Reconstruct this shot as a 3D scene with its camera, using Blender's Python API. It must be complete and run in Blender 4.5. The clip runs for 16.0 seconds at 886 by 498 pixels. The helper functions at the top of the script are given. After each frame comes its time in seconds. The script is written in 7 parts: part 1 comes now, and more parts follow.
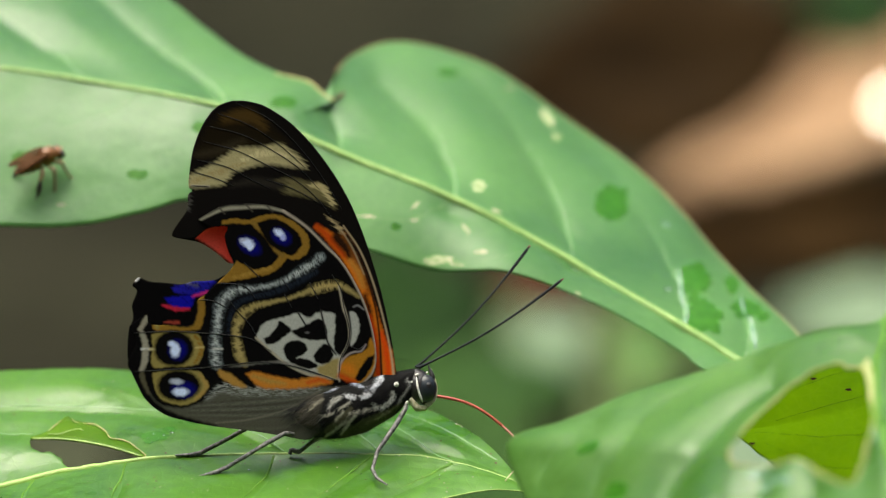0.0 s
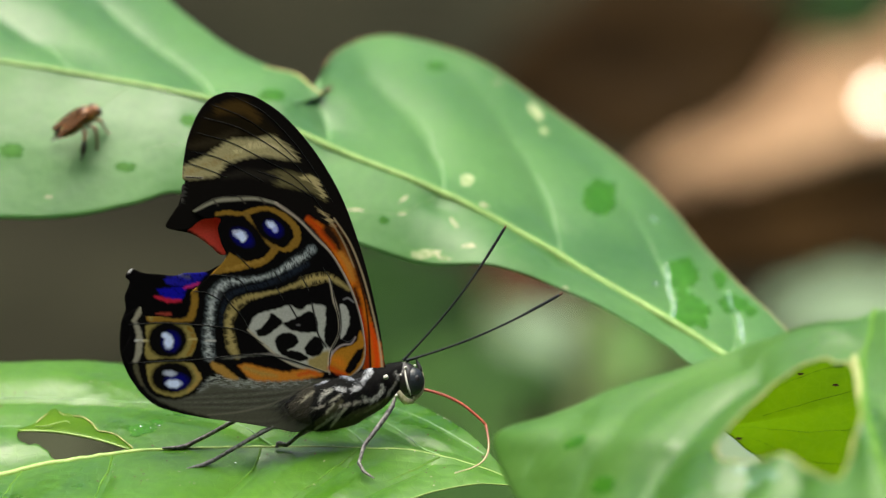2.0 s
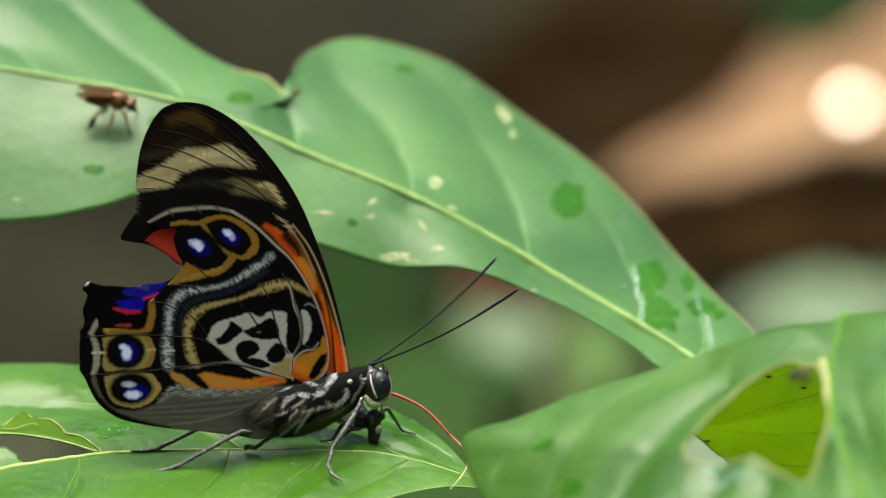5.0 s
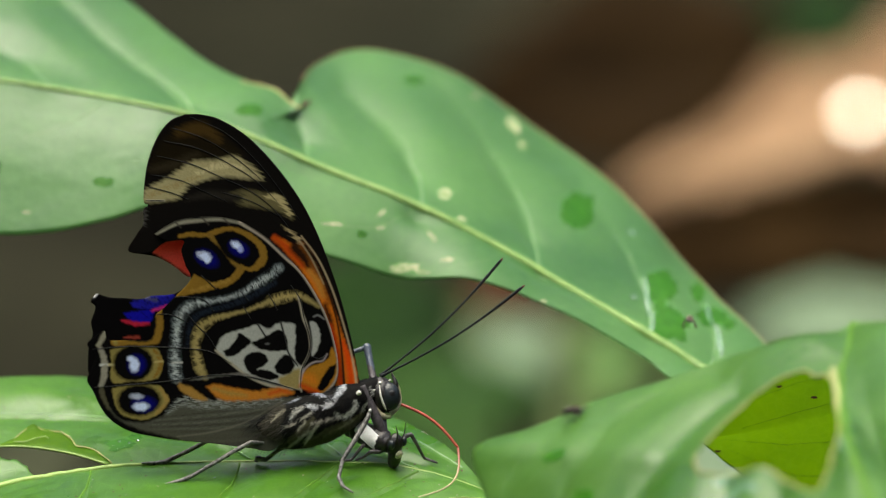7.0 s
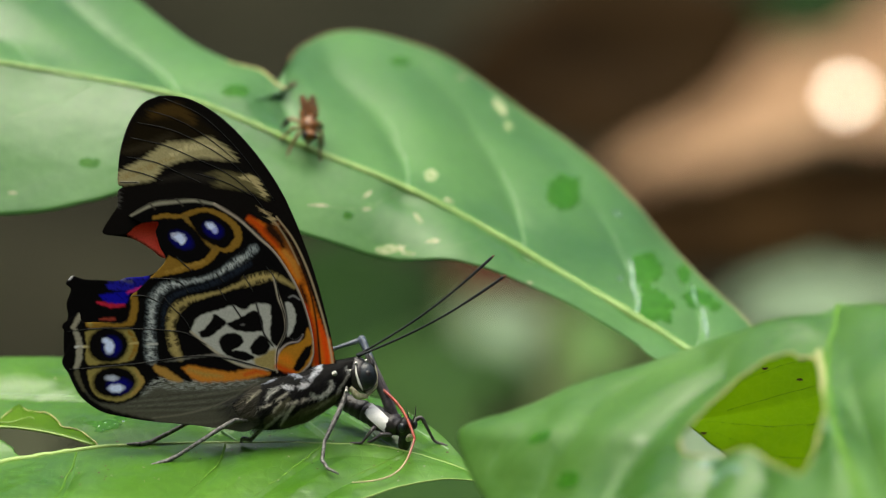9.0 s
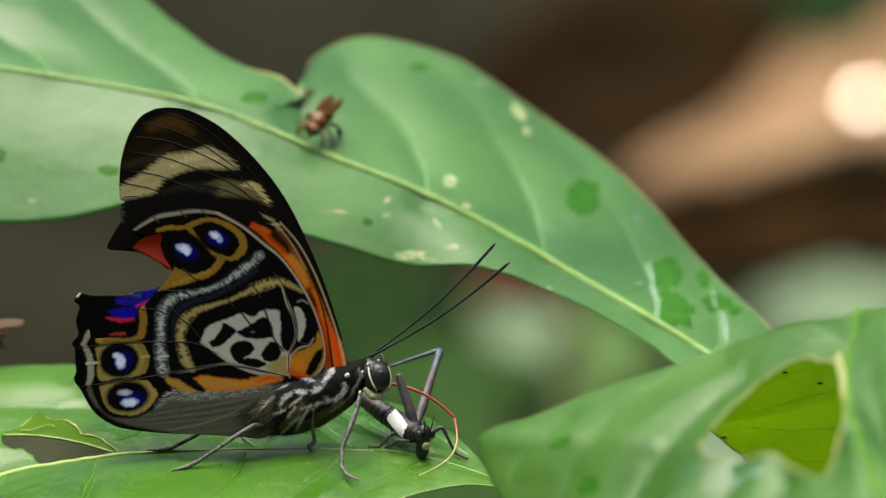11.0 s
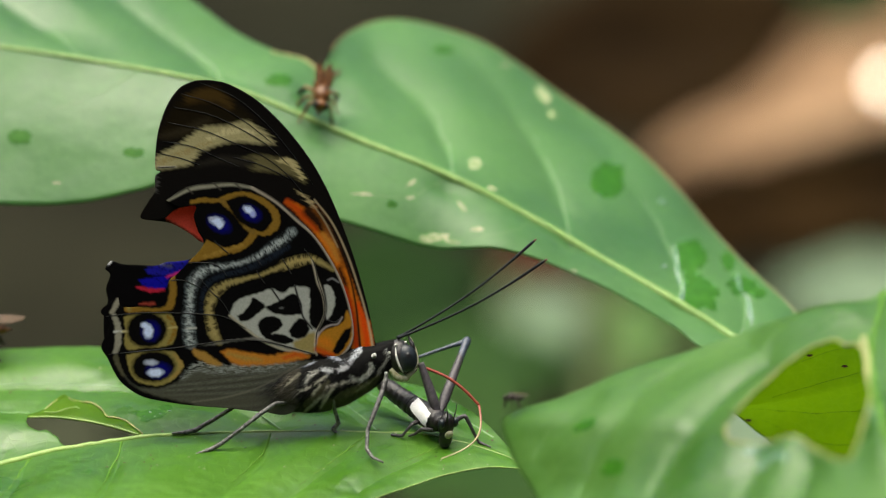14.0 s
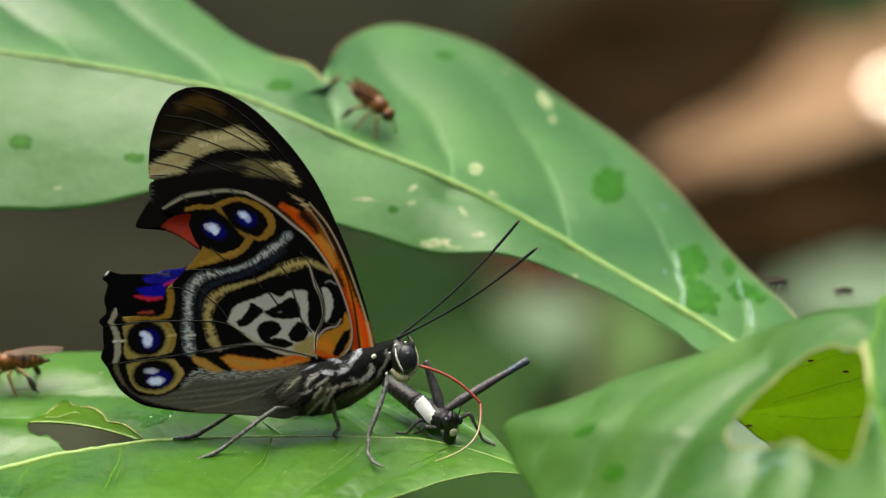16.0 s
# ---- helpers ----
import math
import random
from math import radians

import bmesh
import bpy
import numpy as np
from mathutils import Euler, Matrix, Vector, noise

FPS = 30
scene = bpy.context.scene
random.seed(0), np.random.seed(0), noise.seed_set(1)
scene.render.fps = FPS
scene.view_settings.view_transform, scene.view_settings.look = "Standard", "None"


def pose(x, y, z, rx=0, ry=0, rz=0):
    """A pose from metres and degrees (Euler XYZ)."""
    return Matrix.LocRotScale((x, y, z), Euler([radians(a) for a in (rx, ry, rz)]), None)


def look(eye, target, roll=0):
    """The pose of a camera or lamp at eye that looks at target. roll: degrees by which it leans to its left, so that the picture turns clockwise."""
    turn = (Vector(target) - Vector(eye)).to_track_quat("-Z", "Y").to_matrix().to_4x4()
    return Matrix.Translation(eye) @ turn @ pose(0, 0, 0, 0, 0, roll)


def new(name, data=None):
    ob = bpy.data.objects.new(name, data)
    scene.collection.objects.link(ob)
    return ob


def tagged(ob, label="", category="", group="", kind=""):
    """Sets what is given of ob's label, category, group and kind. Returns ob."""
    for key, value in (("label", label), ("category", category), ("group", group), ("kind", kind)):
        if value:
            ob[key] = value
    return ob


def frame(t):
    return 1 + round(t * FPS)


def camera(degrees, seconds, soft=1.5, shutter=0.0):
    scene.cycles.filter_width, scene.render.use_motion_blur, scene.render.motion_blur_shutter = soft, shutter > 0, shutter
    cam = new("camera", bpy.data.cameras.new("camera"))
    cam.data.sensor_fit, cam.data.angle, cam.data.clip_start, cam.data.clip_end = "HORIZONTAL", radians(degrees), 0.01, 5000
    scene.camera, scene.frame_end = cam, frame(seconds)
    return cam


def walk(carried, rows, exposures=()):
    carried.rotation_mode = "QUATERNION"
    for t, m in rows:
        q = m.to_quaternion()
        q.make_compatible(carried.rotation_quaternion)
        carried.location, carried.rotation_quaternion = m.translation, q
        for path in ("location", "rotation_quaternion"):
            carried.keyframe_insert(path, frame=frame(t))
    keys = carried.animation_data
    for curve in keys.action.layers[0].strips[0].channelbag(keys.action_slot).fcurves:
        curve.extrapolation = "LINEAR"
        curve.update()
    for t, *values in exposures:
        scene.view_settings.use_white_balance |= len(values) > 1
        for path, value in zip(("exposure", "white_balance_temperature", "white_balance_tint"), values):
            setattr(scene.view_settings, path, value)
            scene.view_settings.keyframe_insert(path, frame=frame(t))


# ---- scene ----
# ---- camera: hand-held long lens, half a metre from the butterfly ----
EYE, DIST, TILT, VIEW = Vector((0.0, -0.5, 0.69)), 0.508, 10.0, 11.0
FWD = Vector((0, math.cos(radians(TILT)), -math.sin(radians(TILT))))
UP = Vector((0, math.sin(radians(TILT)), math.cos(radians(TILT))))
UNIT = 2 * math.tan(radians(VIEW / 2)) / 1568
MM = 0.001
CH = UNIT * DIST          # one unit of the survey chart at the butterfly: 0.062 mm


def spot(a, b, w=0.0):
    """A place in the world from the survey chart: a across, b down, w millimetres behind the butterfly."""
    d = DIST + w * MM
    return EYE + FWD * d + (Vector((1, 0, 0)) * (a - 784) + UP * (441 - b)) * (UNIT * d)


cam = camera(VIEW, 16.0, soft=1.25)
cam.data.dof.use_dof = True
cam.data.dof.focus_distance = 0.507
cam.data.dof.aperture_fstop = cam.data.lens / 12.5
CAM_ROWS = [
    (0, 0.0, 0.0, 0.00),
    (0.5, 1.0, 7.3, 0.18),
    (1, -14.8, -6.3, 0.09),
    (1.5, -18.5, -10.5, 0.06),
    (2, -21.4, -10.9, 0.26),
    (2.5, -37.2, -15.8, 0.32),
    (3, -63.3, 1.3, 0.18),
    (3.5, -74.8, -0.2, 0.34),
    (4, -78.2, -6.2, 0.44),
    (6.5, -65.6, -1.0, 0.13),
    (7, -60.0, 13.7, 0.10),
    (7.5, -68.4, 16.4, 0.07),
    (8, -86.8, -5.5, -0.06),
    (8.5, -83.5, -23.6, 0.08),
    (9, -84.8, -19.1, 0.24),
    (9.5, -79.5, -11.7, 0.20),
    (10, -61.6, -8.6, -0.04),
    (12.5, -26.4, -12.6, -0.06),
    (13, -1.6, -24.5, -0.07),
    (13.5, 7.7, -39.3, -0.16),
    (14, -6.8, -39.8, -0.11),
    (14.5, -29.1, -36.6, -0.15),
    (15, -25.7, -23.7, -0.24),
    (15.5, -9.1, -19.1, -0.06),
    (16, -5.0, -30.5, -0.09),
]
walk(cam, [(t, look(EYE, spot(784 - dx, 441 - dy), roll)) for t, dx, dy, roll in CAM_ROWS], exposures=[(t, e, 6600, 2) for t, e in ((0, 1.34), (4.2, 1.29), (6.5, 1.14), (10, 1.07), (16, 1.07))])

# ---- world and sun ----
SUN_EL, SUN_AZ = 81.0, 262.0      # azimuth clockwise from +y
world = bpy.data.worlds.new("world")
scene.world = world
world.use_nodes = True
wn = world.node_tree.nodes
sky = wn.new("ShaderNodeTexSky")
sky.sky_type, sky.sun_disc = "NISHITA", False
sky.air_density, sky.dust_density, sky.ozone_density = 0.7, 6.0, 0.4
sky.sun_elevation, sky.sun_rotation = radians(SUN_EL), radians(SUN_AZ)
wn["Background"].inputs["Strength"].default_value = 0.15
world.node_tree.links.new(sky.outputs[0], wn["Background"].inputs["Color"])
sun = new("sun", bpy.data.lights.new("sun", "SUN"))
sun.data.energy, sun.data.angle, sun.data.color = 1.7, radians(55), (1.0, 0.95, 0.86)
sun_from = Vector((math.sin(radians(SUN_AZ)) * math.cos(radians(SUN_EL)), math.cos(radians(SUN_AZ)) * math.cos(radians(SUN_EL)), math.sin(radians(SUN_EL))))
sun.matrix_world = look(sun_from * 5, (0, 0, 0))


# ---- materials ----
def material(name):
    m = bpy.data.materials.new(name)
    m.use_nodes = True
    return m, m.node_tree.nodes, m.node_tree.links, m.node_tree.nodes["Principled BSDF"]


def noise_node(n, l, scale, detail=4.0, rough=0.55, stretch=None):
    tc = n.new("ShaderNodeTexCoord")
    t = n.new("ShaderNodeTexNoise")
    t.inputs["Scale"].default_value, t.inputs["Detail"].default_value, t.inputs["Roughness"].default_value = scale, detail, rough
    if stretch:
        mp = n.new("ShaderNodeMapping")
        mp.inputs["Scale"].default_value = stretch
        l.new(tc.outputs["Object"], mp.inputs[0])
        l.new(mp.outputs[0], t.inputs["Vector"])
    else:
        l.new(tc.outputs["Object"], t.inputs["Vector"])
    return t


def ramp(n, l, src, stops):
    r = n.new("ShaderNodeValToRGB")
    while len(r.color_ramp.elements) < len(stops):
        r.color_ramp.elements.new(0.5)
    for e, (p, c) in zip(r.color_ramp.elements, stops):
        e.position, e.color = p, (*c, 1)
    l.new(src, r.inputs[0])
    return r


def grainy(name, dark, light, scale=400.0, rough=0.5, bump=0.3, metal=0.0, spec=0.5, stretch=None, depth=0.0002):
    """A material of two mottled colours with fine relief."""
    m, n, l, p = material(name)
    big = noise_node(n, l, scale, stretch=stretch)
    fine = noise_node(n, l, scale * 6, stretch=stretch)
    add = n.new("ShaderNodeMath")
    add.operation = "MULTIPLY_ADD"
    add.inputs[1].default_value = 0.35
    l.new(fine.outputs[0], add.inputs[0])
    l.new(big.outputs[0], add.inputs[2])
    r = ramp(n, l, add.outputs[0], [(0.5, dark), (0.85, light)])
    l.new(r.outputs[0], p.inputs["Base Color"])
    p.inputs["Roughness"].default_value, p.inputs["Metallic"].default_value = rough, metal
    p.inputs["Specular IOR Level"].default_value = spec
    b = n.new("ShaderNodeBump")
    b.inputs["Strength"].default_value, b.inputs["Distance"].default_value = bump, depth
    l.new(add.outputs[0], b.inputs["Height"])
    l.new(b.outputs[0], p.inputs["Normal"])
    return m


def leaf_material(name, dark, light, glow, rough=0.42, translucent=0.35, spec=0.4, bloom=0.12, coat=0.0, dimple=0.35):
    """Living leaf: mottled green, a little light passing through, a waxy gloss with duller flecks."""
    m, n, l, p = material(name)
    big = noise_node(n, l, 55.0, 5.0)
    fine = noise_node(n, l, 900.0, 3.0)
    mix = n.new("ShaderNodeMath")
    mix.operation = "MULTIPLY_ADD"
    mix.inputs[1].default_value = 0.3
    l.new(fine.outputs[0], mix.inputs[0])
    l.new(big.outputs[0], mix.inputs[2])
    r = ramp(n, l, mix.outputs[0], [(0.46, dark), (0.84, light)])
    l.new(r.outputs[0], p.inputs["Base Color"])
    rr = ramp(n, l, big.outputs[0], [(0.35, (rough - 0.14,) * 3), (0.65, (rough + 0.14,) * 3)])
    l.new(rr.outputs[0], p.inputs["Roughness"])
    p.inputs["Specular IOR Level"].default_value = spec
    p.inputs["Sheen Weight"].default_value, p.inputs["Sheen Roughness"].default_value = bloom, 0.6
    # net of small veins between the side veins
    tc = n.new("ShaderNodeTexCoord")
    warp = n.new("ShaderNodeMixRGB")
    warp.blend_type = "ADD"
    warp.inputs[0].default_value = 0.0016
    l.new(tc.outputs["Object"], warp.inputs[1])
    l.new(noise_node(n, l, 260.0, 2.0).outputs["Color"], warp.inputs[2])
    net = n.new("ShaderNodeTexVoronoi")
    net.feature = "DISTANCE_TO_EDGE"
    net.inputs["Scale"].default_value = 620.0
    l.new(warp.outputs[0], net.inputs["Vector"])
    nr = ramp(n, l, net.outputs["Distance"], [(0.0, (1.0,) * 3), (0.10, (0.0,) * 3)])
    tint = n.new("ShaderNodeMixRGB")
    tint.blend_type = "MIX"
    tint.inputs[2].default_value = (*[min(1, q * 1.55 + 0.01) for q in light], 1)
    fac = n.new("ShaderNodeMath")
    fac.operation = "MULTIPLY"
    fac.inputs[1].default_value = 0.10
    l.new(nr.outputs[0], fac.inputs[0])
    l.new(fac.outputs[0], tint.inputs[0])
    l.new(r.outputs[0], tint.inputs[1])
    l.new(tint.outputs[0], p.inputs["Base Color"])
    relief = n.new("ShaderNodeMath")
    relief.operation = "MULTIPLY_ADD"
    relief.inputs[1].default_value = -0.22
    l.new(nr.outputs[0], relief.inputs[0])
    l.new(mix.outputs[0], relief.inputs[2])
    b = n.new("ShaderNodeBump")
    b.inputs["Strength"].default_value, b.inputs["Distance"].default_value = 0.3, 0.00016
    l.new(relief.outputs[0], b.inputs["Height"])
    # broader dimples and puckers
    mid = noise_node(n, l, 120.0, 3.0, 0.5)
    b2 = n.new("ShaderNodeBump")
    b2.inputs["Strength"].default_value, b2.inputs["Distance"].default_value = dimple, 0.0016
    l.new(mid.outputs[0], b2.inputs["Height"])
    l.new(b.outputs[0], b2.inputs["Normal"])
    l.new(b2.outputs[0], p.inputs["Normal"])
    p.inputs["Coat Weight"].default_value, p.inputs["Coat Roughness"].default_value = coat, 0.16
    l.new(b2.outputs[0], p.inputs["Coat Normal"])
    tr = n.new("ShaderNodeBsdfTranslucent")
    tr.inputs[0].default_value = (*glow, 1)
    ms = n.new("ShaderNodeMixShader")
    ms.inputs[0].default_value = translucent
    l.new(p.outputs[0], ms.inputs[1])
    l.new(tr.outputs[0], ms.inputs[2])
    l.new(ms.outputs[0], n["Material Output"].inputs[0])
    return m


def painted(name, rough=0.7, spec=0.06, bump=0.25, scale=5000.0, thin=0.0):
    """Scales or hair whose pigment is stored on the mesh."""
    m, n, l, p = material(name)
    a = n.new("ShaderNodeVertexColor")
    a.layer_name = "pigment"
    f = noise_node(n, l, scale, 3.0)
    hs = n.new("ShaderNodeMix")
    hs.data_type, hs.blend_type = "RGBA", "MULTIPLY"
    hs.inputs["Factor"].default_value = 0.42
    r = ramp(n, l, f.outputs[0], [(0.3, (0.62,) * 3), (0.7, (1.3,) * 3)])
    l.new(a.outputs[0], hs.inputs["A"])
    l.new(r.outputs[0], hs.inputs["B"])
    l.new(hs.outputs["Result"], p.inputs["Base Color"])
    p.inputs["Roughness"].default_value, p.inputs["Specular IOR Level"].default_value = rough, spec
    b = n.new("ShaderNodeBump")
    b.inputs["Strength"].default_value, b.inputs["Distance"].default_value = bump, 0.00005
    l.new(f.outputs[0], b.inputs["Height"])
    l.new(b.outputs[0], p.inputs["Normal"])
    if thin:
        tr = n.new("ShaderNodeBsdfTranslucent")
        l.new(a.outputs[0], tr.inputs[0])
        ms = n.new("ShaderNodeMixShader")
        ms.inputs[0].default_value = thin
        l.new(p.outputs[0], ms.inputs[1])
        l.new(tr.outputs[0], ms.inputs[2])
        l.new(ms.outputs[0], n["Material Output"].inputs[0])
    return m


M_LEAF = leaf_material("leaf_green", (0.032, 0.136, 0.017), (0.081, 0.234, 0.041), (0.065, 0.36, 0.010), rough=0.46, spec=0.56, bloom=0.11, dimple=0.28)
M_PERCH = leaf_material("leaf_glossy_green", (0.028, 0.115, 0.001), (0.086, 0.235, 0.006), (0.09, 0.36, 0.001), rough=0.36, spec=0.55, bloom=0.02, coat=0.18, dimple=0.4)
M_FRONT = leaf_material("leaf_broad_green", (0.036, 0.130, 0.006), (0.084, 0.215, 0.020), (0.08, 0.31, 0.004), rough=0.38, spec=0.6, bloom=0.05, dimple=0.36)
M_UNDER = leaf_material("leaf_yellow_green", (0.044, 0.108, 0.0), (0.080, 0.160, 0.001), (0.11, 0.235, 0.0), rough=0.8, bloom=0.0, spec=0.02, dimple=0.2)
M_FLAP = leaf_material("leaf_lime_flap", (0.060, 0.165, 0.001), (0.11, 0.225, 0.004), (0.16, 0.36, 0.002), rough=0.5, bloom=0.0, spec=0.2, translucent=0.45)
M_FAINT = grainy("faint_vein", (0.024, 0.070, 0.0), (0.045, 0.10, 0.002), 900, 0.8, 0.2, spec=0.05)
M_CALLUS = grainy("pale_callus", (0.22, 0.27, 0.08), (0.36, 0.37, 0.15), 900, 0.6, 0.4)
M_VEIN = grainy("leaf_vein", (0.18, 0.31, 0.05), (0.27, 0.40, 0.09), 900, 0.5, 0.2)
M_BACKRIB = grainy("dull_midrib", (0.14, 0.27, 0.05), (0.22, 0.35, 0.085), 900, 0.5, 0.2)
M_PALEVEIN = grainy("pale_vein", (0.11, 0.25, 0.07), (0.18, 0.33, 0.12), 900, 0.4, 0.2)
M_SIDEVEIN = grainy("side_vein_green", (0.08, 0.22, 0.035), (0.13, 0.29, 0.065), 900, 0.5, 0.2)
M_DULLVEIN = grainy("dull_green_vein", (0.060, 0.165, 0.012), (0.10, 0.215, 0.026), 900, 0.7, 0.2, spec=0.1)
M_RIM = grainy("healed_leaf_rim", (0.22, 0.24, 0.07), (0.38, 0.36, 0.13), 900, 0.6, 0.4)
M_WET = grainy("wet_leaf", (0.018, 0.098, 0.003), (0.034, 0.135, 0.006), 700, 0.45, 0.15, spec=0.12)
M_SCAR = grainy("leaf_scar", (0.12, 0.24, 0.06), (0.38, 0.40, 0.22), 900, 0.7, 0.4)
M_BROWN = grainy("dead_leaf_edge", (0.03, 0.018, 0.008), (0.16, 0.10, 0.04), 900, 0.75, 0.5)
M_EDGE = grainy("dry_leaf_margin", (0.10, 0.11, 0.03), (0.22, 0.17, 0.06), 900, 0.6, 0.4)
# Paler, glossier green than the leaf, put in to make glints.
M_GLINT = grainy("glint_patch", (0.07, 0.18, 0.07), (0.12, 0.24, 0.12), 260, 0.1, 0.9, spec=1.0, depth=0.0012)
# Dark umber: the shade below the tan leaf is put into this colour.
M_UMBER = grainy("umber_shade_tone", (0.013, 0.0068, 0.0020), (0.040, 0.0215, 0.0062), 20, 0.9, 0.6, spec=0.05, depth=0.004)
M_STEM = grainy("green_stem", (0.10, 0.15, 0.04), (0.18, 0.22, 0.07), 300, 0.6, 0.4)
M_WING = painted("wing_scales", rough=0.8, thin=0.25, spec=0.004)
M_WINGVEIN = grainy("black_wing_vein", (0.002, 0.002, 0.002), (0.010, 0.009, 0.008), 3000, 0.45, 0.2, spec=0.25)
M_FUR = painted("body_hair", rough=0.6, spec=0.07)
M_LEG = grainy("grey_leg_scales", (0.020, 0.019, 0.0175), (0.20, 0.195, 0.18), 2500, 0.55, 0.5)
M_ANT = grainy("black_antenna", (0.003, 0.0045, 0.005), (0.011, 0.015, 0.018), 4000, 0.5, 0.5, spec=0.2)
M_ANTTIP = grainy("orange_antenna_tip", (0.06, 0.022, 0.008), (0.16, 0.06, 0.02), 4000, 0.5, 0.3)
M_EYE = grainy("compound_eye", (0.008, 0.011, 0.013), (0.022, 0.028, 0.032), 6000, 0.33, 0.15, spec=0.45)
M_WHITE = grainy("white_scales", (0.55, 0.53, 0.46), (0.8, 0.78, 0.7), 5000, 0.7, 0.5)
M_CHALK = grainy("chalk_white", (0.78, 0.77, 0.74), (0.88, 0.87, 0.85), 5000, 0.6, 0.3)
M_CREAM = grainy("cream_palp", (0.38, 0.34, 0.18), (0.6, 0.56, 0.38), 4000, 0.7, 0.5)
M_RED = grainy("red_proboscis", (0.28, 0.04, 0.025), (0.42, 0.075, 0.04), 3000, 0.35, 0.3)
M_NYMPH = grainy("dark_cuticle", (0.008, 0.007, 0.007), (0.030, 0.025, 0.024), 2500, 0.4, 0.4)
M_NYHEAD = grainy("black_cuticle", (0.004, 0.0035, 0.0035), (0.016, 0.013, 0.012), 2500, 0.38, 0.4)
M_NYLEG = grainy("grey_brown_cuticle", (0.034, 0.029, 0.032), (0.088, 0.076, 0.080), 2500, 0.45, 0.4)
M_KNEE = grainy("blue_grey_cuticle", (0.03, 0.04, 0.06), (0.08, 0.10, 0.14), 2500, 0.35, 0.3)
M_FLY = grainy("rusty_brown_cuticle", (0.030, 0.012, 0.003), (0.30, 0.110, 0.015), 1100, 0.4, 0.4)
M_FLYDARK = grainy("black_brown_cuticle", (0.012, 0.008, 0.006), (0.04, 0.025, 0.016), 2500, 0.45, 0.4)
M_FLYLEG = grainy("amber_fly_leg", (0.10, 0.062, 0.018), (0.30, 0.20, 0.075), 2500, 0.45, 0.3)
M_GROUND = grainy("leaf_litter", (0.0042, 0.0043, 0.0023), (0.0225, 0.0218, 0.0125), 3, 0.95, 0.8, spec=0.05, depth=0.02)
# Dark green of the added ring that keeps low sky light out.
M_BLOCKWALL = grainy("unseen_dark_wall", (0.004, 0.007, 0.003), (0.03, 0.045, 0.015), 3, 0.9, 0.8, spec=0.1, depth=0.05)
# Near-metal mirror surface for the added sun glint.
M_SHINE = grainy("mirror_chip", (0.36, 0.335, 0.315), (0.50, 0.475, 0.455), 200, 0.06, 0.0, metal=0.9)
# Near-black brown: shade put into the colour; also real flecks on the under leaf.
M_SHADEFLECK = grainy("shade_tone_and_fleck", (0.007, 0.0037, 0.0010), (0.022, 0.0118, 0.0032), 20, 0.9, 0.6, spec=0.05, depth=0.004)
# Olive for a leaf added behind the perch hole, shade put into the colour.
M_OLIVE = grainy("olive_leaf_shade_tone", (0.020, 0.023, 0.012), (0.042, 0.046, 0.026), 8, 0.9, 0.8, spec=0.05, depth=0.01)
M_RUSSET = grainy("russet_dead_leaf", (0.05, 0.017, 0.008), (0.13, 0.045, 0.022), 20, 0.85, 0.6, spec=0.08, depth=0.004)
# Lighter tan: the sunlight on this leaf is put into its colour.
M_TAN = grainy("dry_leaf_sun_tone", (0.160, 0.093, 0.046), (0.335, 0.216, 0.124), 12, 0.8, 0.6, spec=0.1, depth=0.004)
# Far leaves: one green in lit, mid and shaded tones, light put into colour.
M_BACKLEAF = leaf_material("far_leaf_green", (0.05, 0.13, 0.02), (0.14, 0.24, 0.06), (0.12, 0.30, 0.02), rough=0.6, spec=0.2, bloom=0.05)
M_PALELEAF = leaf_material("far_leaf_sun_tone", (0.118, 0.180, 0.098), (0.222, 0.302, 0.184), (0.155, 0.25, 0.10), rough=0.6, spec=0.2, bloom=0.05)
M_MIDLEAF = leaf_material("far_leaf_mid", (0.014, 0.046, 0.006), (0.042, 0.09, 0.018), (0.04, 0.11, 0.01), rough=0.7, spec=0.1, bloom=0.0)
M_DARKLEAF = leaf_material("far_leaf_shade_tone", (0.006, 0.021, 0.003), (0.016, 0.044, 0.006), (0.016, 0.05, 0.003), rough=0.7, spec=0.08, bloom=0.0)


# ---- mesh helpers ----
def spline(points, n):
    """n points along a smooth line through the given ones, evenly spaced by length."""
    p = np.array([tuple(q) for q in points], float)
    ext = np.vstack([2 * p[0] - p[1], p, 2 * p[-1] - p[-2]])
    out = []
    for i in range(1, len(ext) - 2):
        a, b, c, d = ext[i - 1:i + 3]
        t = np.linspace(0, 1, 24, endpoint=False)[:, None]
        out.append(0.5 * (2 * b + (c - a) * t + (2 * a - 5 * b + 4 * c - d) * t ** 2 + (3 * b - a - 3 * c + d) * t ** 3))
    out = np.vstack(out + [ext[-2][None]])
    s = np.r_[0, np.cumsum(np.linalg.norm(np.diff(out, axis=0), axis=1))]
    q = np.linspace(0, s[-1], n)
    return np.stack([np.interp(q, s, out[:, k]) for k in range(p.shape[1])], 1)


def mesh_from(name, verts, faces, smooth=True, pigment=None):
    me = bpy.data.meshes.new(name)
    me.from_pydata([tuple(map(float, v)) for v in verts], [], [tuple(map(int, f)) for f in faces])
    me.update()
    if smooth:
        me.polygons.foreach_set("use_smooth", [True] * len(me.polygons))
    if pigment is not None:
        at = me.color_attributes.new("pigment", "FLOAT_COLOR", "POINT")
        rgba = np.ones((len(verts), 4), np.float32)
        rgba[:, :3] = pigment
        at.data.foreach_set("color", rgba.ravel())
    return me


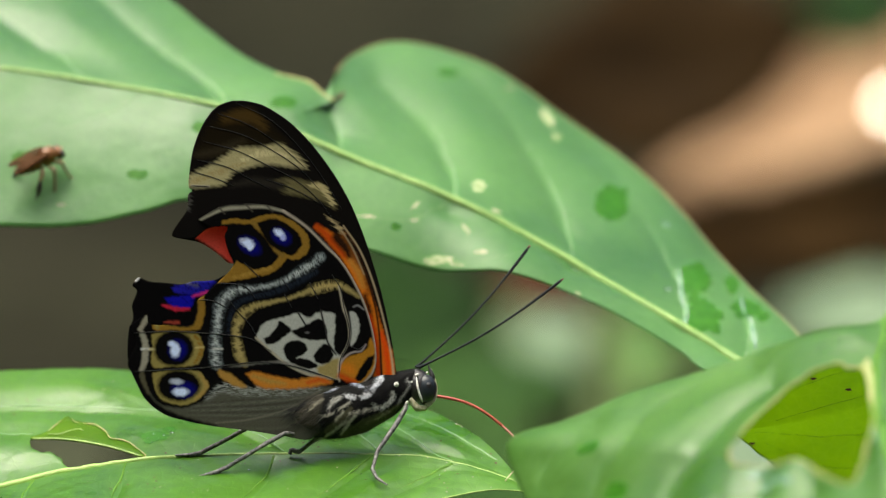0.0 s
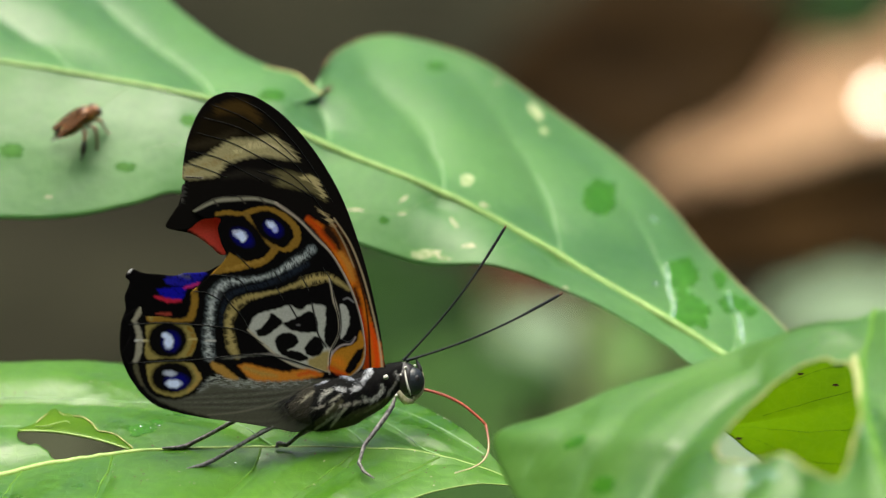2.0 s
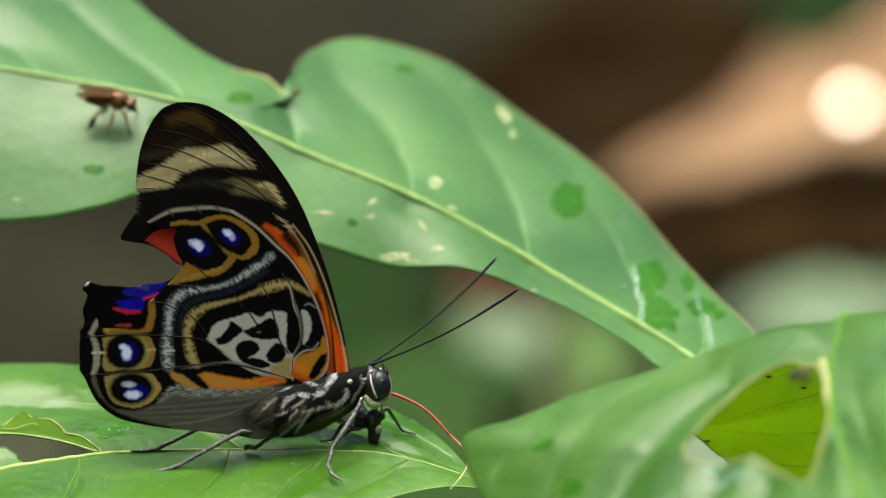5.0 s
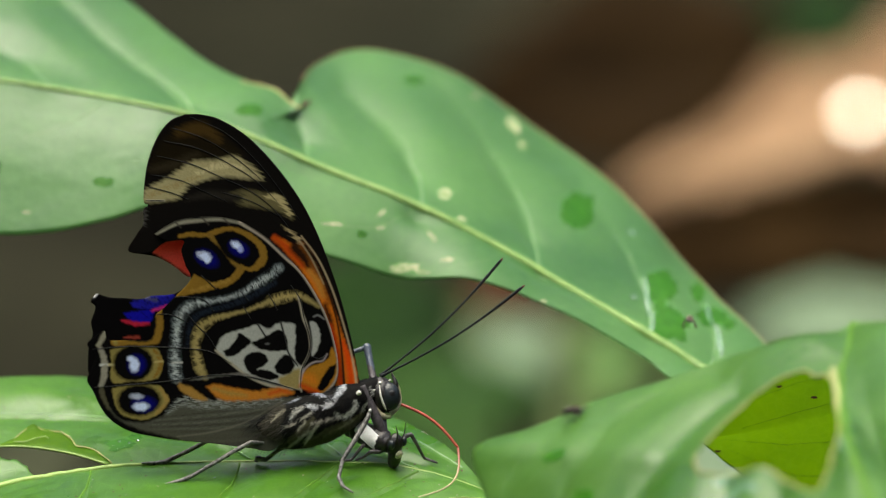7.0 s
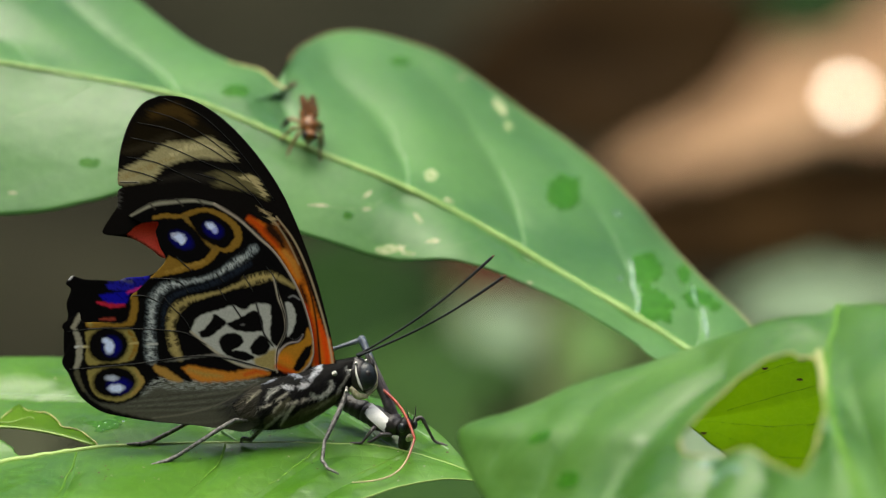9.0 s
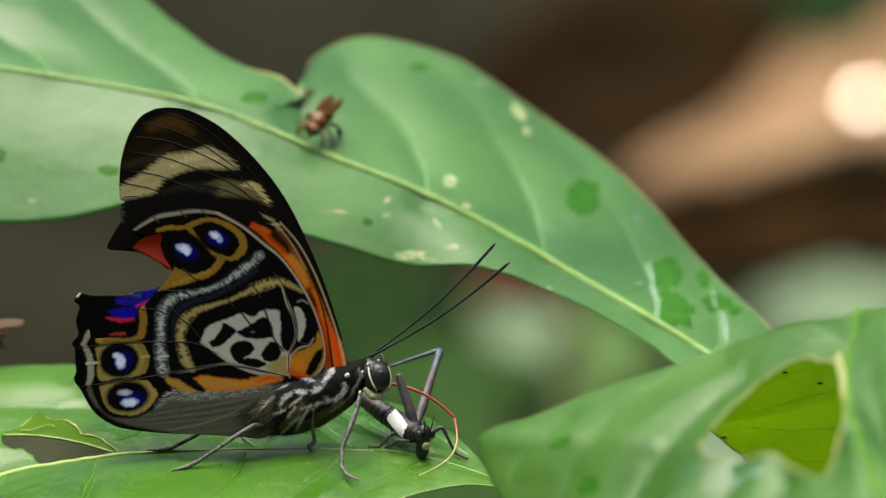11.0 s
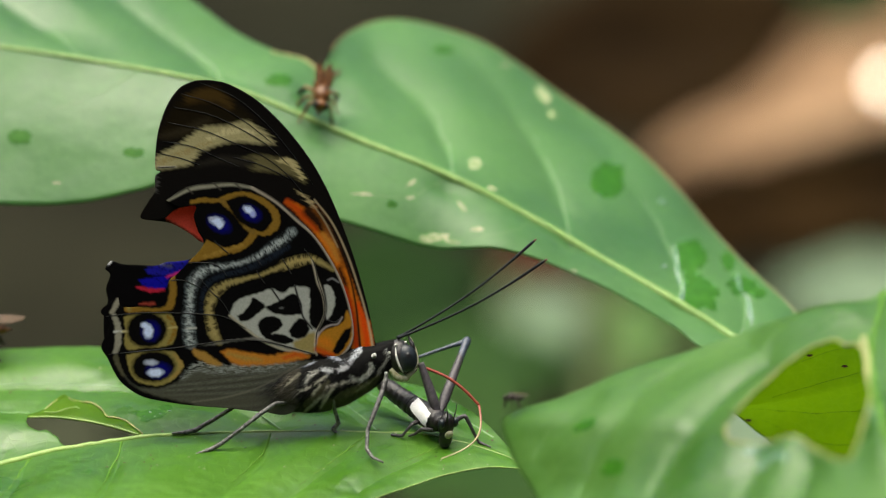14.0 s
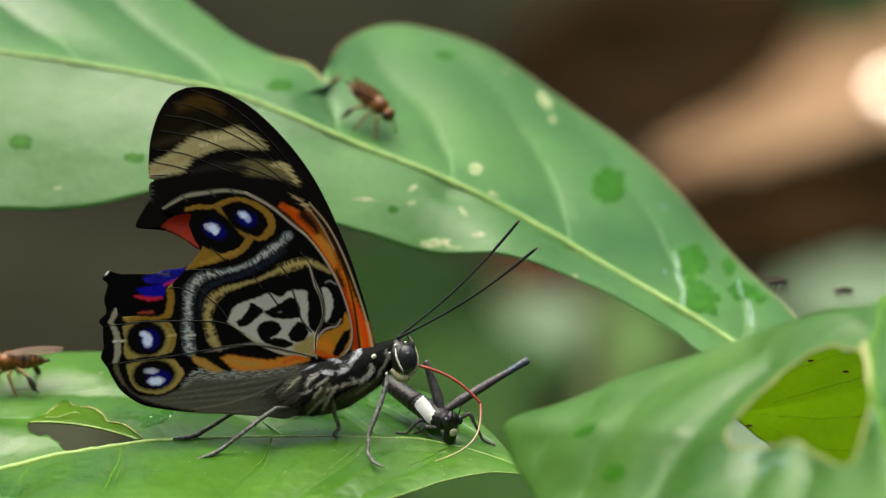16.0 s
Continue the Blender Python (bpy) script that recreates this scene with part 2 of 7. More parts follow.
def put(name, me, mat, parent=None, label="", m=None):
    ob = new(name, me)
    if not me.materials:
        me.materials.append(mat)
    if parent:
        ob.parent = parent
    if m is not None:
        ob.matrix_basis = m
    if label:
        tagged(ob, label)
    return ob


def tube_data(path, radii, sides=8, cap=True):
    """Vertices and faces of a tube along path with a radius at each point."""
    p = np.asarray(path, float)
    r = np.broadcast_to(np.asarray(radii, float), (len(p),))
    tan = np.gradient(p, axis=0)
    tan /= np.linalg.norm(tan, axis=1)[:, None] + 1e-12
    ref = np.array([0, 1.0, 0.05])
    verts, faces = [], []
    for c, t, rr in zip(p, tan, r):
        u = np.cross(t, ref)
        if np.linalg.norm(u) < 1e-3:
            u = np.cross(t, [1.0, 0, 0])
        u /= np.linalg.norm(u)
        v = np.cross(t, u)
        for k in range(sides):
            a = 2 * math.pi * k / sides
            verts.append(c + rr * (u * math.cos(a) + v * math.sin(a)))
    for i in range(len(p) - 1):
        for k in range(sides):
            k2 = (k + 1) % sides
            faces.append((i * sides + k, i * sides + k2, (i + 1) * sides + k2, (i + 1) * sides + k))
    if cap:
        faces.append(tuple(range(sides - 1, -1, -1)))
        faces.append(tuple((len(p) - 1) * sides + k for k in range(sides)))
    return verts, faces


def tube(name, path, radii, mat, parent=None, label="", sides=8, m=None):
    return put(name, mesh_from(name, *tube_data(path, radii, sides)), mat, parent, label, m)


def join(*pieces):
    verts, faces = [], []
    for v, f in pieces:
        o = len(verts)
        verts += list(v)
        faces += [tuple(i + o for i in g) for g in f]
    return verts, faces


def blob_data(c, r, turn=None, seg=20, ring=12, wob=0.0, seed=0.0):
    """An egg-shaped body with a slightly uneven skin."""
    verts, faces = [], []
    q = Matrix.Identity(3) if turn is None else turn.to_3x3()
    for i in range(ring + 1):
        a = math.pi * i / ring
        for k in range(seg):
            b = 2 * math.pi * k / seg
            d = Vector((math.cos(a), math.sin(a) * math.cos(b), math.sin(a) * math.sin(b)))
            e = 1 + wob * noise.noise(d * 2.3 + Vector((seed, seed * 0.7, 0)))
            verts.append(Vector(c) + q @ Vector((d.x * r[0] * e, d.y * r[1] * e, d.z * r[2] * e)))
    for i in range(ring):
        for k in range(seg):
            k2 = (k + 1) % seg
            faces.append((i * seg + k, i * seg + k2, (i + 1) * seg + k2, (i + 1) * seg + k))
    return verts, faces


def blob(name, c, r, mat, parent=None, label="", turn=None, wob=0.0, seg=20, ring=12):
    return put(name, mesh_from(name, *blob_data(c, r, turn, seg, ring, wob)), mat, parent, label)


def inside(poly, x, y):
    """Which points lie inside a closed polygon."""
    p = np.asarray(poly, float)
    res = np.zeros(np.shape(x), bool)
    for (x0, y0), (x1, y1) in zip(p, np.roll(p, -1, 0)):
        cross = (y0 > y) != (y1 > y)
        xi = (x1 - x0) * (y - y0) / (y1 - y0 + 1e-12) + x0
        res ^= cross & (x < xi)
    return res


# ---- leaves ----
class Blade:
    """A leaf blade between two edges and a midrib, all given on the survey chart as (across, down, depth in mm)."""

    def __init__(self, rib, edge_a, edge_b, n=180, m=36, swell=0.9, veins=9, rise=0.35, wave=0.5, seed=1.0, quilted=0.34, creases=None, crumple=0.0, swells=()):
        world_pts = lambda pts: spline([spot(*p) for p in pts], n)
        self.r, self.a, self.b, self.n, self.m = world_pts(rib), world_pts(edge_a), world_pts(edge_b), n, m
        s = np.linspace(0, 1, n)
        vs = np.linspace(-1, 1, 2 * m + 1)
        nrm = np.cross(np.gradient(self.r, axis=0), self.a - self.b)
        nrm /= np.linalg.norm(nrm, axis=1)[:, None] + 1e-12
        if nrm[:, 2].mean() < 0:
            nrm = -nrm
        self.nrm, self.rise, self.veins = nrm, rise, veins
        g = np.zeros((n, 2 * m + 1, 3))
        for j, v in enumerate(vs):
            e = self.a if v > 0 else self.b
            w = abs(v)
            p = self.r * (1 - w) + e * w
            # quilted between the side veins, arched from rib to edge, wavy at the margin
            phase = (s - rise * 0.35 * w) * veins
            quilt = np.abs(np.sin(np.pi * phase)) ** 0.7 * min(1, w * 3) * (1 - 0.6 * w)
            arch = swell * math.sin(math.pi * min(w, 1)) * 1.0
            ripple = wave * w * w * np.array([noise.noise(Vector((seed * 7 + q * 9, v * 0.8, seed))) for q in s])
            # no swelling where the blade runs out to a point
            full = np.clip(np.linalg.norm(e - self.r, axis=1) / (12 * MM), 0, 1)
            h = (arch + quilted * quilt) * full + ripple
            g[:, j] = p + nrm * (h * MM)[:, None] if np.ndim(h) else p + nrm * h * MM
        self.g = g
        if creases:
            # side veins sink into the blade, along ways on the chart
            amp, wide, ways = creases
            x, y = self.chart()
            d = np.full(x.shape, 1e9)
            for way in ways:
                for a, b in spline(way, 90):
                    d = np.minimum(d, np.hypot(x - a, y - b))
            w = np.abs(vs)[None, :]
            full = np.clip(np.minimum(np.linalg.norm(self.a - self.r, axis=1), np.linalg.norm(self.b - self.r, axis=1)) / (12 * MM), 0, 1)[:, None]
            fold = -np.exp(-d / wide) * np.clip(w * 5, 0, 1) * (1 - w ** 4) * full
            self.g = self.g + nrm[:, None, :] * (amp * MM * fold)[..., None]
        for a, b, ra, rb, amp in swells:
            # a local bulge (or dent) of the blade
            x, y = self.chart()
            self.g = self.g + nrm[:, None, :] * (amp * MM * np.exp(-((x - a) / ra) ** 2 - ((y - b) / rb) ** 2))[..., None]
        if crumple:
            h = np.array([[noise.noise(Vector(p) * 260.0) + 0.5 * noise.noise(Vector(p) * 700.0) for p in row] for row in self.g])
            self.g = self.g + nrm[:, None, :] * (crumple * MM * h)[..., None]

    def on(self, s, v, lift=0.0):
        i = min(max(s, 0), 1) * (self.n - 1)
        j = (v + 1) * self.m
        i0, j0 = min(int(i), self.n - 2), min(int(j), 2 * self.m - 1)
        fi, fj = i - i0, j - j0
        g = self.g
        p = (g[i0, j0] * (1 - fi) + g[i0 + 1, j0] * fi) * (1 - fj) + (g[i0, j0 + 1] * (1 - fi) + g[i0 + 1, j0 + 1] * fi) * fj
        return p + self.nrm[i0] * lift * MM

    def chart(self):
        rel = self.g - np.array(EYE)
        d = rel @ np.array(FWD)
        return rel[..., 0] / d / UNIT + 784, 441 - (rel @ np.array(UP)) / d / UNIT

    def find(self, a, b):
        x, y = self.chart()
        k = np.argmin((x - a) ** 2 + (y - b) ** 2)
        return (k // (2 * self.m + 1)) / (self.n - 1), (k % (2 * self.m + 1)) / self.m - 1

    def build(self, name, mat, parent, label, holes=(), thick=0.22):
        n, w = self.n, 2 * self.m + 1
        x, y = self.chart()
        cut = np.zeros(x.shape, bool)
        for h in holes:
            poly = spline(list(h) + [h[0]], 400)
            poly = poly + np.array([[0.9 * math.sin(k * 0.9) + 1.3 * math.sin(k * 0.43), 1.2 * math.sin(k * 0.6 + 1)] for k in np.arange(400) * 0.4])
            cut |= inside(poly, x, y)
        if holes:
            # rim vertices slide onto the bitten outline
            live = ~cut
            ring = live.copy()
            for q, w2 in ((0, 1), (0, -1), (1, 1), (1, -1)):
                ring |= np.roll(live, w2, q)
            ring[1:-1, 1:-1] |= live[:-2, :-2] | live[2:, 2:] | live[:-2, 2:] | live[2:, :-2]
            for i, j in np.argwhere(cut & ring):
                k = np.argmin((poly[:, 0] - x[i, j]) ** 2 + (poly[:, 1] - y[i, j]) ** 2)
                d = float((self.g[i, j] - np.array(EYE)) @ np.array(FWD))
                self.g[i, j] = self.g[i, j] + np.array([1.0, 0, 0]) * (poly[k, 0] - x[i, j]) * UNIT * d - np.array(UP) * (poly[k, 1] - y[i, j]) * UNIT * d
        top = self.g.reshape(-1, 3)
        low = (self.g - self.nrm[:, None, :] * thick * MM).reshape(-1, 3)
        keep = ~(cut[:-1, :-1] & cut[1:, :-1] & cut[:-1, 1:] & cut[1:, 1:])
        faces, edges = [], {}
        size = n * w
        for i in range(n - 1):
            for j in range(w - 1):
                if keep[i, j]:
                    q = (i * w + j, i * w + j + 1, (i + 1) * w + j + 1, (i + 1) * w + j)
                    faces.append(q)
                    for e in zip(q, q[1:] + q[:1]):
                        edges[e] = 1
        faces += [tuple(k + size for k in reversed(f)) for f in faces]
        for a, b in edges:
            if (b, a) not in edges:
                faces.append((b, a, a + size, b + size))
        return put(name, mesh_from(name, np.vstack([top, low]), faces), mat, parent, label)

    def midrib(self, parent, radii=(0.55, 0.2), label="pale green raised midrib", lift=-0.14, mat=None):
        path = [self.on(s, 0, lift) for s in np.linspace(0, 1, 90)]
        return tube("midrib", path, np.interp(np.linspace(0, 1, 90), np.linspace(0, 1, len(radii)), radii) * MM, mat or M_VEIN, parent, label)

    def vein(self, way, r0, r1, mat, parent, lift=0.0, n=50):
        """A side vein along a way on the chart, half sunk into the blade."""
        path = spline([self.on(*self.find(*q), lift) for q in spline(way, 14)], n)
        return tube("side_vein", path, np.linspace(r0, r1, n) * MM, mat, parent, sides=6)

    def patch(self, name, a, b, ra, rb, mat, parent, label="", seed=0.0, lift=0.05, turn=0.0):
        """A thin irregular fleck lying on the blade."""
        x, y = self.chart()
        cx = self.find(a, b)
        verts, faces, rings, seg = [], [], 5, 28
        i0, j0 = cx[0] * (self.n - 1), (cx[1] + 1) * self.m
        ii, jj = int(min(max(i0, 2), self.n - 3)), int(min(max(j0, 2), 2 * self.m - 2))
        du = np.array([x[ii + 1, jj] - x[ii - 1, jj], y[ii + 1, jj] - y[ii - 1, jj]]) / 2
        dv = np.array([x[ii, jj + 1] - x[ii, jj - 1], y[ii, jj + 1] - y[ii, jj - 1]]) / 2
        inv = np.linalg.inv(np.stack([du, dv], 1) + np.eye(2) * 1e-6)
        ct, st = math.cos(radians(turn)), math.sin(radians(turn))

        def at(qx, qy):
            d = inv @ np.array([qx * ct - qy * st, qx * st + qy * ct])
            return self.on((i0 + d[0]) / (self.n - 1), min(max((j0 + d[1]) / self.m - 1, -1), 1), lift)
        verts.append(at(0, 0))
        for k in range(1, rings + 1):
            for q in range(seg):
                an = 2 * math.pi * q / seg
                e = 1 + 0.35 * noise.noise(Vector((math.cos(an) * 1.7 + seed, math.sin(an) * 1.7, seed * 3))) + 0.3 * noise.noise(Vector((math.cos(an) * 4.5 + seed, math.sin(an) * 4.5, seed)))
                f = k / rings * e
                verts.append(at(ra * f * math.cos(an), rb * f * math.sin(an)))
        for q in range(seg):
            q2 = (q + 1) % seg
            faces.append((0, 1 + q, 1 + q2))
            for k in range(rings - 1):
                faces.append((1 + k * seg + q, 1 + (k + 1) * seg + q, 1 + (k + 1) * seg + q2, 1 + k * seg + q2))
        return put(name, mesh_from(name, verts, faces), mat, parent, label)

    def hole_rim(self, poly, parent, r=0.16, mat=None, label="pale healed rim of an eaten hole", lift=0.0, span=(0, 1)):
        pts = spline(list(poly) + [poly[0]], 120)[int(span[0] * 119):int(span[1] * 119) + 1]
        path = []
        for k, (a, b) in enumerate(pts):
            path.append(self.on(*self.find(a, b), lift))
        path = spline(path[::3], 70)
        return tube("hole_rim", path, [r * MM * (1 + 0.5 * noise.noise(Vector((k * 0.4, 0, 0)))) for k in range(70)], mat or M_RIM, parent, label, sides=6)


# ---- the ground and the blurred growth behind ----
def ground():
    bm = bmesh.new()
    bmesh.ops.create_grid(bm, x_segments=160, y_segments=160, size=60)
    for v in bm.verts:
        v.co.x, v.co.y = v.co.x * abs(v.co.x) / 60, v.co.y * abs(v.co.y) / 60 + 2.0
        v.co.z = 0.05 * noise.noise(v.co * 2.5) + 0.03 * noise.noise(v.co * 9)
    me = bpy.data.meshes.new("ground")
    bm.to_mesh(me)
    bm.free()
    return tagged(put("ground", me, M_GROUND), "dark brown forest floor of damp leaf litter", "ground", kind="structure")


ground()


def sky_blocker():
    """An added, unseen dark wall all round that cuts low sky light, open above."""
    verts, faces, n, rows = [], [], 160, 26
    for j in range(rows + 1):
        for i in range(n):
            a = 2 * math.pi * i / n
            r = 9 + 1.2 * noise.noise(Vector((math.cos(a) * 4, math.sin(a) * 4, j * 0.35))) + 0.5 * noise.noise(Vector((math.cos(a) * 15, math.sin(a) * 15, j * 1.1)))
            z = -0.1 + (5.5 + 0.9 * noise.noise(Vector((math.cos(a) * 6, math.sin(a) * 6, 9)))) * j / rows
            verts.append((r * math.sin(a), 1.5 + r * math.cos(a), z))
    for j in range(rows):
        for i in range(n):
            k = (i + 1) % n
            faces.append((j * n + i, (j + 1) * n + i, (j + 1) * n + k, j * n + k))
    return tagged(put("backdrop", mesh_from("backdrop", verts, faces), M_BLOCKWALL), "added unseen dark green wall that blocks low sky light", "forest", kind="structure")


sky_blocker()


shrub = new("shrub")
tagged(shrub, "broad-leaved green shrub with insect-eaten leaves", "plant")


def back_leaf():
    rib = [(-90, 108, 34), (60, 128, 33), (200, 150, 32), (400, 190, 30), (520, 235, 29), (650, 290, 28), (800, 350, 27), (950, 427, 26), (1100, 515, 24), (1200, 573, 22), (1295, 632, 20), (1350, 668, 16)]
    up = [(-90, -190, 62), (100, -110, 60), (240, -45, 56), (310, 5, 52), (420, 95, 46), (490, 130, 42), (555, 150, 39), (592, 178, 36), (590, 140, 40), (620, 98, 48), (690, 70, 54), (780, 84, 55), (900, 132, 54), (1060, 250, 51), (1180, 350, 46), (1280, 452, 40), (1350, 530, 34), (1425, 612, 27), (1420, 680, 18)]
    down = [(-90, 402, 22), (100, 396, 22), (250, 376, 22), (330, 352, 23), (420, 368, 23), (520, 402, 22), (650, 440, 21), (760, 470, 21), (880, 480, 20), (1000, 510, 20), (1120, 572, 19), (1200, 620, 18), (1240, 655, 16), (1300, 690, 14)]
    ways = [[(150, 138), (100, 92), (40, 50), (-30, 0)], [(402, 184), (384, 158), (340, 120), (280, 78), (215, 25), (170, -20)], [(606, 262), (602, 232), (592, 200), (574, 172)],
            [(806, 352), (804, 318), (788, 268), (758, 218), (722, 182), (670, 136)], [(1016, 466), (1010, 420), (988, 358), (950, 282), (908, 216), (866, 162), (830, 122)],
            [(1208, 574), (1213, 540), (1197, 490), (1162, 420), (1120, 350), (1078, 292), (1036, 240)], [(1318, 640), (1326, 590), (1306, 530), (1270, 472)]]
    b = Blade(rib, up, down, n=220, m=40, swell=0.8, veins=9, rise=-0.5, wave=0.8, seed=2, quilted=0.0, creases=(1.5, 34.0, ways), crumple=0.07)
    leaf = b.build("leaf", M_LEAF, shrub, "large pale-sheened green leaf with scars and a notched edge")
    b.midrib(leaf, (0.35, 0.62), mat=M_BACKRIB)
    for way in ways:
        b.vein(way, 0.19, 0.04, M_PALEVEIN, leaf, lift=-0.10)
    for way in ([(250, 168), (180, 205), (110, 232), (40, 262)], [(480, 222), (420, 250), (330, 268), (240, 285)], [(800, 352), (740, 386), (690, 388), (625, 384)], [(960, 432), (900, 452), (850, 458)]):
        b.vein(way, 0.10, 0.04, M_SIDEVEIN, leaf, lift=-0.04)
    for k, (a, c, ra, rb) in enumerate([(1085, 360, 32, 28), (1228, 492, 32, 27), (1245, 560, 36, 30), (1322, 545, 26, 16), (247, 310, 17, 9), (500, 178, 22, 10), (355, 226, 14, 11), (700, 402, 10, 7), (1296, 505, 12, 18), (1226, 526, 9, 18), (40, 280, 20, 14), (790, 130, 16, 7), (1352, 560, 12, 9)]):
        b.patch("wet_spot", a, c, ra, rb, M_WET, leaf, "dark green wet spot", seed=k * 1.7)
    # added glint streaks, pale in colour and glossy
    for k, (a, c, ra, rb, tn) in enumerate([(1206, 520, 5, 34, -6), (1212, 562, 4, 22, 4), (1334, 590, 5, 30, -10), (1312, 540, 4, 20, -12), (1182, 512, 6, 4, 0), (1178, 398, 9, 4, 30)]):
        b.patch("glint_patch", a, c, ra, rb, M_GLINT, leaf, "pale glossy patch put in for a glint", seed=k * 3.1, turn=tn, lift=0.09)
    for k, (a, c, ra, rb, tn) in enumerate([(847, 328, 12, 10, 0), (772, 460, 26, 8, -8), (806, 469, 14, 4, 10), (850, 446, 12, 4, 0), (972, 212, 8, 17, -35), (990, 243, 8, 7, 0), (828, 408, 4, 14, -40), (735, 392, 8, 3, 0), (650, 386, 18, 2.5, 0), (105, 366, 8, 3, 0), (1020, 520, 7, 3, 0), (905, 160, 8, 3, 0), (735, 365, 12, 3, -40), (880, 376, 9, 4, 20)]):
        b.patch("scar", a, c, ra, rb, M_SCAR, leaf, "small beige scar", seed=k * 2.3 + 9, turn=tn)
    rim = [b.g[k, -1] for k in range(int(0.42 * b.n), int(0.97 * b.n), 3)]
    tube("margin", spline(rim, 120), [0.10 * MM * (1 + 0.5 * noise.noise(Vector((k * 0.3, 5, 0)))) for k in range(120)], M_EDGE, leaf, "thin dry brownish leaf margin", sides=6)
    fleck = [b.on(*b.find(a, c), 0.06) for a, c in [(572, 172), (584, 174), (598, 172), (608, 168)]]
    tube("dead_edge", spline(fleck, 20), np.interp(np.linspace(0, 1, 20), [0, .4, 1], [.15, .42, .18]) * MM, M_BROWN, leaf, "brown dead fleck at the notch")
    edge = [b.on(*b.find(a, c), 0.02) for a, c in [(488, 130), (510, 134), (530, 140), (548, 148), (562, 158), (574, 168), (590, 178)]]
    tube("dead_rim", spline(edge, 40), [0.17 * MM * (1 + 0.9 * noise.noise(Vector((k * 0.5, 3, 0)))) for k in range(40)], M_RIM, leaf, "dry tan torn rim", sides=6)
    return b


BACK = back_leaf()


def perch_leaf():
    rib = [(-90, 885, -2), (0, 862, -1), (130, 832, 0), (260, 812, 0), (400, 805, 1), (540, 803, 1), (640, 803, 1), (720, 807, 1), (800, 818, 1), (870, 836, 0), (950, 866, -1)]
    far = [(-90, 664, 20), (0, 658, 21), (100, 652, 21), (200, 655, 21), (330, 668, 21), (500, 688, 20), (640, 704, 18), (740, 722, 15), (810, 750, 10), (860, 785, 6), (910, 835, 1), (952, 864, -1)]
    near = [(-90, 1060, -40), (150, 1040, -34), (350, 1010, -26), (520, 975, -18), (640, 935, -13), (720, 905, -9), (800, 880, -6), (870, 868, -4), (948, 869, -2)]
    far_ways = [[(-80, 722), (0, 718), (80, 718), (170, 720), (260, 724), (350, 736), (430, 758), (478, 782), (505, 800)], [(-80, 772), (-20, 768), (30, 768), (60, 768)], [(420, 702), (520, 718), (600, 745), (650, 780), (672, 800)], [(655, 735), (705, 758), (745, 784), (775, 806), (800, 815)], [(690, 722), (770, 752), (840, 790), (880, 815)]]
    near_ways = [[(222, 818), (212, 850), (190, 890), (150, 950)], [(485, 806), (470, 842), (430, 880), (370, 930)], [(660, 806), (600, 850), (545, 890), (480, 940)], [(800, 820), (750, 845), (690, 872), (640, 905)], [(60, 848), (30, 890), (-20, 950)]]
    b = Blade(rib, far, near, n=400, m=80, swell=0.5, veins=7, rise=-0.6, wave=0.25, seed=5, quilted=0.0, creases=(1.0, 26.0, far_ways + near_ways), crumple=0.11, swells=((20, 800, 90, 30, 1.0), (120, 690, 160, 20, 0.5), (330, 770, 90, 16, 0.4), (760, 790, 60, 22, 0.5)))
    hole = [(56, 776), (80, 768), (100, 752), (115, 741), (123, 740), (132, 747), (150, 750), (170, 753), (184, 763), (200, 777), (222, 780), (240, 792), (256, 804), (254, 810), (200, 820), (134, 832), (122, 827), (112, 820), (104, 809), (90, 801), (75, 800), (58, 795), (54, 786)]
    leaf = b.build("leaf", M_PERCH, shrub, "glossy green leaf with an eaten hole, the butterfly's perch", holes=[hole], thick=0.08)
    b.midrib(leaf, (0.5, 0.46, 0.40, 0.30, 0.24, 0.19, 0.16, 0.14, 0.16), lift=-0.10)
    for way in far_ways:
        b.vein(way, 0.07, 0.12, M_PALEVEIN, leaf, lift=-0.045, n=70)
    for way in near_ways:
        b.vein(way, 0.20, 0.10, M_DULLVEIN, leaf, lift=-0.13, n=60)
    b.hole_rim(hole, leaf, 0.09, span=(0.02, 0.56))
    # added lime tube on the near edge; its colour stands for the lit underside
    edge = [b.g[i, 0] for i in range(0, b.n, 4)]
    tube("margin", spline(edge, 90), 0.09 * MM, M_VEIN, leaf, "pale lime tube, the lit leaf edge put into its colour", sides=6)
    # torn flap bent down inside the hole
    top = spline([spot(*p) for p in [(54, 774, 6.6), (80, 765, 7.6), (100, 749, 9.4), (115, 738, 10.6), (123, 737, 10.6), (132, 744, 9.8), (150, 747, 9.4), (170, 750, 9.0), (184, 760, 7.6), (200, 774, 6.0), (222, 777, 5.3), (240, 789, 3.8), (258, 803, 1.9)]], 40)
    bot = spline([spot(*p) for p in [(58, 777, 5.6), (100, 777, 5.3), (140, 781, 4.6), (180, 788, 3.5), (215, 797, 2.4), (255, 810, 0.8)]], 40)
    tube("fold", bot[::2], 0.14 * MM, M_VEIN, leaf, "lime folded edge of the torn flap", sides=6)
    tube("crease", spline([spot(*p) for p in [(85, 768, 5.9), (105, 768, 5.6), (125, 762, 6.0), (140, 759, 6.2), (146, 762, 5.6)]], 20), 0.07 * MM, M_VEIN, leaf, sides=6)
    verts, faces = [], []
    for i in range(40):
        for j in range(6):
            f = j / 5
            verts.append(top[i] * (1 - f) + bot[i] * f - np.array(FWD) * MM * 0.5 * math.sin(math.pi * f))
    for i in range(39):
        for j in range(5):
            faces.append((i * 6 + j, i * 6 + j + 1, i * 6 + j + 7, i * 6 + j + 6))
